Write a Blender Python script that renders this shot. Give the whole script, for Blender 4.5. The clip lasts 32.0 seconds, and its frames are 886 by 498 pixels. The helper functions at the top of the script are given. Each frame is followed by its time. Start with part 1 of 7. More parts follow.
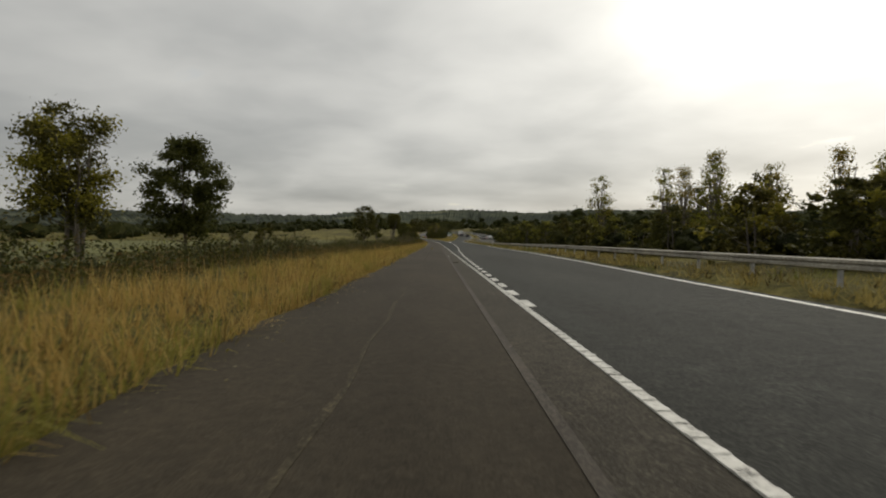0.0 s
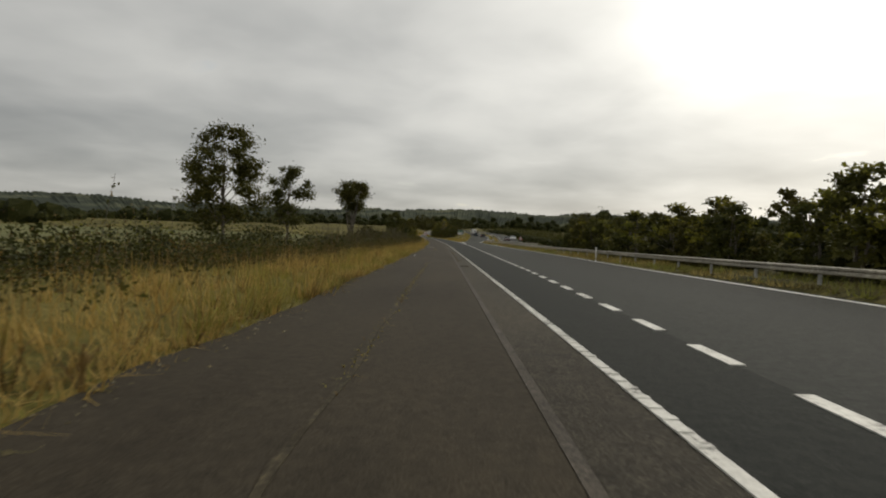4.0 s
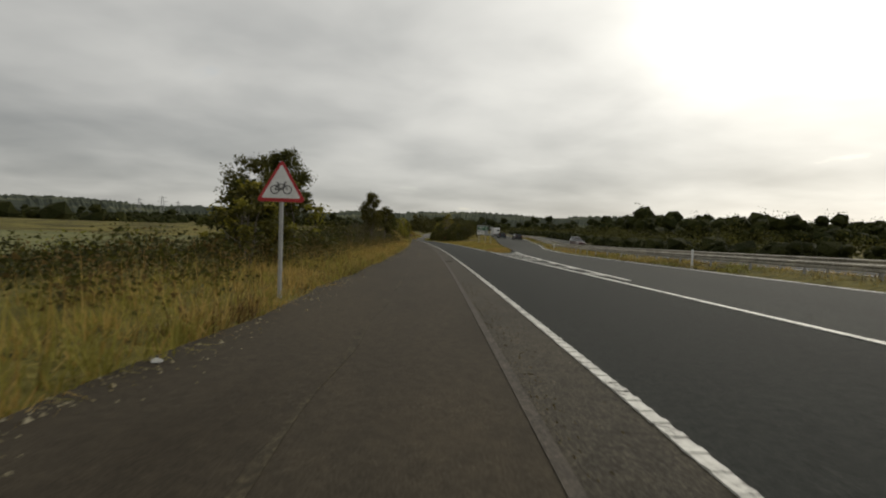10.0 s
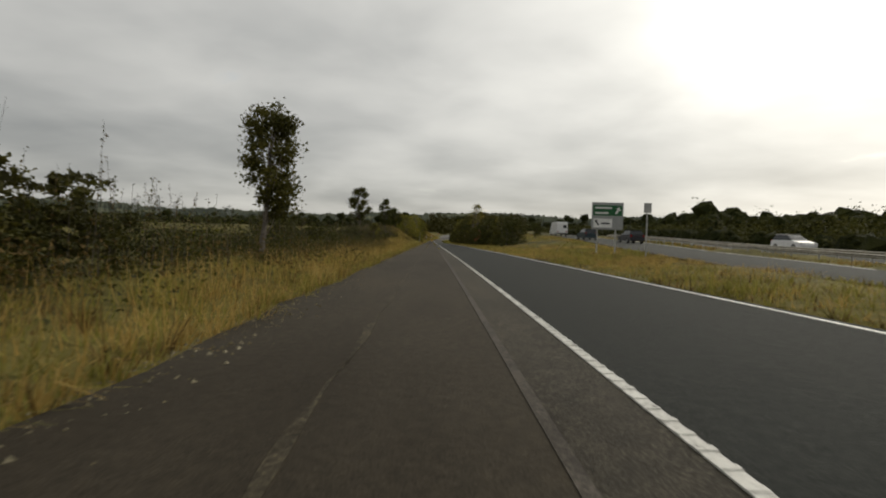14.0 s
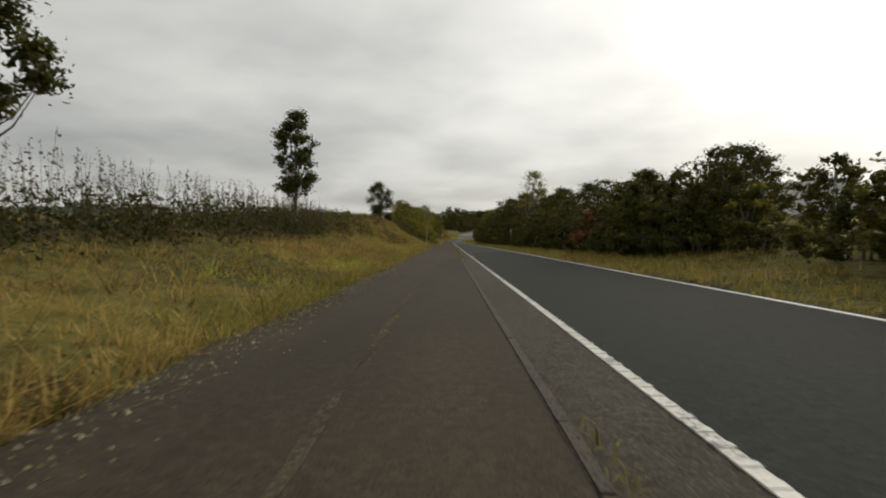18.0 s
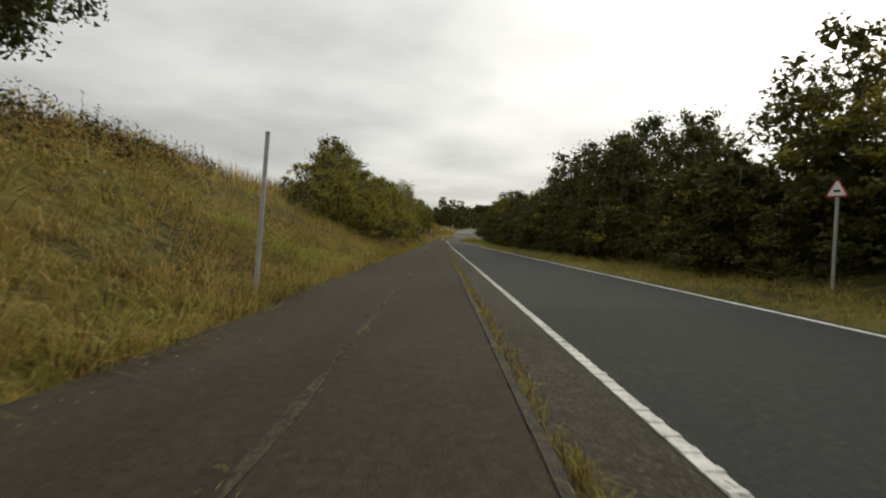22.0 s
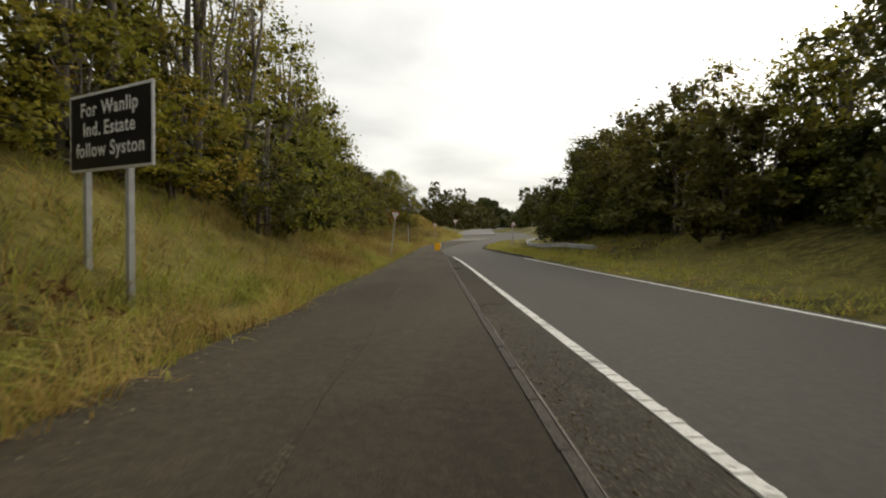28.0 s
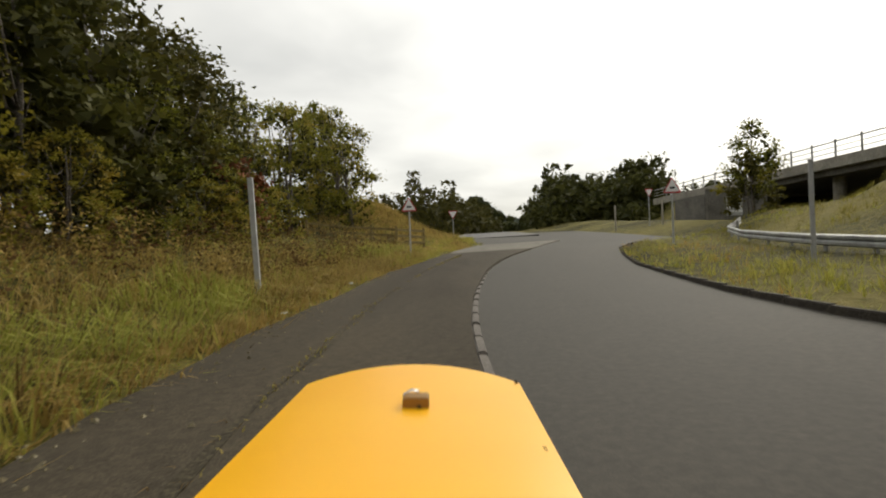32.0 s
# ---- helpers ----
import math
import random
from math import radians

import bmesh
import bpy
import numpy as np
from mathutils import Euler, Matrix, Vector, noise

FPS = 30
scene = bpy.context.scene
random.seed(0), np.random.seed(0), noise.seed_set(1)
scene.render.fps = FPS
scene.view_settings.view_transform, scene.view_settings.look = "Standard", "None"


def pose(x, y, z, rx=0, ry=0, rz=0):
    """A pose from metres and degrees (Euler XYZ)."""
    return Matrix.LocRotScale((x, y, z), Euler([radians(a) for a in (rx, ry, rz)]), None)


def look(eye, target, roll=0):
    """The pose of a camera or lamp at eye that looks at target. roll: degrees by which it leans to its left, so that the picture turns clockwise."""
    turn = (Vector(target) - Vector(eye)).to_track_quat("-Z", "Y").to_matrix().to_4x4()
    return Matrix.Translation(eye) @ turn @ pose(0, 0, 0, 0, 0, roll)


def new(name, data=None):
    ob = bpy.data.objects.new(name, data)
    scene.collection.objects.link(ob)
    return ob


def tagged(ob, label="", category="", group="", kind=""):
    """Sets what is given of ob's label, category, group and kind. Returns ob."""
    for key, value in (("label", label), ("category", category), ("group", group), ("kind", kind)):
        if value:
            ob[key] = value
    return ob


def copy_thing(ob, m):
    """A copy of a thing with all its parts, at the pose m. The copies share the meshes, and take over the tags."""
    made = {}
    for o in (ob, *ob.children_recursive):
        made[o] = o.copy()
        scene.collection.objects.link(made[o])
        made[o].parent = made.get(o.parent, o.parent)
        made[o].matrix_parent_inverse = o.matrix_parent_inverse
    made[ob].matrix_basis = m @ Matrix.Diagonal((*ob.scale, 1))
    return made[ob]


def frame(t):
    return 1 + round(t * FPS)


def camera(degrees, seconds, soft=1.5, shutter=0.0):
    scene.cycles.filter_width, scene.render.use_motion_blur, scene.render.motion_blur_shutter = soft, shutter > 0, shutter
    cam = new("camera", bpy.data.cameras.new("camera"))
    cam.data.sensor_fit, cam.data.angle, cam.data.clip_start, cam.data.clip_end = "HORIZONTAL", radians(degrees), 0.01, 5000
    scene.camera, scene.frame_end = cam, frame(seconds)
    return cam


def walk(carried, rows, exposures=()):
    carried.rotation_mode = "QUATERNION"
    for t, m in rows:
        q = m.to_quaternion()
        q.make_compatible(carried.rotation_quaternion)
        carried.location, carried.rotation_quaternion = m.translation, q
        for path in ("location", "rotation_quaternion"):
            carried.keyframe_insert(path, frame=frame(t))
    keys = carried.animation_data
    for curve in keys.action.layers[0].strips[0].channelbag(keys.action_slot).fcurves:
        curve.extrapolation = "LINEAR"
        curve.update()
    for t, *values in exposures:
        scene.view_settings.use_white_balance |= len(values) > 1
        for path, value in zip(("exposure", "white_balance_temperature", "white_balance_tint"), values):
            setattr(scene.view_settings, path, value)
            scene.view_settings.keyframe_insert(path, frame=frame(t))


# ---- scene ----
# ---------------------------------------------------------------- the road's line
# s runs along the cycle path in metres, u lies to its right, z is height
SLINE = np.arange(-400.0, 3200.0, 2.0)
BEND = ((-400, 0), (90, 0), (120, 0.4), (150, 0.7), (180, 1.5), (231, 3.1), (260, 3.5), (465, 3.5), (505, 3.0), (545, 0.5), (620, -5), (760, -9), (3200, -9))
FALL = ((-400, 0.0), (-150, 0.012), (-20, 0.021), (90, 0.02), (150, 0.013), (230, 0.007), (300, 0.01), (410, 0.012), (470, 0.005), (508, 0.0), (516, -0.016), (524, -0.034), (532, -0.045), (556, -0.045), (580, -0.030), (620, -0.024), (760, -0.022), (850, 0.0), (3200, 0.0))
TURN = np.radians(np.interp(SLINE, [k[0] for k in BEND], [k[1] for k in BEND]))
STEP = np.interp(SLINE, [k[0] for k in FALL], [k[1] for k in FALL])
LX = np.concatenate(([0.0], np.cumsum(-np.sin(TURN[:-1]) * 2.0)))
LY = np.concatenate(([0.0], np.cumsum(np.cos(TURN[:-1]) * 2.0)))
LZ = np.concatenate(([0.0], np.cumsum(-STEP[:-1] * 2.0)))
LX -= np.interp(0.0, SLINE, LX)
LY -= np.interp(0.0, SLINE, LY)
LZ -= np.interp(0.0, SLINE, LZ)


def knots(table):
    xs, ys = [k[0] for k in table], [k[1] for k in table]
    return lambda s: np.interp(s, xs, ys)


def plan(s, u):
    """x and y of a place s along the line and u to its right."""
    a = np.interp(s, SLINE, TURN)
    return np.interp(s, SLINE, LX) + u * np.cos(a), np.interp(s, SLINE, LY) + u * np.sin(a)


def level(s):
    return np.interp(s, SLINE, LZ)


def heading(s):
    return math.degrees(float(np.interp(s, SLINE, TURN)))


def place(s, u, dz=0.0):
    x, y = plan(s, u)
    return Vector((float(x), float(y), float(level(s)) + dz))


# ---------------------------------------------------------------- camera
EYE = 1.10
cam = camera(78.0, 32.0, soft=2.0, shutter=0.08)
# seconds, metres along, metres to the right, yaw, pitch, roll
RIDE = [
    (0.0, 0.00, -0.03, -0.65, -2.01, 0.10),
    (0.5, 8.25, 0.02, 0.54, -2.36, 0.09),
    (1.0, 16.50, -0.02, -1.27, -1.71, -0.54),
    (1.5, 24.75, -0.05, -0.67, -1.88, -0.40),
    (2.0, 33.00, -0.06, 0.33, -2.05, -1.20),
    (4.5, 74.25, -0.01, 0.21, -2.03, -2.30),
    (5.0, 82.50, -0.01, 1.21, -2.03, -2.00),
    (5.5, 90.75, -0.02, 0.75, -1.74, 0.25),
    (6.0, 99.00, -0.04, 0.29, -1.45, 0.14),
    (6.5, 107.25, 0.02, -1.69, -1.95, 0.19),
    (7.0, 115.50, 0.07, -0.97, -2.05, -0.56),
    (7.5, 123.75, 0.09, 1.40, -2.54, -2.60),
    (8.0, 132.00, 0.11, -0.24, -1.93, 2.16),
    (8.5, 140.25, 0.12, 0.20, -1.86, 1.10),
    (9.0, 148.50, 0.10, -0.06, -1.38, 0.45),
    (9.5, 156.75, 0.07, 0.08, -1.44, -1.00),
    (10.0, 165.00, 0.05, 0.32, -1.61, -1.82),
    (10.5, 173.25, 0.04, 1.68, -1.77, 0.32),
    (11.0, 181.50, 0.03, 0.95, -1.93, 1.46),
    (11.5, 189.75, 0.04, 1.17, -1.37, -0.86),
    (12.0, 198.00, 0.05, 1.78, -1.11, -0.99),
    (12.5, 206.25, 0.02, 2.83, -1.75, -2.68),
    (13.0, 214.50, -0.01, 2.29, -1.29, 0.13),
    (13.5, 222.75, -0.01, 1.47, -1.53, -1.11),
    (14.0, 231.00, -0.00, 2.25, -1.47, -1.55),
    (14.5, 239.25, -0.00, 2.65, -1.07, -1.25),
    (16.5, 272.25, 0.09, 4.53, -1.17, -0.42),
    (17.0, 280.50, 0.09, 3.17, -1.53, -0.42),
    (17.5, 288.75, 0.05, 4.01, -1.66, -0.29),
    (18.0, 297.00, 0.02, 4.09, -1.56, -0.15),
    (18.5, 305.25, 0.01, 2.42, -1.80, 0.81),
    (19.0, 313.50, -0.00, 3.29, -1.45, 1.76),
    (19.5, 321.75, 0.02, 2.92, -2.10, 0.29),
    (20.0, 330.00, 0.05, 3.20, -1.57, -1.17),
    (20.5, 338.25, 0.06, 3.60, -1.46, 0.56),
    (21.0, 346.50, 0.08, 2.23, -1.54, 2.29),
    (21.5, 354.75, 0.10, 2.05, -1.46, 0.13),
    (22.0, 363.00, 0.12, 3.34, -1.79, -2.04),
    (22.5, 371.25, 0.11, 2.94, -1.42, -1.24),
    (23.0, 379.50, 0.10, 2.72, -1.69, -0.44),
    (23.5, 387.75, 0.08, 3.29, -1.24, -0.23),
    (24.0, 396.00, 0.07, 2.92, -1.56, -0.02),
    (24.5, 404.25, 0.04, 2.87, -1.45, -0.38),
    (25.0, 412.50, 0.01, 1.94, -1.87, -0.74),
    (25.5, 420.75, 0.01, 3.15, -1.57, -0.74),
    (27.5, 452.85, 0.01, 2.61, -0.91, -0.21),
    (28.0, 460.28, 0.01, 2.50, -1.16, -0.36),
    (28.5, 468.01, 0.06, 3.71, -1.11, -0.21),
    (29.0, 475.03, 0.10, 3.11, -0.66, 1.13),
    (29.5, 482.35, 0.10, 1.81, -1.21, 2.39),
    (30.0, 488.78, 0.07, 1.91, -1.21, 1.59),
    (30.5, 495.39, 0.05, 3.01, -0.61, -0.61),
    (31.0, 501.29, -0.00, 1.21, -0.71, 1.29),
    (31.5, 506.95, 0.10, 1.71, -0.61, 1.29),
    (32.0, 511.85, 0.22, 0.71, -0.11, 2.29),
]
PATH = []
for t, s, u, yaw, pitch, roll in RIDE:
    e = place(s, u, EYE)
    PATH.append((t, pose(e.x, e.y, e.z, 90 + pitch, roll, yaw)))
walk(cam, PATH, ((0.0, 0.10, 7150, 8.0), (14.0, 0.15, 7150, 8.0), (18.0, 0.36, 7150, 8.0), (21.5, 0.52, 7150, 8.0), (23.0, 0.72, 7150, 8.0), (24.0, 0.98, 7200, 8.0), (25.0, 0.72, 7200, 8.0), (27.5, 0.80, 7250, 8.0), (29.0, 0.98, 7300, 8.0), (30.0, 1.0, 7300, 8.0), (31.0, 0.93, 7300, 8.0), (32.0, 0.78, 7200, 8.0)))

# ---------------------------------------------------------------- sky and sun
SUN_AZ, SUN_EL = 40.0, 27.0          # degrees to the right of the start's heading, and up
sun_dir = Vector((math.sin(radians(SUN_AZ)) * math.cos(radians(SUN_EL)), math.cos(radians(SUN_AZ)) * math.cos(radians(SUN_EL)), math.sin(radians(SUN_EL))))


class Nodes:
    """Short hand for node trees."""

    def __init__(self, tree):
        self.tree = tree
        tree.nodes.clear()

    def add(self, kind, inputs=None, **settings):
        n = self.tree.nodes.new(kind)
        for k, v in settings.items():
            setattr(n, k, v)
        for k, v in (inputs or {}).items():
            if isinstance(v, bpy.types.NodeSocket):
                self.tree.links.new(v, n.inputs[k])
            else:
                n.inputs[k].default_value = v
        return n

    def math(self, op, a, b=0.0, clamp=False):
        return self.add("ShaderNodeMath", {0: a, 1: b}, operation=op, use_clamp=clamp).outputs[0]

    def noise(self, vec, scale, detail=4.0, rough=0.55, distort=0.0):
        return self.add("ShaderNodeTexNoise", {"Vector": vec, "Scale": scale, "Detail": detail, "Roughness": rough, "Distortion": distort}).outputs[0]

    def ramp(self, fac, stops):
        n = self.add("ShaderNodeValToRGB", {0: fac})
        el = n.color_ramp.elements
        while len(el) < len(stops):
            el.new(0.5)
        for e, (p, c) in zip(el, stops):
            e.position, e.color = p, (*c, 1.0) if len(c) == 3 else c
        return n.outputs[0]

    def mix(self, fac, a, b, blend="MIX"):
        n = self.add("ShaderNodeMix", data_type="RGBA", blend_type=blend)
        for sock, v in ((n.inputs[0], fac), (n.inputs[6], a), (n.inputs[7], b)):
            if isinstance(v, bpy.types.NodeSocket):
                self.tree.links.new(v, sock)
            else:
                sock.default_value = v if not isinstance(v, tuple) or len(v) == 4 else (*v, 1.0)
        return n.outputs[2]


def build_sky():
    world = bpy.data.worlds.new("overcast_sky")
    scene.world = world
    world.use_nodes = True
    n = Nodes(world.node_tree)
    d = n.add("ShaderNodeTexCoord").outputs["Generated"]
    xyz = n.add("ShaderNodeSeparateXYZ", {0: d})
    up = n.math("MAXIMUM", xyz.outputs[2], 0.0)
    div = n.math("ADD", up, 0.17)
    flat = n.add("ShaderNodeCombineXYZ", {0: n.math("DIVIDE", xyz.outputs[0], div), 1: n.math("DIVIDE", xyz.outputs[1], div), 2: 0.0}).outputs[0]
    big = n.noise(flat, 0.55, 3.0, 0.48, 0.3)
    fine = n.noise(flat, 1.7, 4.0, 0.5, 0.2)
    cover = n.math("ADD", n.math("MULTIPLY", big, 0.72), n.math("MULTIPLY", fine, 0.28))
    cloud = n.ramp(cover, ((0.33, (0.27, 0.285, 0.305)), (0.45, (0.375, 0.39, 0.41)), (0.55, (0.49, 0.505, 0.525)), (0.68, (0.62, 0.635, 0.65))))
    dot = n.add("ShaderNodeVectorMath", {0: d, 1: tuple(sun_dir)}, operation="DOT_PRODUCT").outputs["Value"]
    dot = n.math("MAXIMUM", dot, 0.0)
    glow = n.math("ADD", n.math("MULTIPLY", n.math("POWER", dot, 22.0), 1.15), n.math("MULTIPLY", n.math("POWER", dot, 4.0), 0.33))
    glow = n.math("MULTIPLY", glow, n.math("ADD", n.math("MULTIPLY", cover, 1.4), 0.3))
    tilt = n.math("ADD", n.math("MULTIPLY", n.math("MINIMUM", up, 0.42), 0.75), 0.86)
    cloud = n.mix(1.0, cloud, n.add("ShaderNodeCombineColor", {0: tilt, 1: tilt, 2: tilt}).outputs[0], "MULTIPLY")
    lit = n.mix(1.0, cloud, n.add("ShaderNodeCombineColor", {0: glow, 1: glow, 2: n.math("MULTIPLY", glow, 0.98)}).outputs[0], "ADD")
    sky = n.add("ShaderNodeTexSky", sky_type="NISHITA", sun_disc=False, sun_elevation=radians(SUN_EL), sun_rotation=radians(SUN_AZ))
    clear = n.add("ShaderNodeBackground", {0: sky.outputs[0], 1: 0.10})
    clouds = n.add("ShaderNodeBackground", {0: lit, 1: 0.97})
    gap = n.ramp(fine, ((0.66, (0.06, 0.06, 0.06)), (0.78, (0.4, 0.4, 0.4))))
    both = n.add("ShaderNodeMixShader", {0: gap, 1: clouds.outputs[0], 2: clear.outputs[0]})
    n.add("ShaderNodeOutputWorld", {0: both.outputs[0]})
    lamp = bpy.data.lights.new("sun", "SUN")
    lamp.energy, lamp.angle, lamp.color = 1.15, radians(32), (1.0, 0.96, 0.9)
    ob = new("sun", lamp)
    ob.matrix_world = look(sun_dir * 300, (0, 0, 0))


build_sky()


# ---------------------------------------------------------------- materials
def material(name, paint, rough=0.8, metal=0.0, bump=None, spec=0.3, thin=0.0):
    """paint(n, p, rnd) gives the base colour from the node kit n, the place p and a random value."""
    m = bpy.data.materials.new(name)
    m.use_nodes = True
    n = Nodes(m.node_tree)
    p = n.add("ShaderNodeTexCoord").outputs["Object"]
    col = paint(n, p)
    b = n.add("ShaderNodeBsdfPrincipled", {"Roughness": rough, "Metallic": metal, "Specular IOR Level": spec})
    if isinstance(col, tuple):
        b.inputs["Base Color"].default_value = (*col, 1.0)
    else:
        n.tree.links.new(col, b.inputs["Base Color"])
    if bump:
        scale, strength, dist = bump
        h = n.noise(p, scale, 5.0, 0.6)
        bn = n.add("ShaderNodeBump", {"Height": h, "Strength": strength, "Distance": dist})
        n.tree.links.new(bn.outputs[0], b.inputs["Normal"])
    out = b.outputs[0]
    if thin:
        through_light = n.add("ShaderNodeBsdfTranslucent", {"Color": col})
        out = n.add("ShaderNodeMixShader", {0: thin, 1: out, 2: through_light.outputs[0]}).outputs[0]
    n.add("ShaderNodeOutputMaterial", {0: out})
    return m


def speckled(dark, base, light, grain=90.0, patch=0.35, streak=None):
    """Asphalt and concrete: grain, chips and broad stains. streak stretches the stains along the road."""
    def paint(n, p):
        g = n.noise(p, grain, 3.0, 0.7)
        grains = n.ramp(g, ((0.30, dark), (0.5, base), (0.72, light)))
        q = n.add("ShaderNodeMapping", {"Vector": p, "Scale": streak or (1, 1, 1)}).outputs[0]
        st = n.noise(q, patch, 5.0, 0.6)
        worn = n.ramp(st, ((0.3, (0.72, 0.70, 0.68)), (0.5, (1, 1, 1)), (0.72, (1.28, 1.25, 1.2))))
        clots = n.ramp(n.noise(p, grain * 0.13, 3.0, 0.65), ((0.34, (0.84, 0.84, 0.84)), (0.5, (1, 1, 1)), (0.68, (1.20, 1.19, 1.17))))
        return n.mix(1.0, n.mix(1.0, grains, worn, "MULTIPLY"), clots, "MULTIPLY")
    return paint


def leafy(dark, mid, light, spot=None):
    """Foliage: each leaf and each plant differs; spot is the colour of the odd turned leaf."""
    def paint(n, p):
        one = n.add("ShaderNodeNewGeometry").outputs["Random Per Island"]
        all_ = n.add("ShaderNodeObjectInfo").outputs["Random"]
        big = n.noise(p, 0.9, 2.0)
        v = n.math("ADD", n.math("MULTIPLY", one, 0.40), n.math("MULTIPLY", big, 0.60))
        stops = [(0.12, dark), (0.45, mid), (0.8, light)]
        if spot:
            stops.append((0.93, spot))
        c = n.ramp(v, stops)
        tint = n.ramp(all_, ((0.0, (0.82, 0.9, 0.85)), (1.0, (1.2, 1.08, 0.95))))
        return n.mix(1.0, c, tint, "MULTIPLY")
    return paint


M = {}
M["lane_asphalt"] = material("lane_asphalt", speckled((0.0105, 0.0118, 0.0105), (0.0222, 0.0246, 0.0220), (0.049, 0.052, 0.047), 75, 0.12, (1, 0.12, 1)), 0.9, bump=(120, 0.45, 0.012), spec=0.10)
for key, k in (("lane_asphalt_worn", 1.22), ("lane_asphalt_pale", 1.5)):
    M[key] = material(key, speckled((0.0105 * k, 0.0118 * k, 0.0105 * k), (0.0222 * k, 0.0246 * k, 0.0220 * k), (0.049 * k, 0.052 * k, 0.047 * k), 75, 0.12, (1, 0.12, 1)), 0.9, bump=(120, 0.35, 0.01), spec=0.15)
M["main_asphalt"] = material("main_asphalt", speckled((0.0165, 0.0180, 0.0160), (0.033, 0.0355, 0.0315), (0.068, 0.071, 0.064), 65, 0.12, (1, 0.12, 1)), 0.9, bump=(120, 0.35, 0.01), spec=0.12)
M["main_asphalt_worn"] = material("main_asphalt_worn", speckled((0.017, 0.0180, 0.0158), (0.036, 0.0378, 0.0332), (0.090, 0.092, 0.081), 40, 0.3, (1, 0.15, 1)), 0.9, bump=(80, 0.5, 0.014), spec=0.12)
M["path_asphalt"] = material("path_asphalt", speckled((0.0215, 0.0165, 0.0100), (0.0415, 0.0345, 0.0240), (0.0740, 0.0620, 0.0435), 80, 0.45, (1, 0.25, 1)), 0.92, bump=(90, 0.3, 0.008), spec=0.12)
for i, k in enumerate((1.08, 1.17, 1.27, 1.38)):
    M["path_asphalt_%d" % i] = material("path_asphalt_%d" % i, speckled((0.0215 * k, 0.0170 * k, 0.0112 * k), (0.0415 * k, 0.0345 * k, 0.0242 * k), (0.0700 * k, 0.0590 * k, 0.0418 * k), 80, 0.45, (1, 0.25, 1)), 0.92, bump=(90, 0.3, 0.008), spec=0.12)
M["strip_asphalt"] = material("strip_asphalt", speckled((0.022, 0.019, 0.0135), (0.045, 0.0395, 0.0290), (0.12, 0.107, 0.082), 45, 0.6, (1, 0.3, 1)), 0.9, bump=(60, 0.6, 0.015), spec=0.15)
M["pale_asphalt"] = material("pale_asphalt", speckled((0.037, 0.0330, 0.0258), (0.050, 0.0448, 0.0358), (0.064, 0.0580, 0.0470), 110, 0.10, (1, 0.2, 1)), 0.85, bump=(120, 0.15, 0.006))
# Much paler than the near tarmac: the far road's sheen is in the colour.
M["far_asphalt_sheen"] = material("far_asphalt_sheen", speckled((0.07, 0.068, 0.063), (0.115, 0.111, 0.104), (0.16, 0.155, 0.145), 40, 0.15), 0.85)
M["seam"] = material("seam", speckled((0.020, 0.0170, 0.0115), (0.047, 0.040, 0.027), (0.11, 0.09, 0.055), 30, 1.5), 0.95, spec=0.15)


def worn_paint(n, p):
    chips = n.noise(p, 24.0, 4.0, 0.7)
    wear = n.noise(p, 2.2, 4.0, 0.6)
    k = n.math("ADD", n.math("MULTIPLY", chips, 0.55), n.math("MULTIPLY", wear, 0.45))
    return n.ramp(k, ((0.38, (0.10, 0.097, 0.088)), (0.445, (0.46, 0.45, 0.41)), (0.6, (0.64, 0.63, 0.58))))


M["road_paint"] = material("road_paint", worn_paint, 0.6, bump=(60, 0.3, 0.004))
M["kerb_concrete"] = material("kerb_concrete", speckled((0.07, 0.06, 0.05), (0.13, 0.115, 0.10), (0.22, 0.20, 0.18), 40, 2.0), 0.9, bump=(50, 0.4, 0.006))
M["kerb_dark"] = material("kerb_dark", speckled((0.030, 0.026, 0.021), (0.060, 0.052, 0.042), (0.125, 0.108, 0.090), 40, 1.2), 0.9, bump=(50, 0.4, 0.006), spec=0.2)
M["worn_apron"] = material("worn_apron", speckled((0.075, 0.068, 0.052), (0.125, 0.114, 0.090), (0.19, 0.175, 0.14), 14, 0.5), 0.9, bump=(30, 0.2, 0.01))


def meadow(n, p):
    a = n.noise(p, 0.09, 5.0, 0.6)
    b = n.noise(p, 3.2, 6.0, 0.7)
    k = n.math("ADD", n.math("MULTIPLY", a, 0.55), n.math("MULTIPLY", b, 0.45))
    return n.ramp(k, ((0.40, (0.022, 0.020, 0.007)), (0.47, (0.070, 0.062, 0.017)), (0.53, (0.128, 0.112, 0.030)), (0.64, (0.20, 0.160, 0.05))))


M["ground"] = material("ground", meadow, 0.95, bump=(7, 0.8, 0.12), spec=0.1)
M["blade_dry"] = material("blade_dry", leafy((0.170, 0.118, 0.034), (0.34, 0.243, 0.080), (0.49, 0.37, 0.145), (0.17, 0.16, 0.03)), 0.85, spec=0.15, thin=0.4)
M["blade_green"] = material("blade_green", leafy((0.085, 0.085, 0.018), (0.205, 0.196, 0.048), (0.34, 0.305, 0.090), (0.42, 0.34, 0.13)), 0.85, spec=0.15, thin=0.4)
M["blade_lush"] = material("blade_lush", leafy((0.135, 0.155, 0.026), (0.310, 0.325, 0.066), (0.47, 0.455, 0.125), (0.50, 0.42, 0.15)), 0.85, spec=0.15, thin=0.4)
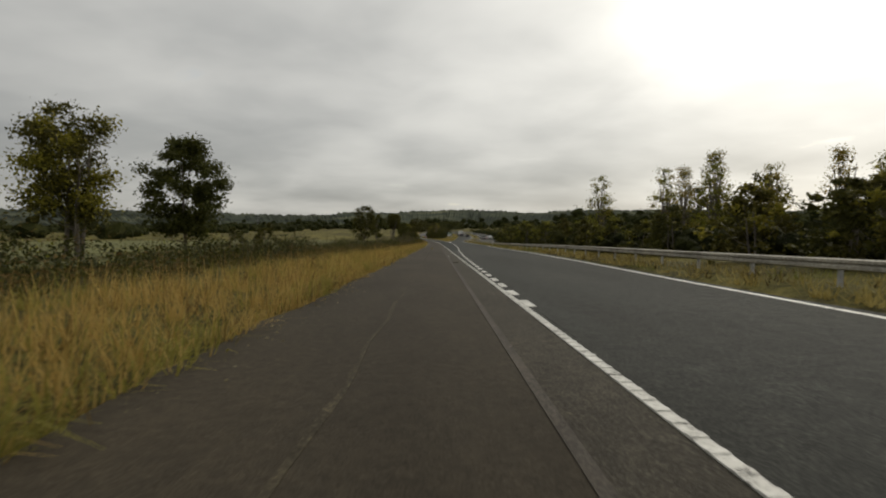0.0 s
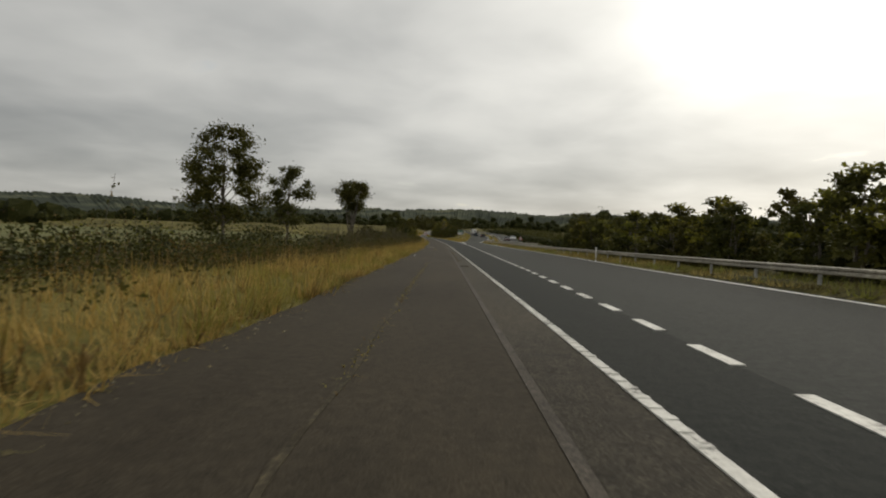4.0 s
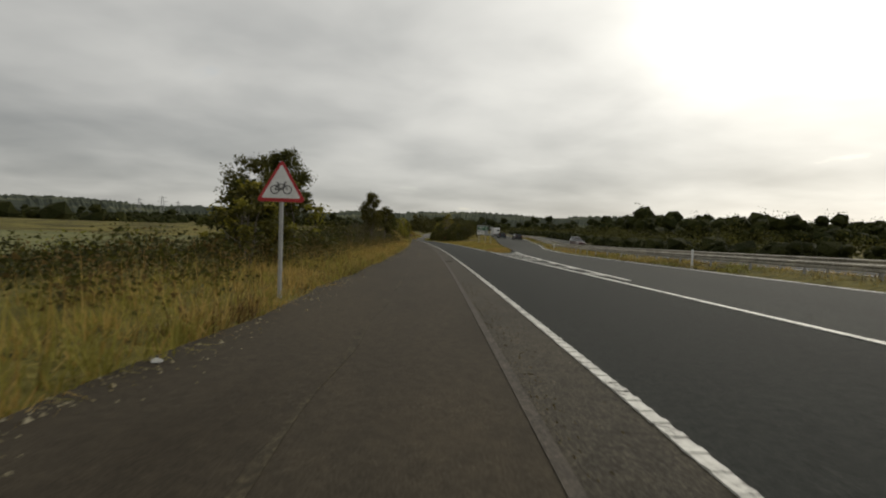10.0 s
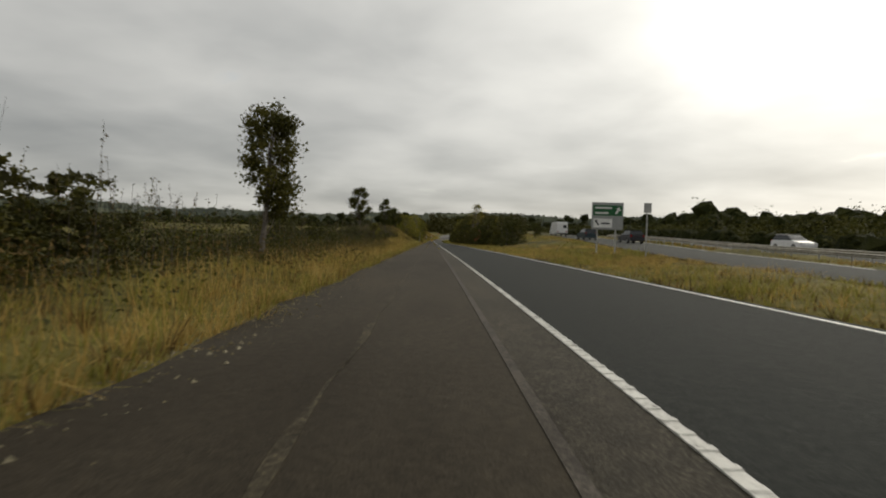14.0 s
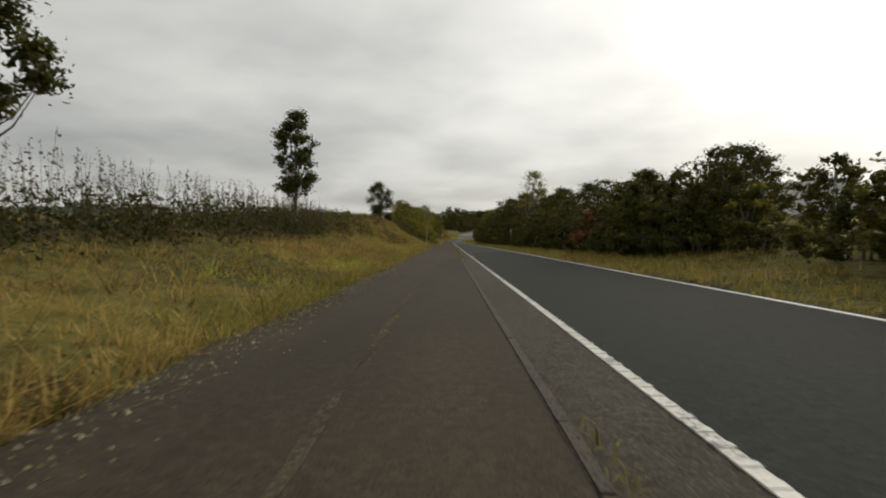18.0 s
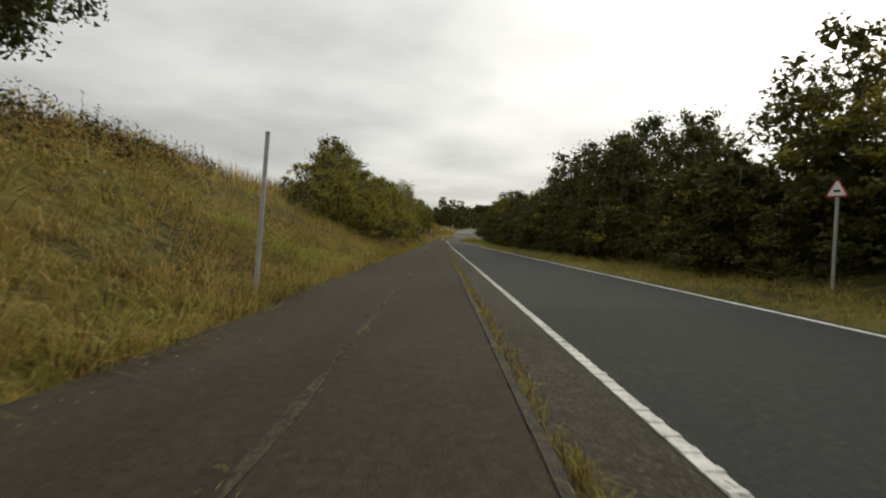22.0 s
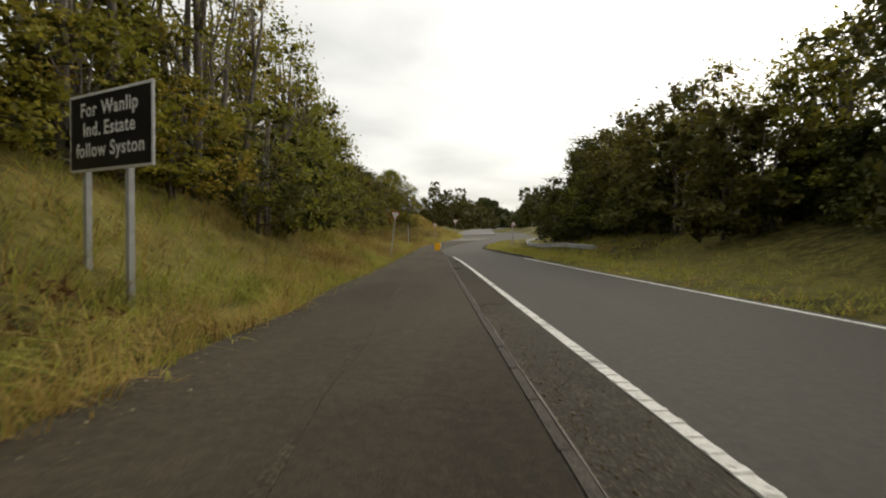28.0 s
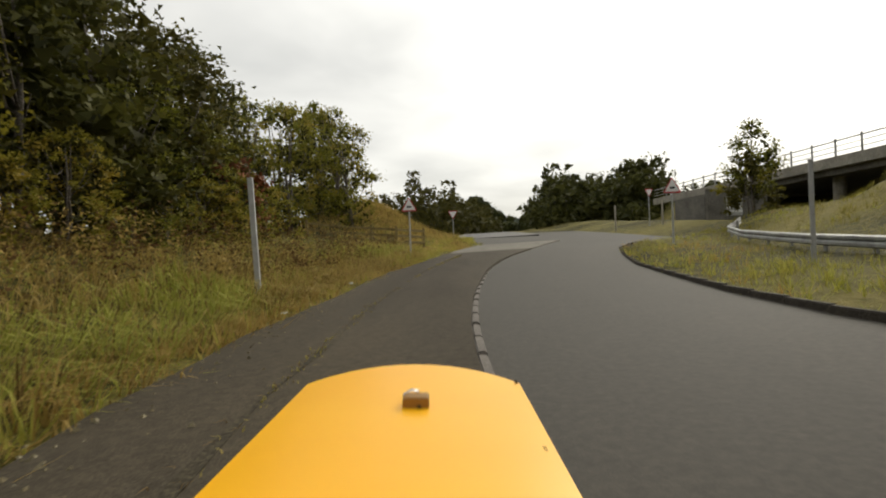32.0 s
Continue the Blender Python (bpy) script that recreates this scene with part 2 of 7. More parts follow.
M["leaf_dark"] = material("leaf_dark", leafy((0.030, 0.033, 0.007), (0.062, 0.063, 0.013), (0.115, 0.105, 0.023), (0.17, 0.13, 0.03)), 0.7, spec=0.2, thin=0.3)
# Hedge leaves; the same dark tone is painted as shade inside crowns.
M["leaf_hedge_and_shade"] = material("leaf_hedge_and_shade", leafy((0.020, 0.022, 0.006), (0.040, 0.041, 0.011), (0.078, 0.072, 0.019), (0.13, 0.10, 0.03)), 0.7, spec=0.15, thin=0.25)
M["leaf_green"] = material("leaf_green", leafy((0.070, 0.074, 0.011), (0.158, 0.155, 0.022), (0.275, 0.250, 0.042), (0.34, 0.26, 0.055)), 0.7, spec=0.2, thin=0.38)
M["leaf_autumn"] = material("leaf_autumn", leafy((0.10, 0.085, 0.014), (0.21, 0.170, 0.027), (0.32, 0.255, 0.048), (0.38, 0.22, 0.045)), 0.7, spec=0.2, thin=0.3)
M["leaf_red"] = material("leaf_red", leafy((0.06, 0.03, 0.012), (0.15, 0.055, 0.022), (0.24, 0.085, 0.035)), 0.7, spec=0.25)
M["dead_leaf"] = material("dead_leaf", leafy((0.045, 0.030, 0.012), (0.11, 0.075, 0.030), (0.20, 0.14, 0.06), (0.27, 0.20, 0.09)), 0.85, spec=0.1, thin=0.3)
# Near-black green that paints the shade inside bushes and far woods.
M["leaf_core_shade"] = material("leaf_core_shade", leafy((0.012, 0.014, 0.005), (0.026, 0.028, 0.009), (0.046, 0.046, 0.014)), 0.9, bump=(9, 1.0, 0.25), spec=0.05)
M["dock"] = material("dock", leafy((0.040, 0.022, 0.010), (0.095, 0.052, 0.022), (0.165, 0.095, 0.040), (0.21, 0.15, 0.06)), 0.85, spec=0.1, thin=0.3)
M["bark"] = material("bark", speckled((0.05, 0.042, 0.034), (0.11, 0.095, 0.08), (0.2, 0.18, 0.155), 20, 3.0), 0.95, bump=(25, 0.6, 0.02))
M["dull_steel"] = material("dull_steel", speckled((0.17, 0.155, 0.125), (0.30, 0.28, 0.235), (0.42, 0.40, 0.35), 12, 0.5), 0.75, 0.15)
M["steel"] = material("steel", speckled((0.22, 0.225, 0.22), (0.31, 0.315, 0.31), (0.40, 0.40, 0.39), 30, 1.2), 0.55, 0.5)


# ---------------------------------------------------------------- mesh kit
def mesh_from(name, verts, faces, mats, face_mat=None, smooth=False):
    me = bpy.data.meshes.new(name)
    me.from_pydata(verts, [], faces)
    for m in mats if isinstance(mats, (list, tuple)) else [mats]:
        me.materials.append(m)
    if face_mat is not None:
        me.polygons.foreach_set("material_index", face_mat)
    if smooth:
        me.polygons.foreach_set("use_smooth", [True] * len(me.polygons))
    me.update()
    return me


def part(name, bm, mat, parent, label="", at=None, smooth=False):
    """One mesh object from a bmesh or a mesh, under a thing or a part."""
    if isinstance(bm, bmesh.types.BMesh):
        me = bpy.data.meshes.new(name)
        bmesh.ops.recalc_face_normals(bm, faces=bm.faces)
        bm.to_mesh(me)
        bm.free()
        me.materials.append(mat)
        if smooth:
            me.polygons.foreach_set("use_smooth", [True] * len(me.polygons))
    else:
        me = bm
    ob = new(name, me)
    ob.parent = parent
    if at is not None:
        ob.matrix_basis = at
    if label:
        tagged(ob, label)
    return ob


def thing(name, at, label, category, group="", kind=""):
    ob = new(name)
    ob.matrix_basis = at
    return tagged(ob, label, category, group, kind)


def box(bm, x0, x1, y0, y1, z0, z1, bevel=0.0):
    r = bmesh.ops.create_cube(bm, size=1.0)
    vs = r["verts"]
    for v in vs:
        v.co = Vector(((x0 + x1) / 2 + v.co.x * (x1 - x0), (y0 + y1) / 2 + v.co.y * (y1 - y0), (z0 + z1) / 2 + v.co.z * (z1 - z0)))
    if bevel:
        es = list({e for v in vs for e in v.link_edges})
        bmesh.ops.bevel(bm, geom=es, offset=bevel, segments=2, affect="EDGES")
    return bm


def tube(verts, faces, pts, radii, sides=6):
    """Adds a tapered tube along points to the lists."""
    base = len(verts)
    for i, (p, r) in enumerate(zip(pts, radii)):
        p = Vector(p)
        d = (Vector(pts[min(i + 1, len(pts) - 1)]) - Vector(pts[max(i - 1, 0)])).normalized()
        a = d.orthogonal().normalized()
        b = d.cross(a)
        for k in range(sides):
            w = 2 * math.pi * k / sides
            verts.append(p + (a * math.cos(w) + b * math.sin(w)) * r)
    for i in range(len(pts) - 1):
        for k in range(sides):
            k2 = (k + 1) % sides
            faces.append((base + i * sides + k, base + i * sides + k2, base + (i + 1) * sides + k2, base + (i + 1) * sides + k))
    faces.append(tuple(base + k for k in range(sides))[::-1])
    faces.append(tuple(base + (len(pts) - 1) * sides + k for k in range(sides)))


def camber(u):
    """The carriageways fall a little towards the kerb."""
    return min(max((u - 0.7) * 0.025, 0.0), 0.2)


def strip(name, s0, s1, left, right, off, mat, step=4.0, thick=0.25, lift=None):
    """A slab that follows the line from s0 to s1 between two edges (numbers or functions of s)."""
    count = max(2, int(round((s1 - s0) / step)) + 1)
    ss = np.linspace(s0, s1, count)
    verts, faces = [], []
    for s in ss:
        ul = left(s) if callable(left) else left
        ur = right(s) if callable(right) else right
        o = off(s) if callable(off) else off
        z = level(s) + o + (lift(s) if lift else 0.0)
        xl, yl = plan(s, ul)
        xr, yr = plan(s, ur)
        zl, zr = z + camber(ul), z + camber(ur)
        verts += [(xl, yl, zl), (xr, yr, zr), (xr, yr, zr - thick), (xl, yl, zl - thick)]
    for i in range(count - 1):
        a, b = 4 * i, 4 * i + 4
        for k in range(4):
            k2 = (k + 1) % 4
            faces.append((a + k, b + k, b + k2, a + k2)[::-1])
    faces += [(0, 1, 2, 3), tuple(4 * (count - 1) + k for k in (3, 2, 1, 0))]
    return mesh_from(name, verts, faces, mat)


def structure(name, me, label, category):
    return tagged(new(name, me), label, category, kind="structure")


# ---------------------------------------------------------------- ground
main_left = knots(((-400, 1.52), (8, 1.55), (20, 1.66), (37, 1.87), (60, 2.4), (87, 3.35), (113, 4.0), (124, 4.2), (140, 4.75), (160, 5.05), (172, 5.2), (190, 5.9), (206, 6.85), (215, 7.9), (236, 10.8), (254, 13.0), (290, 17.6), (300, 19), (350, 23.5), (400, 25.5), (450, 26.5), (520, 27), (560, 28), (600, 31), (700, 50), (3200, 600)))
main_right = knots(((-400, 6.0), (8, 6.0), (25, 7.0), (42, 7.8), (65, 8.2), (92, 9.0), (105, 9.8), (122, 10.4), (161, 10.7), (190, 11.2), (212, 12.1), (228, 14.6), (241, 16.9), (259, 21.0), (300, 26.6), (350, 30.5), (400, 32.5), (450, 33.5), (520, 34), (560, 35), (600, 38), (700, 57), (3200, 607)))
opp_left = knots(((-400, 27), (110, 25), (150, 20), (180, 17.2), (215, 18.2), (230, 20.6), (250, 24.0), (300, 30.4), (350, 34), (450, 37), (520, 37.5), (560, 38.5), (600, 41.5), (3200, 611)))
main_lift = knots(((-400, 0), (252, 0), (275, 0.5), (300, 1.3), (350, 2.7), (450, 4.8), (518, 5.6), (530, 5.3), (535, 5.1), (541, 0.0), (561, 0.0), (567, 4.0), (660, 3.3), (800, 0.5), (3200, 0.0)))
kerb_u = knots(((-400, 0.65), (490, 0.65), (505, 0.59), (512, 0.55), (516.5, 0.64), (518.5, 0.73), (521, 0.93), (523.5, 1.21), (527.7, 1.84), (531, 2.52), (534.2, 3.47), (538, 4.95), (542.5, 6.7), (552, 11), (565, 18)))
slip_right = knots(((-400, 5.1), (174, 5.2), (205, 5.4), (218, 5.72), (440, 5.75), (490, 5.5), (510, 5.2), (518, 4.9), (520.5, 5.05), (523, 5.38), (527, 5.95), (531, 6.95), (535, 8.15), (538, 9.6), (540, 11.4), (542, 15), (546, 30)))
bank_l = knots(((-400, 0), (240, 0), (285, 0.6), (310, 1.5), (330, 2.35), (370, 3.65), (420, 4.2), (455, 3.3), (483, 2.6), (497, 1.7), (512, 1.5), (530, 1.4), (545, 0.9), (600, 1.0), (3200, 0)))
bank_r = knots(((-400, 0), (270, 0), (320, 0.8), (360, 1.5), (450, 1.8), (500, 2.0), (525, 2.3), (545, 1.2), (3200, 0)))


path_left = knots(((-400, -2.3), (360, -2.3), (380, -2.5), (420, -2.35), (465, -2.25), (490, -2.1), (505, -2.1), (516, -2.1), (521, -1.9), (525, -1.5), (529.5, -0.9), (534.5, 0.1), (540, 1.2), (546, 3.0)))


def ease(x):
    x = np.clip(x, 0.0, 1.0)
    return x * x * (3 - 2 * x)


def rise(s, u):
    """Height of the ground over the road's level."""
    s, u = np.asarray(s, float), np.asarray(u, float)
    left = bank_l(s) * ease((-u - np.interp(s, [446, 460, 473, 486], [2.7, 3.8, 3.8, 2.7])) / np.interp(s, [430, 446, 460, 473, 486, 520], [9.0, 7.8, 5.6, 4.6, 5.9, 7.0])) + 0.10 * ease((-u - 2.4) / 2.0)
    ml = main_left(s)
    inner = bank_r(s) * ease((u - np.interp(s, [500, 520, 535], [8.0, 9.8, 13.0])) / 7.0) * ease((ml - u) / 8.0)
    foot = np.maximum(ml - 14.0, slip_right(s) + 1.0)
    bank = main_lift(s) * ease((u - foot) / np.maximum(ml - 1.5 - foot, 0.5)) * ease((ml + 60 - u) / 20.0)
    mound = 3.0 * np.exp(-((s - 560) / 11) ** 2 - ((u + 5.6) / 4.4) ** 2) + 0.32 * np.exp(-((s - 540) / 6) ** 2 - ((u + 2.6) / 2.4) ** 2)
    edge = 0.06 * ease((u - slip_right(s) - 0.3) / 1.0)
    return np.where(u < 0, left, np.maximum(inner, bank) + edge + np.clip((u - 0.7) * 0.025, 0, 0.2)) + mound - 0.06


def ground_z(s, u):
    return level(s) + rise(s, u)


def build_ground():
    ss = np.concatenate((np.array([-400, -300, -200, -120.0]), np.arange(-80, 512, 4.0), np.arange(512, 560, 2.0), np.arange(560, 640, 4.0), np.array([660, 700, 760, 850, 1000, 1300, 1800, 2500, 3190.0])))
    us = np.array([-2600, -1500, -800, -400, -220, -130, -80, -55, -40, -30, -24, -19, -16, -13.5, -11.5, -10, -8.5, -7, -6, -5, -4.2, -3.5, -3, -2.6, -2.3, -1.9, -1.5, -1.1, -0.7, -0.3, 0.1,
                   0.6, 1.1, 1.7, 2.4, 3.2, 4.0, 4.9, 5.6, 6.2, 7, 8, 9, 10, 11.5, 13, 15, 17, 19, 21, 24, 27, 30, 34, 38, 43, 48, 54, 60, 70, 82, 96, 115, 140, 180, 260, 400, 800, 1500, 2600.0])
    sg, ug = np.meshgrid(ss, us, indexing="ij")
    x, y = plan(sg, ug)
    z = ground_z(sg, ug)
    inside = (ug > np.where(sg < 545, path_left(sg) + 0.05, 2.4)) & (sg < 578) & (ug < np.maximum(np.where(sg < 546, slip_right(sg), 46.0), np.where(sg < 215, main_right(sg) + 0.4, 0)))
    onmain = ((sg > 560) & (ug > 1.8) & (ug < 9.3)) | ((ug > main_left(sg) - 0.3) & (ug < main_right(sg) + 0.3)) | ((ug > opp_left(sg) - 0.3) & (ug < opp_left(sg) + 7.7))
    z = z - np.where(inside | onmain, 0.35, 0.0)
    wob = 0.09 * np.sin(sg * 0.9 + ug * 1.7) * np.sin(ug * 0.8 - sg * 0.33) + 0.25 * np.sin(sg * 0.11) * np.sin(ug * 0.13 + 1)
    z = z + np.where(inside | onmain, 0.0, wob * np.clip((np.abs(ug - 1.5) - 5.2) / 6.0, 0.0, 1.0))
    far = np.clip((np.abs(ug) - 150) / 1500, 0, 1)
    z = z + far * 14 * (0.5 + 0.5 * np.sin(sg * 0.004 + ug * 0.0012)) + np.clip((sg - 900) / 1800, 0, 1) * 16
    n, k = sg.shape
    verts = np.stack((x, y, z), -1).reshape(-1, 3)
    idx = np.arange(n * k).reshape(n, k)
    faces = np.stack((idx[:-1, :-1], idx[:-1, 1:], idx[1:, 1:], idx[1:, :-1]), -1).reshape(-1, 4)
    structure("ground", mesh_from("ground", verts.tolist(), faces.tolist(), M["ground"], smooth=True), "rough grass verges, banks and open stubble fields", "ground")


build_ground()


def build_field():
    """The stubble field behind the hedge, one sheet just above the ground."""
    ss, us = np.arange(-80, 262, 9.0), np.array([-13.5, -20, -30, -45, -70, -100, -140, -200.0])
    sg, ug = np.meshgrid(ss, us, indexing="ij")
    x, y = plan(sg, ug)
    z = ground_z(sg, ug) + 0.12 + 0.25 * np.abs(np.sin(sg * 0.11)) * 0.2
    n, k = sg.shape
    idx = np.arange(n * k).reshape(n, k)
    faces = np.stack((idx[:-1, :-1], idx[1:, :-1], idx[1:, 1:], idx[:-1, 1:]), -1).reshape(-1, 4)
    M["stubble"] = material("stubble", speckled((0.075, 0.080, 0.030), (0.118, 0.120, 0.048), (0.18, 0.175, 0.08), 3.0, 0.05), 0.95, bump=(3, 0.5, 0.1), spec=0.1)
    structure("stubble_field", mesh_from("stubble_field", np.stack((x, y, z), -1).reshape(-1, 3).tolist(), faces.tolist(), M["stubble"], smooth=True), "pale yellow-green stubble field behind the hedge", "field")


build_field()

# ---------------------------------------------------------------- carriageways
lane_left = knots(((-400, 1.40), (4, 1.40), (45, 1.42), (75, 1.47), (452, 1.47)))


def ragged_edge(s):
    return path_left(s) + 0.08 * math.sin(s * 0.7) + 0.05 * math.sin(s * 2.3)


structure("cycle_path", strip("cycle_path", -60, 454, ragged_edge, kerb_u, 0.02, M["path_asphalt"], 1.5), "dark brown worn tarmac cycle path", "path")
for i, (a, b) in enumerate(((454, 464), (464, 474), (474, 486), (486, 538))):
    structure("cycle_path_end", strip("cycle_path_end", a, b, ragged_edge, kerb_u, 0.02, M["path_asphalt_%d" % i], 1.5), "faded brown-grey tarmac at the end of the cycle path", "path")


def strip_edge(s):
    """Where the dark hard strip ends at the paler lane; it tapers out before the roundabout."""
    return float(np.interp(s, [452, 484, 496, 504], [1.47, 1.47, 1.16, kerb_u(504) + 0.07]))


structure("hard_strip_end", strip("hard_strip_end", 470, 504, lambda s: kerb_u(s) + 0.06, strip_edge, -0.0265, M["path_asphalt"], 2), "smooth dark brown tarmac hard strip at the end of the slip road", "road")
structure("kerb_joint", strip("kerb_joint", 440, 500, lambda s: kerb_u(s) + 0.098, lambda s: kerb_u(s) + 0.112 + 0.006 * math.sin(s * 1.9), 0.022, M["kerb_concrete"], 0.6, 0.08), "pale mortar joint along the kerb", "joint")
structure("hard_strip", strip("hard_strip", -60, 470, lambda s: kerb_u(s) + 0.06, lane_left, -0.03, M["strip_asphalt"], 4), "coarse chipped tarmac hard strip beside the edge line", "road")
structure("slip_road_end", strip("slip_road_end", 452, 508, lambda s: strip_edge(s), slip_right, -0.026, M["pale_asphalt"], 2), "paler brown-grey tarmac at the end of the slip road", "road")
structure("slip_road", strip("slip_road", 64, 344, lane_left, lambda s: main_left(s) if s < 172 else slip_right(s), -0.026, M["lane_asphalt"], 4), "dark tarmac slip road lane", "road")
structure("slip_road_start", strip("slip_road_start", -60, 64, lane_left, main_left, -0.026, M["main_asphalt_worn"], 4), "worn tarmac beside the edge line", "road")
structure("slip_road_middle", strip("slip_road_middle", 344, 372, lane_left, slip_right, -0.026, M["lane_asphalt_worn"], 4), "worn dark tarmac slip road lane", "road")
structure("slip_road_upper", strip("slip_road_upper", 372, 452, lane_left, slip_right, -0.026, M["lane_asphalt_pale"], 4), "worn grey tarmac slip road lane", "road")
structure("gore", strip("gore", 172, 214.5, slip_right, main_left, -0.027, M["main_asphalt"], 2), "grey tarmac between slip road and main carriageway", "road")
structure("main_carriageway_start", strip("main_carriageway_start", -400, 64, main_left, main_right, -0.028, M["main_asphalt_worn"], 6, 0.5, main_lift), "worn paler tarmac of the dual carriageway", "road")
structure("main_carriageway", strip("main_carriageway", 64, 545, main_left, main_right, -0.028, M["main_asphalt"], 6, 0.5, main_lift), "grey tarmac dual carriageway", "road")
edge_u = knots(((-400, 1.42), (4, 1.44), (45, 1.45), (75, 1.5), (482, 1.5), (490, 1.42), (496.5, 1.22)))
structure("edge_line", strip("edge_line", -20, 496, lambda s: edge_u(s) - (0.056 if s < 466 else 0.07), lambda s: edge_u(s) + (0.046 if s < 466 else 0.06), -0.020, M["road_paint"], 3, 0.012), "worn white ribbed edge line", "road marking")


def build_ribs():
    """Raised cross ribs of the edge line, worn and a little uneven."""
    r = random.Random(12)
    verts, faces = [], []
    s = -19.8
    while s < 466:
        if r.random() > 0.05:
            c = float(edge_u(s))
            a, b, l = c - r.uniform(0.052, 0.066), c + r.uniform(0.042, 0.054), r.uniform(0.05, 0.09)
            base = len(verts)
            for z in (-0.013, -0.026):
                for q, u in ((0, a), (0, b), (l, b), (l, a)):
                    p = place(s + q, u, z + camber(u))
                    verts.append(tuple(p))
            faces += [(base, base + 1, base + 2, base + 3), (base, base + 4, base + 5, base + 1), (base + 1, base + 5, base + 6, base + 2), (base + 3, base + 7, base + 4, base), (base + 2, base + 6, base + 7, base + 3)]
        s += 0.24
    structure("edge_line_ribs", mesh_from("edge_line_ribs", verts, faces, M["road_paint"]), "raised white ribs across the edge line", "road marking")


build_ribs()
structure("right_edge_line", strip("right_edge_line", 216, 492, lambda s: slip_right(s) - 0.27, lambda s: slip_right(s) - 0.17, -0.018, M["road_paint"], 4, 0.012), "white edge line along the verge", "road marking")
structure("kerb_line", strip("kerb_line", -60, 270, kerb_u, lambda s: kerb_u(s) + 0.085, 0.026, M["kerb_dark"], 1.0, 0.3), "weathered concrete kerb edging", "kerb")
structure("median_line", strip("median_line", -400, 545, lambda s: main_right(s) - 0.35, lambda s: main_right(s) - 0.22, -0.02, M["road_paint"], 6, 0.012, main_lift), "white edge line by the central reserve", "road marking")
for s in np.arange(9.1, 171, 2.0):
    me = strip("dash", s, s + 1.0, lambda a: main_left(a) - 0.075, lambda a: main_left(a) + 0.075, -0.016, M["road_paint"], 1, 0.012)
    structure("lane_dash", me, "white dash of the broken lane line", "road marking")
# apron of the roundabout
structure("roundabout_road", strip("roundabout_road", 508, 576, lambda s: kerb_u(s) + 0.06 if s < 545 else 2.6, lambda s: slip_right(s) if s < 546 else 44, -0.026, M["pale_asphalt"], 2), "worn tarmac of the roundabout entry", "road")
structure("far_road", strip("far_road", 560, 800, 2.0, 9.0, -0.02, M["far_asphalt_sheen"], 6), "grey road climbing away beyond the roundabout, its sheen painted pale", "road")
structure("crossing_apron", strip("crossing_apron", 535.5, 545.0, lambda s: path_left(s) + 0.1 + 0.9 * max(0.0, (538.5 - s) / 3.0), lambda s: kerb_u(s) - 0.02, 0.010, M["worn_apron"], 1.0), "pale worn concrete apron at the end of the path", "pavement")

# ---------------------------------------------------------------- plants
rng = np.random.default_rng(7)


def fast_mesh(name, verts, size, mats, index=None):
    """A mesh whose faces take the vertices in order, size corners each."""
    verts = np.asarray(verts, np.float32).reshape(-1, 3)
    count = len(verts) // size
    me = bpy.data.meshes.new(name)
    me.vertices.add(len(verts))
    me.vertices.foreach_set("co", verts.ravel())
    me.loops.add(count * size)
    me.loops.foreach_set("vertex_index", np.arange(count * size, dtype=np.int32))
    me.polygons.add(count)
    me.polygons.foreach_set("loop_start", np.arange(0, count * size, size, dtype=np.int32))
    for m in mats:
        me.materials.append(m)
    if index is not None:
        me.polygons.foreach_set("material_index", np.asarray(index, np.int32))
    me.update(calc_edges=True)
    return me


def leaf_quads(at, size, droop=0.0, r=None, broad=1.0):
    """Pointed leaf sprays at the places, size metres long, turned at random."""
    r = r or rng
    n = len(at)
    d = r.normal(size=(n, 3))
    d[:, 2] = d[:, 2] * 0.7 - droop
    d /= np.linalg.norm(d, axis=1)[:, None]
    o = r.normal(size=(n, 3))
    w = np.cross(d, o)
    w /= np.linalg.norm(w, axis=1)[:, None] + 1e-6
    ln = (size * r.uniform(0.6, 1.35, n))[:, None]
    wd = ln * broad * r.uniform(0.28, 0.46, n)[:, None]
    return np.stack((at - d * ln * 0.5, at + w * wd, at + d * ln * 0.5, at - w * wd), 1)


ICO = [(-0.5257, 0, 0.8507), (0.5257, 0, 0.8507), (-0.5257, 0, -0.8507), (0.5257, 0, -0.8507), (0, 0.8507, 0.5257), (0, 0.8507, -0.5257), (0, -0.8507, 0.5257), (0, -0.8507, -0.5257), (0.8507, 0.5257, 0), (-0.8507, 0.5257, 0), (0.8507, -0.5257, 0), (-0.8507, -0.5257, 0)]
ICO_FACES = [(a, b, c) for a in range(12) for b in range(a + 1, 12) for c in range(b + 1, 12) if all(abs(sum((ICO[p][k] - ICO[q][k]) ** 2 for k in range(3)) - 1.1056) < 0.01 for p, q in ((a, b), (b, c), (a, c)))]


def lumps(at, radius, flat=0.8, r=None):
    """Rough dark lumps that paint the shade inside foliage, 20 triangles each."""
    r = r or rng
    v = np.array(ICO)[None] * (radius[:, None] * r.uniform(0.7, 1.25, (len(at), 12)))[..., None] * np.array([1, 1, flat])
    return (at[:, None, :] + v)[:, np.array(ICO_FACES)].reshape(-1, 3, 3)


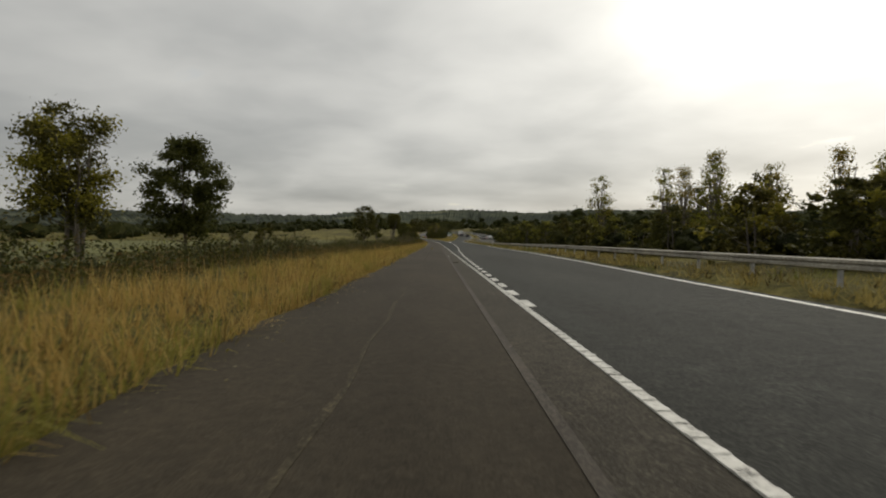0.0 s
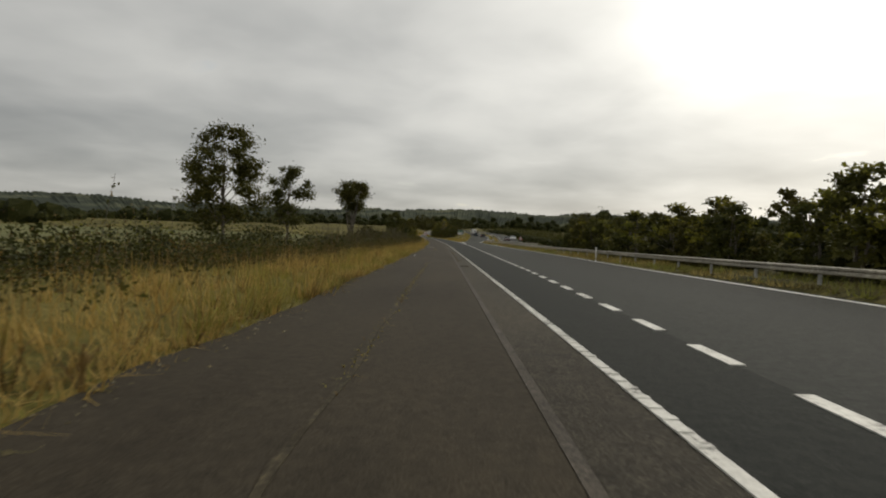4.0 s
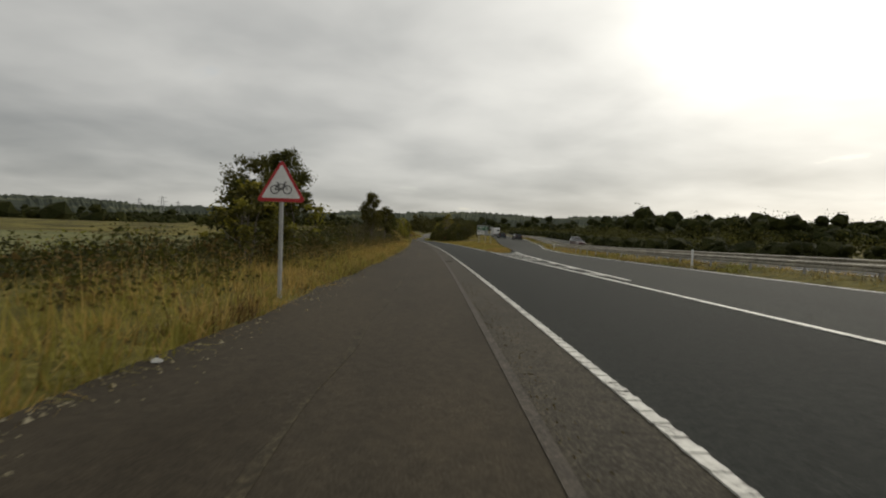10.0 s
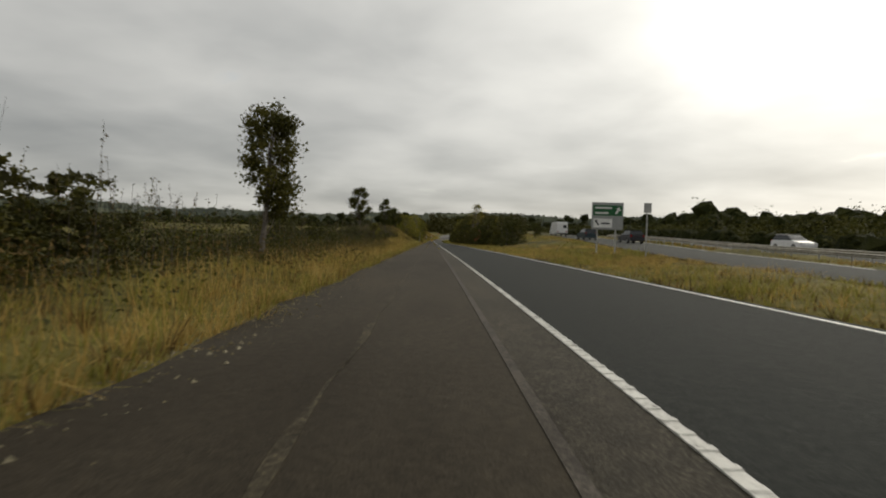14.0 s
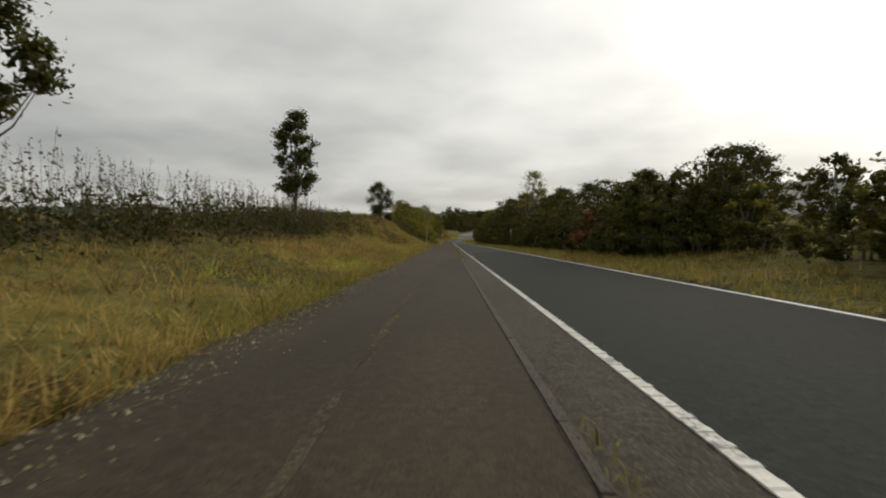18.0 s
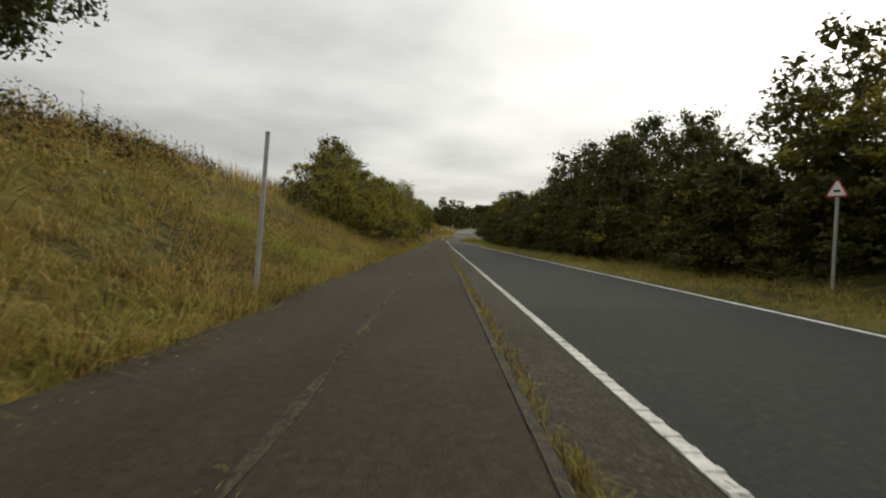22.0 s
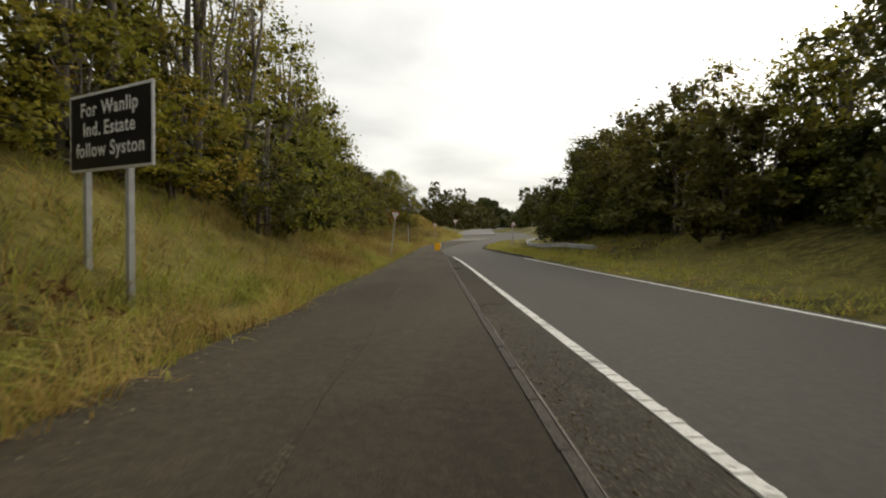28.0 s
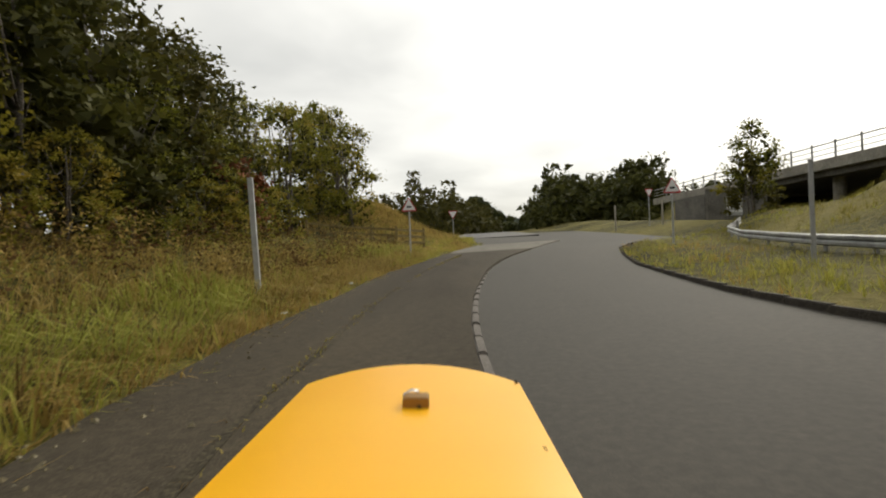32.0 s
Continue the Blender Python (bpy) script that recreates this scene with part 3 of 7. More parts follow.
def crown_clumps(r, height, width, low, count, kind):
    """Centres and radii of the leaf clumps of a crown."""
    out = []
    for i in range(count):
        f = r.uniform(0, 1) ** 0.85
        z = low + (height - low) * f
        if kind == "oval":
            prof = math.sin(math.pi * (0.10 + 0.82 * f ** 0.9)) ** 0.8
        elif kind == "wide":
            prof = (0.35 + 0.75 * f) * math.sqrt(max(0.05, 1.12 - f * f))
        elif kind == "bush":
            prof = math.sqrt(max(0.03, 1.04 - f * f)) * 1.05
        else:
            prof = (1.05 - f) ** 0.55 * min(1.0, 0.45 + 2.2 * f)
        rad = width / 2 * prof * math.sqrt(r.uniform(0.12, 1.0))
        a = r.uniform(0, 2 * math.pi)
        size = min(height * r.uniform(0.055, 0.11) * (1.25 - 0.5 * f), width * r.uniform(0.10, 0.17))
        out.append((rad * math.cos(a), rad * math.sin(a), z, size))
    return np.array(out)


def make_tree(name, seed, height, width, low, kind, leaf, leaves, size, clumps=46, droop=0.1, limbs=14, trunk=None, stems=1, core=0.13, mix=0.3, splay=0.055):
    """A tree with trunk, limbs and a loose crown of leaf sprays; stands at the origin of an Empty."""
    r = np.random.default_rng(seed)
    cl = crown_clumps(r, height, width, low, clumps, kind)
    pick = r.choice(len(cl), leaves, p=cl[:, 3] ** 2 / np.sum(cl[:, 3] ** 2))
    g = r.normal(size=(leaves, 3))
    g *= (np.abs(r.normal(size=leaves)) ** 0.6 / (np.linalg.norm(g, axis=1) + 1e-6))[:, None]
    at = cl[pick, :3] + g * cl[pick, 3:4] * np.array([1.0, 1.0, 0.72])
    at[:, 2] = np.maximum(at[:, 2], 0.06 + 0.1 * r.uniform(size=leaves))
    mats = list(leaf) if isinstance(leaf, tuple) else [leaf]
    tone = (r.uniform(size=len(cl)) < mix).astype(int) if len(mats) > 1 else np.zeros(len(cl), int)
    sprays = leaf_quads(at, size, droop, r, 1.45)[:, :3]
    # Inner leaves get the darker tone: the crown's inner shade, put into colour.
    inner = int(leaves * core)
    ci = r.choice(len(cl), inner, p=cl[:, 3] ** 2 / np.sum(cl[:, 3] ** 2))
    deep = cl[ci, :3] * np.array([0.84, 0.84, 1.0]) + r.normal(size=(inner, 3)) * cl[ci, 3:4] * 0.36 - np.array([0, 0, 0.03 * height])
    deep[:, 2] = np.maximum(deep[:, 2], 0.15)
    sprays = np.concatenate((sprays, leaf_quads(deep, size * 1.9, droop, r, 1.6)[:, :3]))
    crown = fast_mesh("crown", sprays, 3, mats + [M["leaf_hedge_and_shade"]], np.concatenate((tone[pick], np.full(inner, len(mats)))))
    verts, faces = [], []
    rad = trunk or height * 0.014
    top = []
    for k in range(stems):
        lean = r.normal(size=2) * height * (0.02 if stems == 1 else splay)
        off = r.normal(size=2) * (0.0 if stems == 1 else rad * 2.5)
        pts = [(off[0] + lean[0] * f ** 1.4 + r.normal() * height * 0.006, off[1] + lean[1] * f ** 1.4 + r.normal() * height * 0.006, height * 0.86 * f - (0.3 if f == 0 else 0)) for f in np.linspace(0, 1, 7)]
        tube(verts, faces, pts, [rad * (1.25 - 1.1 * f) + 0.004 for f in np.linspace(0, 1, 7)], 5)
        top.append(pts)
    for c in cl[r.choice(len(cl), min(limbs, len(cl)), replace=False)]:
        pts = top[int(r.integers(stems))]
        f = min(max((c[2] * r.uniform(0.45, 0.75)) / height, 0.08), 0.85)
        i = f * 6
        a, b = pts[int(i)], pts[min(int(i) + 1, 6)]
        p0 = Vector(a).lerp(Vector(b), i - int(i))
        p2 = Vector(c[:3])
        p1 = p0.lerp(p2, 0.5) + Vector((0, 0, -0.04 * height if kind != "wide" else -0.02 * height))
        tube(verts, faces, [p0, p1, p2], [rad * (0.62 - 0.45 * f), rad * 0.3, 0.008], 3)
    wood = mesh_from("trunk", verts, faces, M["bark"], smooth=True)
    ob = new(name)
    part("trunk", wood, None, ob)
    part("crown", crown, None, ob)
    return ob


def plant(model, s, u, scale, label, category, group="", wide=1.0, turn=None, sink=0.05):
    """A copy of a model standing at s, u on the ground."""
    turn = turn if turn is not None else float(rng.uniform(0, 360))
    p = place(s, u, float(rise(s, u)) - sink)
    m = pose(p.x, p.y, p.z, 0, 0, turn) @ Matrix.Diagonal((scale * wide, scale * wide, scale, 1))
    return tagged(copy_thing(model, m), label, category, group)


models = {}


def model(key, seed, height, width, low, kind, leaf, leaves, size, **kw):
    models[key] = make_tree(kw.pop("name", "tree"), seed, height, width, low, kind, leaf, int(leaves * 0.76), size * 1.12, **kw)
    tagged(models[key], "spare plant behind the start of the road", "plant")
    models[key].matrix_basis = pose(-30 + 12 * len(models), -330, -40)
    return models[key]


LG, LD, LA, LR = M["leaf_green"], M["leaf_dark"], M["leaf_autumn"], M["leaf_red"]


def build_lone_trees():
    """The single trees along the field hedge."""
    def lone(seed, s, u, top, width, low, kind, leaf, leaves, size, label, **kw):
        base = float(rise(s, u))
        ob = make_tree("tree", seed, top, width, low, kind, leaf, int(leaves * 2.6), size * 0.74, core=0.05, **kw)
        p = place(s, u, base - 0.05)
        ob.matrix_basis = pose(p.x, p.y, p.z, 0, 0, seed * 40)
        tagged(ob, label, "tree", "lone trees of the field hedge")
    lone(1, 29, -19.4, 8.3, 6.7, 2.3, "wide", (LD, LG), 5200, 0.26, "broad upswept tree with thin yellowing leaves in a field hedge", stems=4, clumps=60)
    lone(2, 36, -16.5, 7.6, 5.4, 1.5, "oval", LD, 5600, 0.30, "dark green leafy tree with a low ragged crown", clumps=85)
    lone(3, 98, -12.9, 7.2, 4.6, 1.5, "oval", LD, 4200, 0.24, "dark leafy tree with drooping side branches", clumps=42)
    lone(4, 107.5, -11.8, 6.3, 3.9, 1.7, "oval", LD, 2500, 0.22, "slender open-crowned tree with gaps between the leaves", clumps=24)
    lone(5, 126, -10.1, 7.0, 5.0, 4.3, "wide", LD, 3400, 0.24, "umbrella-shaped tree on several bare pale stems", stems=5, clumps=44, limbs=14, splay=0.12)
    lone(6, 205, -10.8, 7.1, 4.4, 1.9, "oval", LD, 4800, 0.22, "tall oval dark green tree in the hedge", clumps=80)
    lone(7, 234.5, -6.85, 6.4, 2.6, 2.1, "oval", LD, 4600, 0.18, "narrow oval dark tree behind tall grass", clumps=80, droop=-0.5)
    lone(8, 250.8, -5.9, 5.7, 2.8, 1.7, "wide", LD, 2700, 0.18, "bushy dark tree with upright shoots", clumps=70, droop=-0.6, stems=2)
    lone(9, 309, -10.3, 6.8, 3.0, 2.2, "oval", LD, 3000, 0.22, "leaning open tree with layered dark leaves", clumps=34, limbs=20)
    lone(10, 326, -8.1, 6.4, 2.1, 1.6, "oval", LD, 2900, 0.2, "slim tree with loose tiers of leaves on the bank", clumps=60, droop=-0.3, limbs=24)
    lone(11, 374.5, -9.7, 5.9, 4.2, 1.7, "oval", LD, 4000, 0.2, "round-headed young tree on top of the bank", clumps=80, droop=-0.3)


build_lone_trees()

# models for the banks
model("bush_a", 21, 4.2, 4.4, 0.2, "bush", (LD, LG), 3000, 0.2, clumps=46, limbs=5, stems=2, name="bush", core=0.13)
model("bush_b", 22, 4.6, 4.2, 0.2, "bush", (LD, M["leaf_hedge_and_shade"]), 3000, 0.2, clumps=46, limbs=5, stems=2, name="bush", mix=0.18, core=0.13)
model("bush_red", 24, 3.2, 3.4, 0.2, "bush", LR, 2600, 0.17, clumps=34, limbs=6, stems=2, name="bush", core=0.12)
model("tree_a", 25, 8.2, 5.4, 1.8, "oval", (LD, M["leaf_hedge_and_shade"]), 3400, 0.225, clumps=64, limbs=10, mix=0.15, core=0.15)
model("tree_b", 26, 8.6, 5.0, 1.6, "oval", (LG, LD), 3400, 0.225, clumps=60, limbs=10, core=0.15)
model("tree_c", 27, 7.6, 5.6, 1.4, "wide", (LD, LG), 3400, 0.225, clumps=56, limbs=10, stems=2, mix=0.1, core=0.15)
model("birch", 28, 9.6, 3.8, 2.0, "cone", (LA, LG), 3400, 0.15, clumps=56, limbs=22, droop=0.5, stems=2, mix=0.5, core=0.05)
model("birch_b", 29, 8.4, 4.0, 1.6, "cone", (LG, LA), 3400, 0.15, clumps=50, limbs=22, droop=0.5, stems=3, core=0.05)
model("willow", 30, 8.0, 4.4, 0.2, "oval", (LG, LA), 4200, 0.19, clumps=70, limbs=16, droop=0.9, stems=2, core=0.12)
# finer ones for the bank beside the path
model("bank_bush_a", 31, 4.2, 4.4, 0.1, "bush", (LG, LA), 4300, 0.15, clumps=70, limbs=12, stems=3, name="bush", core=0.1)
model("bank_bush_b", 32, 4.0, 4.2, 0.1, "bush", (LG, LD), 4300, 0.15, clumps=70, limbs=12, stems=3, name="bush", mix=0.4, core=0.1)
model("bank_bush_c", 33, 3.6, 4.4, 0.1, "bush", (LG, LA), 4300, 0.145, clumps=64, limbs=12, stems=3, name="bush", mix=0.45, core=0.1)
model("bank_tree_a", 34, 8.6, 5.0, 0.6, "oval", (LG, LA), 4800, 0.19, clumps=84, limbs=18, stems=3, mix=0.12, core=0.12)
model("bank_tree_b", 35, 8.2, 5.2, 0.5, "oval", (LG, LD), 4800, 0.19, clumps=84, limbs=18, stems=2, mix=0.35, core=0.12)
model("open_tree", 37, 8.8, 5.4, 0.8, "wide", (LG, LA), 2600, 0.14, clumps=60, limbs=26, stems=5, mix=0.35, core=0.02)
model("shrub", 36, 2.4, 2.8, 0.1, "bush", (M["leaf_hedge_and_shade"], LD), 1900, 0.12, clumps=30, limbs=6, stems=3, name="bush", mix=0.3, core=0.12)
BASE = {"bush_a": 4.2, "bush_b": 4.6, "bush_red": 3.2, "tree_a": 8.2, "tree_b": 8.6, "tree_c": 7.6, "birch": 9.6, "birch_b": 8.4, "willow": 8.0,
        "bank_bush_a": 4.2, "bank_bush_b": 4.0, "bank_bush_c": 3.6, "bank_tree_a": 8.6, "bank_tree_b": 8.2, "shrub": 2.4, "open_tree": 8.8}


def spread(keys, s0, s1, step, u0, u1, h0, h1, label, category, group, jitter=0.4, seed=1):
    """Plants along a stretch, between two distances from the line, heights between h0 and h1."""
    r = np.random.default_rng(seed)
    s = s0
    while s < s1:
        key = keys[int(r.integers(len(keys)))]
        u = r.uniform(u0(s) if callable(u0) else u0, u1(s) if callable(u1) else u1)
        base = BASE[key]
        if 367 < s < 377 and 8 < u < 10.9:
            u = 10.9
        if 464 < s < 474 and -7.4 < u < 0:
            u = -8.2
        k = r.uniform(h0(s) if callable(h0) else h0, h1(s) if callable(h1) else h1) / base
        plant(models[key], s + r.uniform(-jitter, jitter) * step, u, k, label, category, group, wide=r.uniform(0.95, 1.25) * (1.15 if k < 0.6 else 1.0), turn=float(r.uniform(0, 360)), sink=0.1)
        s += step * r.uniform(0.75, 1.25)


def undergrowth(name, keys, s0, s1, step, u0, u1, h0, h1, label, seed=1):
    """Low bushes grown into one another along a stretch, as one mass of leaves."""
    r = np.random.default_rng(seed)
    at, corners, starts, tones, mats = [], [], [], [], []
    verts = loops = 0
    s = s0
    while s < s1:
        key = keys[int(r.integers(len(keys)))]
        crown = [c for c in models[key].children if c.name.startswith("crown")][0].data
        co = np.empty(len(crown.vertices) * 3, np.float32)
        crown.vertices.foreach_get("co", co)
        vi = np.empty(len(crown.loops), np.int32)
        crown.loops.foreach_get("vertex_index", vi)
        ls, mi = np.empty(len(crown.polygons), np.int32), np.empty(len(crown.polygons), np.int32)
        crown.polygons.foreach_get("loop_start", ls)
        crown.polygons.foreach_get("material_index", mi)
        q, u = s + r.uniform(-0.4, 0.4) * step, r.uniform(u0, u1)
        if 367 < q < 377 and 8 < u < 10.9:
            u = 10.9
        k = r.uniform(h0(s) if callable(h0) else h0, h1(s) if callable(h1) else h1) / BASE[key]
        w, a = k * r.uniform(1.05, 1.35), r.uniform(0, 2 * math.pi)
        co = co.reshape(-1, 3)
        x, y = plan(q, u)
        at.append(np.column_stack((x + w * (co[:, 0] * math.cos(a) - co[:, 1] * math.sin(a)), y + w * (co[:, 0] * math.sin(a) + co[:, 1] * math.cos(a)), ground_z(q, u) - 0.1 + k * co[:, 2])))
        for m in crown.materials:
            if m not in mats:
                mats.append(m)
        tones.append(np.array([mats.index(m) for m in crown.materials])[mi])
        corners.append(vi + verts)
        starts.append(ls + loops)
        verts, loops = verts + len(co), loops + len(vi)
        s += step * r.uniform(0.75, 1.25)
    me = bpy.data.meshes.new(name)
    me.vertices.add(verts)
    me.vertices.foreach_set("co", np.concatenate(at).astype(np.float32).ravel())
    me.loops.add(loops)
    me.loops.foreach_set("vertex_index", np.concatenate(corners).astype(np.int32))
    starts = np.concatenate(starts).astype(np.int32)
    me.polygons.add(len(starts))
    me.polygons.foreach_set("loop_start", starts)
    for m in mats:
        me.materials.append(m)
    me.polygons.foreach_set("material_index", np.concatenate(tones).astype(np.int32))
    me.update(calc_edges=True)
    tagged(new(name, me), label, "bushes", kind="stuff")


def build_banks():
    # verge beyond the barrier, first stretch
    spread(["bush_b", "bush_a", "bush_a"], 14, 133, 2.1, lambda s: main_right(s) + 4.6, lambda s: main_right(s) + 8.5, lambda s: np.interp(s, [40, 80], [2.0, 2.6]), lambda s: np.interp(s, [40, 80], [3.0, 4.0]), "dark green roadside bush behind the steel barrier", "bush", "bushes behind the barrier", seed=3)
    for s, u, k, key in ((46, 19.2, 0.84, "birch_b"), (43.5, 20.4, 0.68, "tree_c"), (41, 18.6, 0.66, "birch"), (38.6, 19.6, 0.74, "birch"), (36.4, 18.4, 0.72, "birch_b"), (34, 20.2, 0.66, "tree_c"), (30.5, 18.8, 0.62, "birch_b"), (26.6, 19.8, 0.56, "birch"), (23, 19.2, 0.56, "birch_b"), (18, 19.0, 0.8, "birch")):
        plant(models[key], s, u, k, "thin birch tree with yellowing leaves behind the barrier", "tree", "trees behind the barrier", wide=1.05)
    plant(models["birch_b"], 63.5, 18.9, 1.0, "tall thin birch tree above the bushes", "tree", "trees behind the barrier")
    for s, u, k in ((107, 17.5, 0.42), (112, 18.0, 0.48), (118, 17.6, 0.44), (127, 18.2, 0.58), (131, 17.6, 0.62), (136.5, 19.0, 0.6), (139.5, 18.4, 0.66)):
        plant(models["tree_c"], s, u, k, "leafy dark green tree behind the steel barrier", "tree", "trees behind the barrier", wide=1.25)
    for s, u in ((152, 24), (156, 25), (161, 26)):
        plant(models["bush_red"], s, u, 0.8, "reddish brown hedge bush", "bush", "reddish bushes", wide=1.3)
    # field hedge: the clump by the cycle sign
    for s, u, k, key in ((188.2, -5.9, 0.76, "bush_a"), (182, -5.6, 0.62, "bush_a"), (185.5, -6.9, 0.66, "bush_b"), (188, -7.2, 0.6, "bush_a"), (191, -8.6, 0.6, "bush_b")):
        plant(models[key], s, u, k, "dense green hedge bush beside a road sign", "bush", "hedge bushes", wide=1.1)
    plant(models["bush_b"], 37, -11.5, 0.5, "dark hedge bush standing above the field edge", "bush", "hedge bushes")
    plant(models["bush_b"], 34, -12.5, 0.42, "dark hedge bush standing above the field edge", "bush", "hedge bushes")
    plant(models["tree_a"], 187, -7.4, 0.5, "dark round hedge tree", "tree", "hedge trees")
    for s, u in ((216, -9.4), (222, -9.2)):
        plant(models["bush_b"], s, u, 0.52, "low dark hedge bush above tall grass", "bush", "hedge bushes", wide=1.3)
    plant(models["bush_b"], 240.5, -8.3, 0.62, "dark bush standing out of the field hedge", "bush", "hedge bushes")
    plant(models["bush_a"], 297, -7.0, 0.55, "bright yellow-green hedge bush", "bush", "hedge bushes")
    undergrowth("hedge_growth", ["shrub"], 262, 334, 2.2, -9.6, -8.4, lambda s: np.interp(s, [262, 292, 306], [1.4, 1.4, 0.8]), lambda s: np.interp(s, [262, 292, 306], [2.1, 2.1, 1.2]), "dark tangled hedge bushes above tall grass", seed=31)
    undergrowth("hedge_growth", ["shrub"], 122, 172, 1.9, -9.4, -8.2, 1.3, 2.0, "dark tangled hedge bushes above tall grass", seed=32)
    undergrowth("hedge_growth", ["shrub"], 219, 246, 1.3, -9.4, -8.0, 1.9, 2.7, "dark tangled hedge bushes above tall grass", seed=33)
    for s, u, k in ((124.0, -8.0, 1.0), (126.5, -8.4, 0.9), (129.0, -7.9, 0.85)):
        plant(models["shrub"], s, u, k, "straggling bramble and rose bush with upright shoots", "bush", "hedge bushes", wide=1.1)
    # bank on the field side, further on
    spread(["bank_bush_a", "bank_bush_b"], 395, 402, 2.2, -9.0, -7.2, 2.4, 3.4, "rounded green bush at the top of the bank", "bush", "bank bushes", seed=5)
    spread(["bank_bush_a", "bank_bush_c", "bank_bush_b", "bank_bush_a"], 401, 492, 2.3, -7.8, -5.6, lambda s: np.interp(s, [400, 440, 492], [2.2, 2.4, 3.0]), lambda s: np.interp(s, [400, 440, 492], [3.6, 3.8, 4.8]), "tangled green and brown bush on the bank", "bush", "bank bushes", seed=6)
    undergrowth("bank_growth", ["shrub", "bank_bush_c", "shrub"], 399, 464, 1.8, -6.0, -4.9, 1.2, 2.1, "low tangled brown and green bushes on the bank", seed=52)
    spread(["bank_tree_a", "bank_tree_b"], 404, 470, 2.9, lambda s: np.interp(s, [404, 416], [-10.0, -11.5]), -8.0, lambda s: np.interp(s, [404, 440, 490], [4.2, 4.8, 7.4]), lambda s: np.interp(s, [404, 440, 490], [6.0, 7.0, 10.0]), "leafy green tree on the bank above the path", "tree", "bank trees", seed=7)
    spread(["open_tree", "open_tree", "bank_tree_a"], 471, 500, 2.9, -11.0, -8.4, 6.6, 9.0, "many-stemmed tree with thin yellowing leaves on the bank", "tree", "bank trees", seed=17)
    spread(["bush_b", "bank_tree_a", "tree_a", "bank_tree_b"], 494, 534, 2.2, -11.5, -8.0, 4.8, 6.8, "thick green tree at the edge of the grass", "tree", "bank trees", seed=8)
    spread(["tree_b", "tree_b", "tree_a"], 501, 538, 2.6, -15.5, -11.0, 6.6, 8.6, "tall green tree behind the verge", "tree", "bank trees", seed=9)
    for s, u, k in ((521, -9.8, 0.92), (525, -9.4, 0.94), (529, -10.2, 1.02), (533, -9.6, 0.95), (536, -10.4, 1.0), (538.5, -11.6, 1.0), (531, -12.5, 1.1)):
        plant(models["tree_a"], s, u, k, "tall dark green tree behind the verge", "tree", "bank trees", wide=1.05)
    spread(["bank_bush_b", "bank_bush_a"], 501, 540, 2.5, -8.3, -7.3, 1.7, 2.9, "low green bush at the foot of tall trees", "bush", "bank bushes", seed=41)
    for s, u, k in ((496.5, -7.7, 1.0), (499.5, -8.3, 1.05), (501.5, -7.6, 0.85)):
        plant(models["bank_tree_a"], s, u, k, "thick green tree at the edge of the grass", "tree", "bank trees")
    plant(models["bush_red"], 509.5, -7.9, 0.85, "rusty red bush among green ones", "bush", "reddish bushes")
    for s, u, k in ((424, -6.6, 0.62), (499, -9.4, 0.85), (533.5, -7.9, 1.0), (536, -8.4, 1.1)):
        plant(models["bush_red"], s, u, k, "rusty red bush among green ones", "bush", "reddish bushes")
    for s, u, k in ((549, -5.3, 0.86), (543, -10.4, 0.95), (547, -8.9, 1.0), (549.5, -10.6, 1.1), (552, -7.2, 0.98), (555, -8.8, 1.1), (558, -10.4, 1.2), (546, -12.0, 1.1), (564, -11.0, 1.3)):
        plant(models["willow"], s, u, k, "drooping pale green tree beyond the fence", "tree", "trees beyond the fence")
    # bank between slip road and dual carriageway
    spread(["bush_b", "bush_a", "bush_b"], 301, 330, 1.9, 9.2, 11.4, 1.9, 3.2, "dark low bush beyond the verge", "bush", "verge bushes", seed=10)
    spread(["bush_b", "bush_a", "bush_b", "tree_c"], 322, 470, 2.1, 9.2, 11.4, 2.6, 4.2, "dense dark green bush beyond the verge", "bush", "verge bushes", seed=11)
    spread(["tree_a", "tree_c", "tree_a"], 316, 470, 3.2, 12.0, 16.5, lambda s: np.interp(s, [316, 350, 375, 405, 425, 470], [2.8, 3.6, 5.0, 6.0, 5.4, 4.8]), lambda s: np.interp(s, [316, 350, 375, 405, 425, 470], [4.2, 5.4, 7.0, 8.4, 7.6, 6.8]), "dark leafy tree on the bank beside the road", "tree", "bank trees", seed=12)
    plant(models["tree_a"], 397, 11.2, 0.8, "dark leafy tree on the bank beside the road", "tree", "bank trees")
    plant(models["birch"], 372, 11.6, 0.98, "tall pale birch with yellowing leaves", "tree", "birches", wide=1.3)
    plant(models["birch_b"], 378, 12.6, 0.74, "tall pale birch with yellowing leaves", "tree", "birches")
    plant(models["tree_c"], 319.5, 10.6, 0.56, "leafy tree standing above the bushes", "tree", "bank trees")
    plant(models["birch_b"], 332, 12, 0.56, "thin light birch above the bushes", "tree", "birches")
    undergrowth("verge_growth", ["shrub", "bush_b"], 346, 436, 1.5, 8.9, 10.2, 1.6, 2.8, "low brown and green bushes at the foot of the trees", seed=51)
    plant(models["bush_red"], 333, 9.6, 0.9, "rusty red bush among green ones", "bush", "reddish bushes")
    spread(["bank_tree_b", "tree_c", "bank_tree_a"], 466, 524, 2.6, lambda s: 12.5, lambda s: 18.5, 6.6, 9.2, "large dark tree above the grass bank", "tree", "bank trees", seed=13)
    spread(["tree_b", "bush_b"], 474, 520, 4.0, 11.6, 13.0, 3.6, 5.6, "dark leafy tree at the edge of the grass", "tree", "bank trees", seed=15)
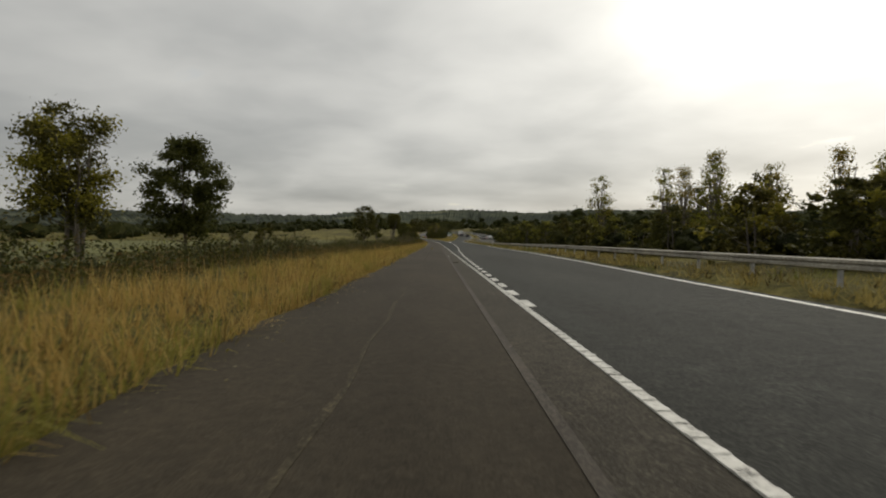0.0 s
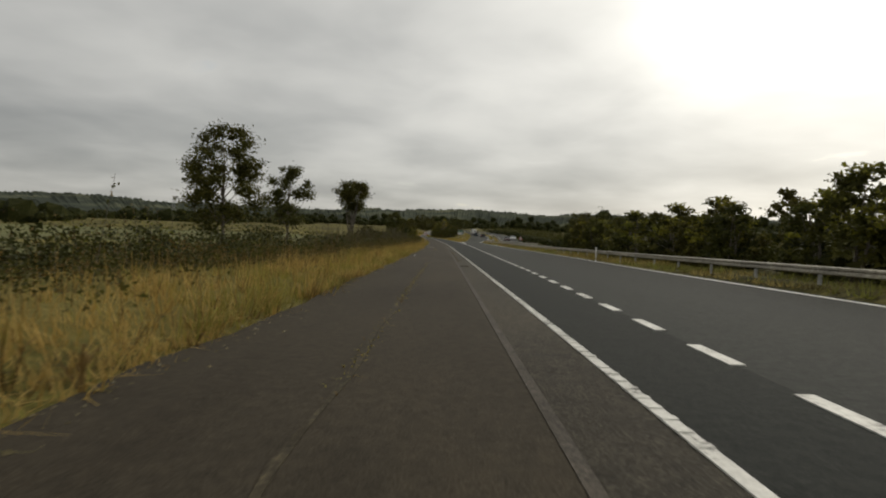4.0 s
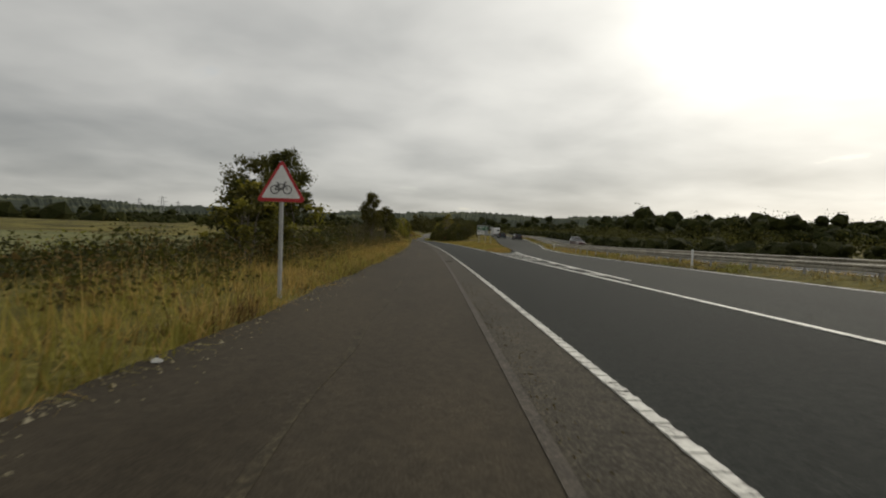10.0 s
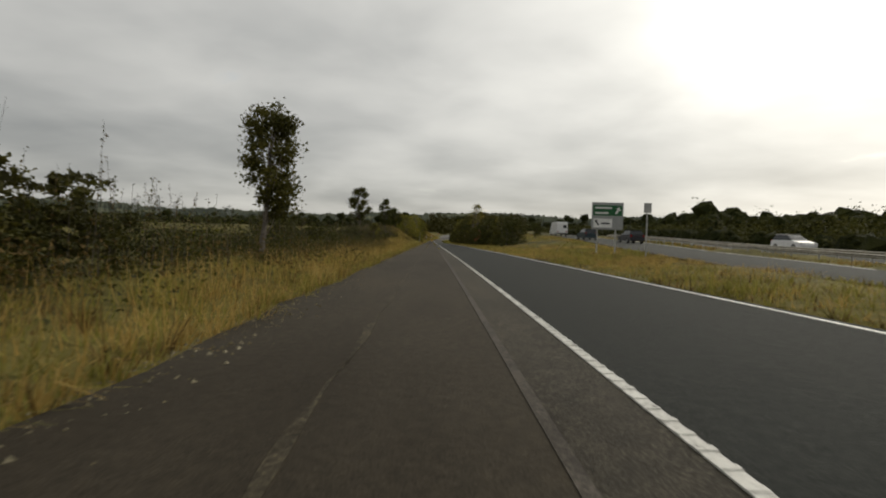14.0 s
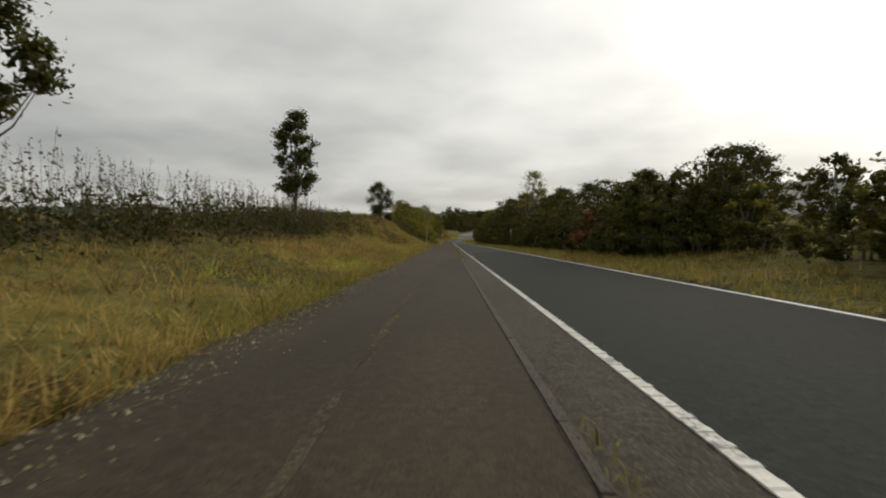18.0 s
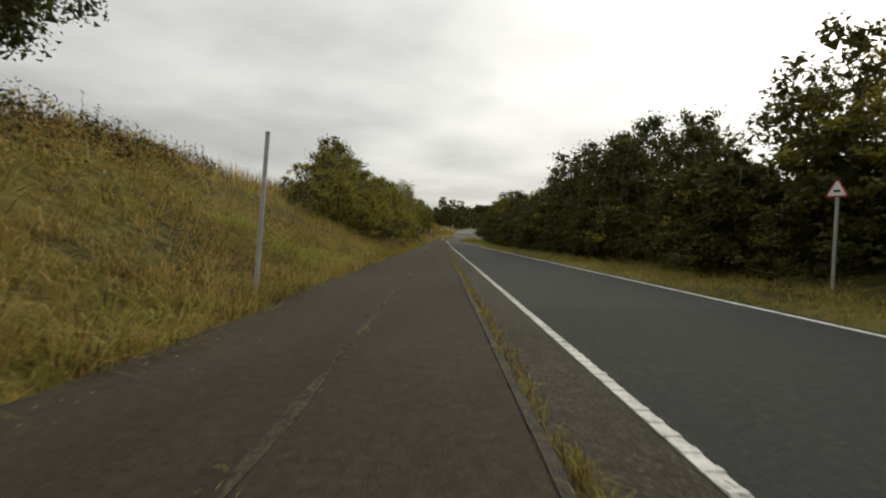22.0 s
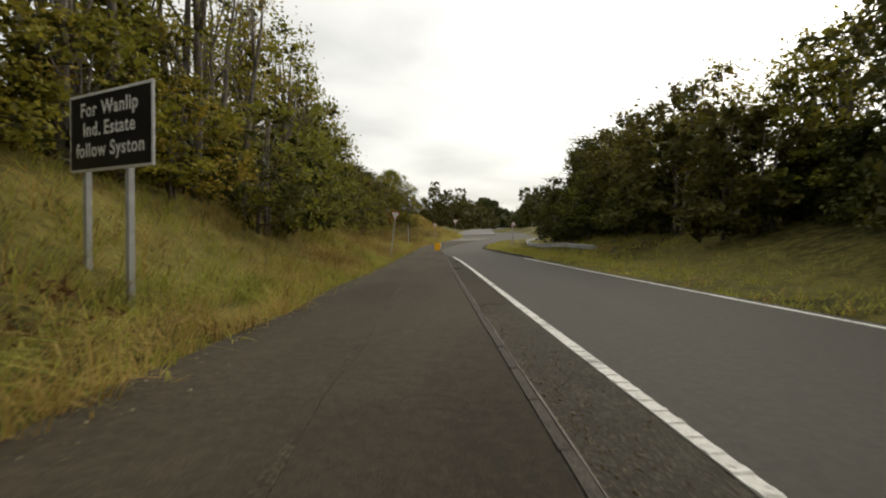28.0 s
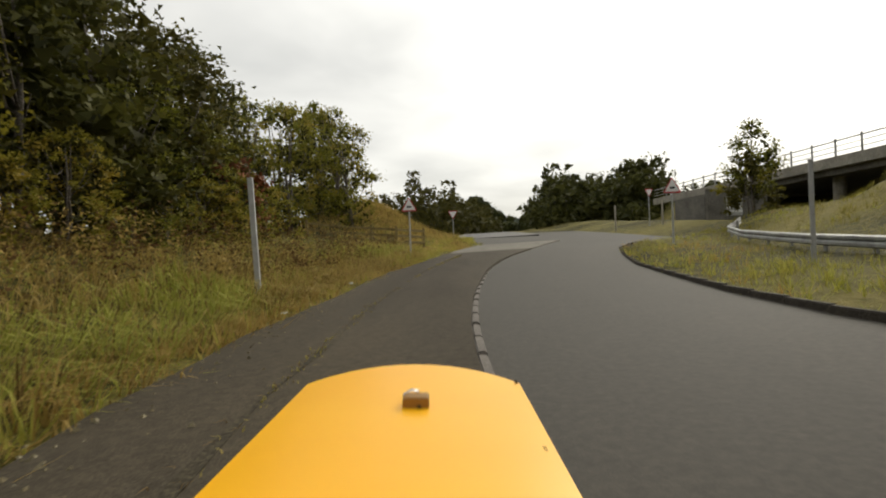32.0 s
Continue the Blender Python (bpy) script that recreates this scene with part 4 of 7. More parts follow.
    undergrowth("verge_growth", ["bush_a", "bush_b"], 474, 514, 2.3, 12.0, 13.6, 2.0, 3.4, "dense dark bushes at the foot of the trees", seed=53)
    for s, u, k in ((524.5, 17.0, 0.95), (521, 17.6, 1.05)):
        plant(models["bank_tree_a"], s, u, k, "tall leafy tree above the grass island", "tree", "bank trees")
    for s, u, k in ((473, -8.4, 1.1), (476.5, -7.6, 1.16), (480.5, -7.8, 1.05)):
        plant(models["open_tree"], s, u, k, "many-stemmed tree with thin yellowing leaves on the bank", "tree", "bank trees")
    for s, u, k in ((484, -8.2, 1.2), (488.5, -7.6, 1.22), (492.5, -7.7, 1.15), (495, -8.4, 1.05)):
        plant(models["birch_b"], s, u, k, "wispy tall tree with thin upright twigs", "tree", "birches")
    plant(models["tree_b"], 545, 19.6, 0.64, "bushy green tree beside the bridge", "tree", "trees by the bridge", wide=1.0)
    plant(models["bush_a"], 544.4, 19.0, 0.85, "bushy green tree beside the bridge", "tree", "trees by the bridge", wide=1.0)


build_banks()


def scatter(name, at, size, droop, mats, label, category, index=None):
    me = fast_mesh(name, leaf_quads(at, size, droop, None, 1.3)[:, :3], 3, mats, index)
    return tagged(new(name, me), label, category, kind="stuff")


def on_ground(s, u, dz):
    x, y = plan(s, u)
    return np.stack((x, y, ground_z(s, u) + dz), 1)


def patch(s, u, cell, seed):
    """A random value between 0 and 1 that changes smoothly over a few metres."""
    table = np.random.default_rng(seed).uniform(size=4096)
    a, b = s / cell, u / (cell * 0.7) + 40
    i, j = np.floor(a).astype(int), np.floor(b).astype(int)
    f, g = ease(a - i), ease(b - j)
    at = lambda p, q: table[(p * 57 + q * 131) % 4096]
    return (at(i, j) * (1 - f) + at(i + 1, j) * f) * (1 - g) + (at(i, j + 1) * (1 - f) + at(i + 1, j + 1) * f) * g


def build_bush_shade():
    """Dark lumps added as painted shade inside the bushes of both banks and those behind the barrier."""
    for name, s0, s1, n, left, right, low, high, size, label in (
            ("bank_thicket", 320, 470, 620, lambda s: 10.8 + 0 * s, lambda s: 14.0 + 0 * s, 0.3, 2.2, 0.85, "dark lumps painted as shade inside the bushes beyond the verge"),
            ("bank_thicket", 470, 522, 200, lambda s: 13.4 + 0 * s, lambda s: 17.0 + 0 * s, 0.3, 2.2, 0.9, "dark lumps painted as shade inside the trees above the grass bank"),
            ("barrier_thicket", 14, 133, 420, lambda s: main_right(s) + 5.6, lambda s: main_right(s) + 9.5, 0.2, 1.2, 0.6, "dark lumps painted as shade inside the bushes behind the barrier"),
            ("path_bank_thicket", 408, 496, 420, lambda s: -10.6 + 0 * s, lambda s: -8.2 + 0 * s, 0.3, 2.2, 0.7, "dark lumps painted as shade inside the bushes on the path's bank")):
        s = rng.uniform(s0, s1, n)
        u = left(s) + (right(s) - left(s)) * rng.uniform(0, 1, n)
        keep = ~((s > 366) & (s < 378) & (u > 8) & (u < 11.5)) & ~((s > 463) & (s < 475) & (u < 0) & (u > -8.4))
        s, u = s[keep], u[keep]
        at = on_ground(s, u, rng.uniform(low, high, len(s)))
        me = fast_mesh(name, lumps(at, size * rng.uniform(0.7, 1.2, len(s)), 0.9), 3, [M["leaf_core_shade"]])
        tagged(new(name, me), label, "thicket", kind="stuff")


build_bush_shade()


def build_hedge():
    """The low hedge between verge and field, with tall weeds standing out of it."""
    n = 1900
    s = rng.uniform(-30, 388, n)
    u = rng.normal(-8.2, 0.9, n) - np.interp(s, [-30, 60, 90, 335, 388], [3.0, 1.5, 0.4, 0.8, 3.4])
    hgt = np.interp(s, [-30, 40, 80, 100, 122, 140, 165, 176, 192, 204, 222, 240, 335, 388], [1.5, 1.3, 1.25, 1.6, 1.75, 2.2, 2.0, 1.1, 1.2, 1.6, 1.8, 1.5, 1.25, 0.7])
    top = hgt * rng.uniform(0.35, 1.15, n) * (0.75 + 0.5 * patch(s, u, 4.0, 21))
    cs = np.repeat(np.arange(n), 70)
    m = len(cs)
    f = rng.uniform(0, 1, m) ** 0.7
    ss = s[cs] + rng.normal(0, 0.36, m)
    uu = u[cs] + rng.normal(0, 0.36, m)
    at = on_ground(ss, uu, 0.05 + f * top[cs])
    tone = np.where(rng.uniform(size=m) < 0.5, rng.choice([0, 0, 1, 1, 2, 3], n)[cs], rng.choice([0, 0, 1, 3], m))
    scatter("field_hedge", at, 0.085, 0.0, [M["leaf_hedge_and_shade"], LD, LG, M["dead_leaf"]], "low dark tangled hedge with brambles beside a field", "hedge", tone)
    cs = np.repeat(np.arange(n), 52)
    m = len(cs)
    at = on_ground(s[cs] + rng.normal(0, 0.34, m), u[cs] + rng.normal(0, 0.3, m), 0.05 + rng.uniform(0, 0.8, m) * top[cs])
    scatter("hedge_thicket", at, 0.17, 0.0, [M["leaf_hedge_and_shade"]], "dark dense inner growth of a field hedge", "hedge")
    # rough scrub between the hedge and the grass
    n = 4300
    s2 = np.concatenate((rng.uniform(-12, 292, 2000), rng.uniform(398, 466, 500), rng.uniform(332, 382, 700), rng.uniform(345, 363, 520), rng.uniform(484, 503, 160), rng.uniform(511, 541, 420)))
    dock = (s2 > 345) & (s2 < 363) & (np.arange(n) >= n - 1100)
    u2 = rng.normal(-6.0, 1.0, n) - np.interp(s2, [-12, 60, 90, 150, 292], [2.2, 0.9, 0.2, -0.8, -0.4])
    u2 = np.where(s2 > 330, -rng.uniform(7.0, 11.0, n), u2)
    u2 = np.where(dock, -rng.uniform(4.6, 9.0, n), u2)
    u2 = np.where(s2 > 390, -rng.uniform(3.0, 7.0, n), u2)
    u2 = np.where(s2 > 479, -rng.uniform(4.2, 7.0, n), u2)
    u2 = np.where(s2 > 510, path_left(s2) - rng.uniform(2.2, 6.0, n), u2)
    top2 = rng.uniform(0.3, 1.0, n) * np.interp(s2, [-12, 90, 130, 292, 340, 400, 480, 484], [0.8, 0.9, 1.15, 1.0, 0.95, 1.2, 1.2, 1.35]) * np.where(s2 > 390, np.interp(-u2, [3.0, 5.0], [0.55, 1.1]), 1.0)
    cs = np.repeat(np.arange(n), 36)
    m = len(cs)
    f = rng.uniform(0, 1, m) ** 0.8
    at = on_ground(s2[cs] + rng.normal(0, 0.3, m) * (1.1 - 0.6 * f), u2[cs] + rng.normal(0, 0.3, m) * (1.1 - 0.6 * f), 0.05 + f * top2[cs])
    tone = np.where(rng.uniform(size=m) < 0.35, rng.integers(0, 3, m), rng.integers(0, 3, n)[cs])
    tone = np.where(s2[cs] > 330, rng.choice([6, 4, 2, 4, 5], n)[cs], tone)
    tone = np.where(dock[cs], rng.choice([6, 2, 6, 4, 5, 1], n)[cs], tone)
    tone = np.where(s2[cs] > 390, rng.choice([6, 2, 2, 1, 5], n)[cs], tone)
    tone = np.where(s2[cs] > 479, rng.choice([2, 3, 4, 5, 6], n)[cs], tone)
    tone = np.where(s2[cs] > 510, rng.choice([6, 2, 2, 4, 6, 5], n)[cs], tone)
    scatter("verge_scrub", at, 0.095, -0.3, [M["leaf_hedge_and_shade"], LD, M["dead_leaf"], LG, M["blade_dry"], M["blade_green"], M["dock"]], "ragged brown and green scrub in front of the hedge", "scrub", tone)
    # tall weeds: stem and small leaves
    n = 2500
    s = np.concatenate((rng.uniform(292, 334, 500), rng.uniform(20, 112, 160), rng.uniform(100, 172, 900), rng.uniform(212, 246, 300), rng.uniform(246, 388, 640)))
    u = rng.normal(-7.8, 0.8, n) + np.interp(s, [20, 100, 215, 345, 388], [-1.0, 0.3, 0.6, -0.9, -3.2])
    h = rng.uniform(1.0, 2.1, n) * np.interp(s, [20, 110, 140, 330, 360], [0.7, 1.05, 1.3, 1.0, 0.62]) * (0.6 + 0.7 * patch(s, u, 3.0, 22)) * np.where((s > 216) & (s < 247), 1.3, 1.0) * np.where((s > 292) & (s < 334), 1.12, 1.0)
    base = on_ground(s, u, -0.05)
    lean = rng.normal(0, 0.10, (n, 2)) * h[:, None]
    tip = base + np.column_stack((lean, h))
    w = np.array([0.008, 0.0, 0.0])
    stems = np.stack((base - w, base + w, tip + w * 0.4, tip - w * 0.4), 1)
    k = 25
    f = rng.uniform(0.25, 1.0, (n, k, 1))
    at = base[:, None, :] * (1 - f) + tip[:, None, :] * f + rng.normal(0, 0.035, (n, k, 3))
    leaves = leaf_quads(at.reshape(-1, 3), 0.06, -0.5)
    me = fast_mesh("tall_weeds", np.concatenate((stems, leaves)), 4, [M["bark"], LD, M["dead_leaf"]], np.concatenate((np.zeros(n), rng.choice([1, 1, 2], n * k))))
    tagged(new("tall_weeds", me), "tall seeding weeds standing above the hedge", "weeds", kind="stuff")


build_hedge()


def blades(name, s, u, height, mats, index, label, category, bend=0.35, width=0.012, dz=None, way=None, curved=True):
    """Grass: tapering blades at the places; way gives the direction in which each one leans."""
    n = len(s)
    base = on_ground(s, u, -0.03) if dz is None else dz
    a = rng.uniform(0, 2 * math.pi, n) if way is None else way
    d = np.column_stack((np.cos(a), np.sin(a), np.zeros(n)))
    side = np.column_stack((-np.sin(a), np.cos(a), np.zeros(n)))
    h = height[:, None]
    k = (bend * rng.uniform(0.25, 1.6, n))[:, None]
    wd = (width * rng.uniform(0.6, 1.5, n))[:, None]
    up = np.array([0, 0, 1.0])
    if curved:
        mid = base + up * h * 0.62 + d * h * k * 0.35
        tip = base + up * h * (1 - 0.3 * k) + d * h * k
        quads = np.stack((base - side * wd, base + side * wd, mid + side * wd * 0.8, mid - side * wd * 0.8), 1)
        heads = np.stack((mid - side * wd * 0.8, mid + side * wd * 0.8, tip + side * wd * 0.15, tip - side * wd * 0.15), 1)
        quads, index = np.stack((quads, heads), 1).reshape(-1, 4, 3), np.repeat(index, 2)
    else:
        tip = base + up * h * (1 - 0.35 * np.minimum(k, 1.6)) + d * h * k
        quads = np.stack((base - side * wd, base + side * wd, tip), 1)
    me = fast_mesh(name, quads, quads.shape[1], mats, index)
    return tagged(new(name, me), label, category, kind="stuff")


def tussocks(s, u, count, spread_, r):
    """Blades round tussock centres: places, outward directions and the tussock's number."""
    c = np.repeat(np.arange(len(s)), count)
    a = r.uniform(0, 2 * math.pi, len(c))
    q = np.abs(r.normal(0, spread_, len(c)))
    return s[c] + q * np.cos(a), u[c] + q * np.sin(a), np.pi / 2 - a + r.normal(0, 0.5, len(c)), c


def build_grass():
    mats = [M["blade_dry"], M["blade_green"], M["dead_leaf"], M["blade_lush"]]
    r = rng
    # tall dry verge on the field side
    n = 7600
    s0, u0 = r.uniform(-12, 300, n), -2.3 - np.abs(r.normal(0, 1.0, n)) * 2.3
    s, u, way, c = tussocks(s0, u0, 15, 0.15, r)
    tall = r.uniform(0.35, 1.0, n) * (0.55 + 0.8 * patch(s0, u0, 1.6, 1))
    h = tall[c] * r.uniform(0.5, 1.1, len(c)) * 0.66 * np.interp(-u, [2.0, 2.5, 3.6, 8.0], [0.35, 0.7, 1.0, 1.05]) * np.interp(s, [0, 50, 110, 300], [1.3, 1.1, 0.95, 0.9])
    u = np.minimum(u, -2.1 - 0.1 * r.uniform(size=len(u)))
    soft = patch(s0, u0, 2.2, 2) + r.normal(0, 0.12, n) < np.interp(s0, [0, 60, 110, 150, 300], [0.38, 0.46, 0.56, 0.60, 0.55])
    green = np.where(r.uniform(size=len(c)) < 0.2, r.uniform(size=len(c)) < 0.5, soft[c]).astype(int)
    green = np.where(r.uniform(size=n)[c] < 0.10, 2, green)
    blades("verge_grass", s, u, h, mats, green, "tall straw-coloured dry verge grass", "grass", 0.55, 0.0095, way=way, curved=False)
    # single seeding stems that stand out of the verge
    n = 9000
    s, u = r.uniform(-10, 300, n), -2.5 - np.abs(r.normal(0, 1.0, n)) * 2.2
    blades("seeding_stems", s, u, r.uniform(0.5, 1.1, n) * np.interp(-u, [2.4, 3.2], [0.6, 1.0]), [M["blade_dry"], M["dead_leaf"]], (r.uniform(size=n) < 0.3).astype(int), "thin seeding grass stems above the verge", "grass", 0.28, 0.006, curved=False)
    # arching tufts that hang over the edge of the path
    n = 4800
    s0 = r.uniform(-8, 536, n)
    u0 = path_left(s0) + 0.15 - np.abs(r.normal(0, 1.0, n)) * 0.34 - 0.34 * patch(s0, s0 * 0, 1.7, 3) + 0.12 * (patch(s0, s0 * 0, 0.5, 8) - 0.5)
    s, u, way, c = tussocks(s0, u0, 9, 0.09, r)
    side = np.interp(s0, SLINE, TURN)[c]
    way = np.where(r.uniform(size=len(c)) < 0.55, side + r.normal(0, 0.8, len(c)), way)
    tall = (0.35 + 0.9 * patch(s0, u0, 1.1, 4)) * r.uniform(0.7, 1.2, n)
    h = tall[c] * r.uniform(0.5, 1.1, len(c)) * 0.50 * np.interp(-u, [1.9, 2.3, 3.0], [0.6, 1.0, 1.25])
    soft = patch(s0, u0, 2.6, 5) + r.normal(0, 0.1, n) < np.interp(s0, [0, 120, 300, 440, 536], [0.38, 0.48, 0.6, 0.62, 0.40])
    green = np.where(r.uniform(size=len(c)) < 0.2, r.uniform(size=len(c)) < 0.5, soft[c]).astype(int)
    green = np.where((green == 1) & (s0[c] > 464), 3, green)
    green = np.where(r.uniform(size=n)[c] < np.interp(s0, [440, 466], [0.16, 0.05])[c], 2, green)
    blades("edge_grass", s, u, h, mats, green, "arching tufts of grass hanging over the path edge", "grass", 1.0, 0.0075, way=way)
    # undergrowth of the same verge
    n = 60000
    s, u = r.uniform(-12, 300, n), -2.2 - np.abs(r.normal(0, 1.0, n)) * 2.4
    blades("verge_undergrowth", s, u, r.uniform(0.08, 0.3, n) * np.interp(-u, [2.1, 2.8], [0.6, 1.0]), mats, (patch(s, u, 2.2, 2) + r.normal(0, 0.15, n) < 0.5).astype(int), "short tangled grass under the tall stems", "grass", 1.1, 0.012, curved=False)
    # shorter greener grass along the bank
    n = 15500
    s0, u0 = r.uniform(296, 560, n), -np.abs(r.normal(0, 1.0, n)) * 3.8
    u0 = u0 + path_left(s0)
    s, u, way, c = tussocks(s0, u0, 12, 0.17, r)
    tall = r.uniform(0.3, 1.0, n) * (0.4 + 1.1 * patch(s0, u0, 1.5, 6))
    h = tall[c] * r.uniform(0.5, 1.1, len(c)) * 0.50 * np.interp(-u, [2.1, 2.6, 4.0, 7.0], [0.75, 1.0, 1.0, 1.25]) * np.interp(s, [480, 500], [1.0, 1.2])
    u = np.minimum(u, path_left(s) + 0.17 - 0.1 * r.uniform(size=len(u)))
    dry = np.interp(-u0, [2.2, 4.0, 6.0, 8.5], [0.30, 0.44, 0.78, 0.95]) * np.interp(s0, [296, 400, 425, 480, 492, 560], [1.0, 1.0, 0.9, 0.95, 1.1, 1.3])
    soft = patch(s0, u0, 2.4, 7) + r.normal(0, 0.13, n) > dry * 0.72 + 0.14
    green = np.where(r.uniform(size=len(c)) < 0.25, r.uniform(size=len(c)) < 0.5, soft[c]).astype(int)
    lush = patch(s0, u0, 3.0, 12) < np.interp(s0, [296, 330, 420, 455, 475], [0.1, 0.45, 0.5, 0.7, 1.1])
    green = np.where((green == 1) & lush[c], 3, green)
    green = np.where(r.uniform(size=n)[c] < np.interp(s0, [430, 466], [0.14, 0.06])[c], 2, green)
    blades("bank_grass", s, u, h, mats, green, "rough green and straw-coloured grass on the bank", "grass", 1.15, 0.012, way=way, curved=False)
    # long matted grass that lies over in swathes
    n = 5800
    s0 = np.concatenate((r.uniform(318, 460, 3000), r.uniform(460, 538, 2800)))
    u0 = path_left(s0) - 0.40 - np.abs(r.normal(0, 1.0, n)) * np.where(s0 < 420, 2.8, 2.3)
    s, u, way, c = tussocks(s0, u0, 10, 0.16, r)
    lie = np.interp(s0, SLINE, TURN) + (patch(s0, u0, 3.2, 31) - 0.5) * 3.4
    way = np.where(r.uniform(size=len(c)) < 0.7, lie[c] + r.normal(0, 0.45, len(c)), way)
    h = (0.45 + 0.5 * patch(s0, u0, 1.8, 32))[c] * r.uniform(0.55, 1.1, len(c)) * np.interp(path_left(s) - u, [0, 0.4, 1.0, 1.5], [0.3, 0.5, 0.9, 1.0]) * np.interp(s, [318, 480, 486, 500, 512], [0.8, 0.85, 1.25, 1.25, 0.95])
    soft = patch(s0, u0, 2.6, 33) + r.normal(0, 0.12, n)
    green = np.where(soft < np.interp(s0, [318, 400, 455, 484, 488, 500, 508], [0.42, 0.42, 0.55, 0.48, 0.22, 0.22, 0.50]) - np.interp(s0, [514, 522], [0, 0.2]), 1, 0)
    green = np.where((green == 1) & (patch(s0, u0, 4.0, 34) < np.interp(s0, [420, 455], [0.5, 1.1])), 3, green)
    tone = np.where(r.uniform(size=len(c)) < 0.12, 2, green[c])
    blades("matted_grass", s, u, h, mats, tone, "long matted grass lying over in swathes", "grass", 1.45, 0.0075, way=way)
    # straw on the mound beyond the fence
    n = 2600
    s0, u0 = r.normal(559, 6.5, n), r.normal(-4.2, 2.6, n)
    keep = (u0 < 2.0) & (s0 > 545) & (s0 < 575)
    s, u, way, c = tussocks(s0[keep], u0[keep], 8, 0.25, r)
    blades("mound_grass", s, u, r.uniform(0.25, 0.7, len(c)), mats, r.choice([0, 0, 0, 2, 1], int(keep.sum()))[c], "tall straw-coloured grass on the mound beyond the fence", "grass", 0.7, 0.02, way=way, curved=False)
    # tall dead stems along the top of the bank
    n = 5200
    s, u = r.uniform(330, 404, n), -r.normal(10.6, 1.3, n)
    blades("dead_stems", s, u, r.uniform(0.5, 1.25, n), [M["blade_dry"], M["bark"]], (r.uniform(size=n) < 0.4).astype(int), "dead brown weed stems along the bank top", "weeds", 0.3, 0.012, curved=False)
    # verge between slip road and trees
    n = 6400
    s0 = r.uniform(210, 534, n)
    u0 = slip_right(s0) + 0.2 + np.abs(r.normal(0, 1.0, n)) * np.interp(s0, [208, 214, 250, 290, 480, 520], [0.5, 1.4, 3.0, 1.6, 2.6, 3.0])
    keep = u0 < main_left(s0) - 0.6
    s0, u0 = s0[keep], u0[keep]
    s, u, way, c = tussocks(s0, u0, 13, 0.16, r)
    u = np.maximum(u, slip_right(s) + 0.05)
    h = r.uniform(0.08, 0.36, len(c)) * np.interp(u - slip_right(s), [0, 0.5, 1.5], [0.5, 0.9, 1.1])
    soft = r.uniform(size=len(s0)) > np.interp(s0, [208, 280, 330, 530], [0.6, 0.45, 0.2, 0.15])
    blades("slip_verge_grass", s, u, h, mats, soft[c].astype(int) * np.where(s0[c] > 440, 3, 1), "short yellow-green grass between the road and the trees", "grass", 0.8, 0.011, way=way, curved=False)
    # grass island and the slope below the bridge
    n = 4600
    s0, u0 = r.uniform(484, 562, n), r.uniform(6, 28, n)
    keep = (u0 > slip_right(s0) + 0.25) & (s0 < 534 + u0) & (u0 < main_left(s0) - 0.6)
    s0, u0 = s0[keep], u0[keep]
    s, u, way, c = tussocks(s0, u0, 14, 0.2, r)
    u = np.maximum(u, slip_right(s) + 0.05)
    soft = patch(s0, u0, 2.4, 9) > 0.24
    blades("island_grass", s, u, r.uniform(0.1, 0.42, len(c)), mats, np.where(soft, np.where(patch(s0, u0, 1.3, 41) < 0.35, 3, 1), 0)[c], "rough grass on the island and below the bridge", "grass", 0.6, 0.011, way=way, curved=False)
    # rough grass between slip road and dual carriageway, on the verge under the barrier and on the central reserve
    for name, s0, s1, n, left, right, low, tall, dry, label in (
            ("gore_grass", 212, 350, 6400, lambda s: slip_right(s) + 0.25, lambda s: np.maximum(main_left(s) - 0.5, slip_right(s) + 0.4), 0.10, 0.42, 0.42, "rough yellow-green grass between two roads"),
            ("barrier_grass", -12, 205, 3600, lambda s: main_right(s) + 0.35, lambda s: main_right(s) + 3.2, 0.14, 0.42, 0.62, "rank dull grass under the crash barrier"),
            ("reserve_grass", 120, 330, 3000, lambda s: main_right(s) + 0.35, lambda s: opp_left(s) - 0.4, 0.10, 0.32, 0.5, "short yellowish grass on the central reserve")):
        s0_ = r.uniform(s0, s1, n)
        u0_ = left(s0_) + (right(s0_) - left(s0_)) * r.uniform(0, 1, n)
        s, u, way, c = tussocks(s0_, u0_, 9, 0.2, r)
        u = np.clip(u, left(s), right(s))
        h = r.uniform(low, tall, len(c)) * (0.5 + 0.9 * patch(s0_, u0_, 2.4, 14))[c]
        soft = patch(s0_, u0_, 3.2, 15) > dry
        tone = np.where(soft[c], 1, 0)
        tone = np.where(r.uniform(size=n)[c] < 0.22, 2, tone)
        blades(name, s, u, h, mats, tone, label, "grass", 0.8, 0.016, way=way, curved=False)
    # weeds in the seams of the path and along the kerb
    pos_s, pos_u = [], []
    for a, b, w, dens in ((70, 92, -0.72, 30), (118, 136, -0.72, 14), (200, 206, -0.72, 12), (292, 306, -0.72, 6), (318, 420, -0.72, 20), (330, 345, 0.80, 80), (290, 300, 0.80, 24), (345, 366, 0.80, 150), (366, 432, 0.78, 70)):
        k = int((b - a) * dens)
        centre = r.uniform(a, b, max(3, k // 9))
        pos_s.append(r.choice(centre, k) + r.normal(0, 0.25, k))
        pos_u.append(w + r.normal(0, 0.045, k))
    k = 1900
    pos_s.append(r.choice(r.uniform(498, 536, 150), k) + r.normal(0, 0.25, k))
    pos_u.append(path_left(pos_s[-1]) + 1.12 + r.normal(0, 0.045, k))
    s, u = np.concatenate(pos_s), np.concatenate(pos_u)
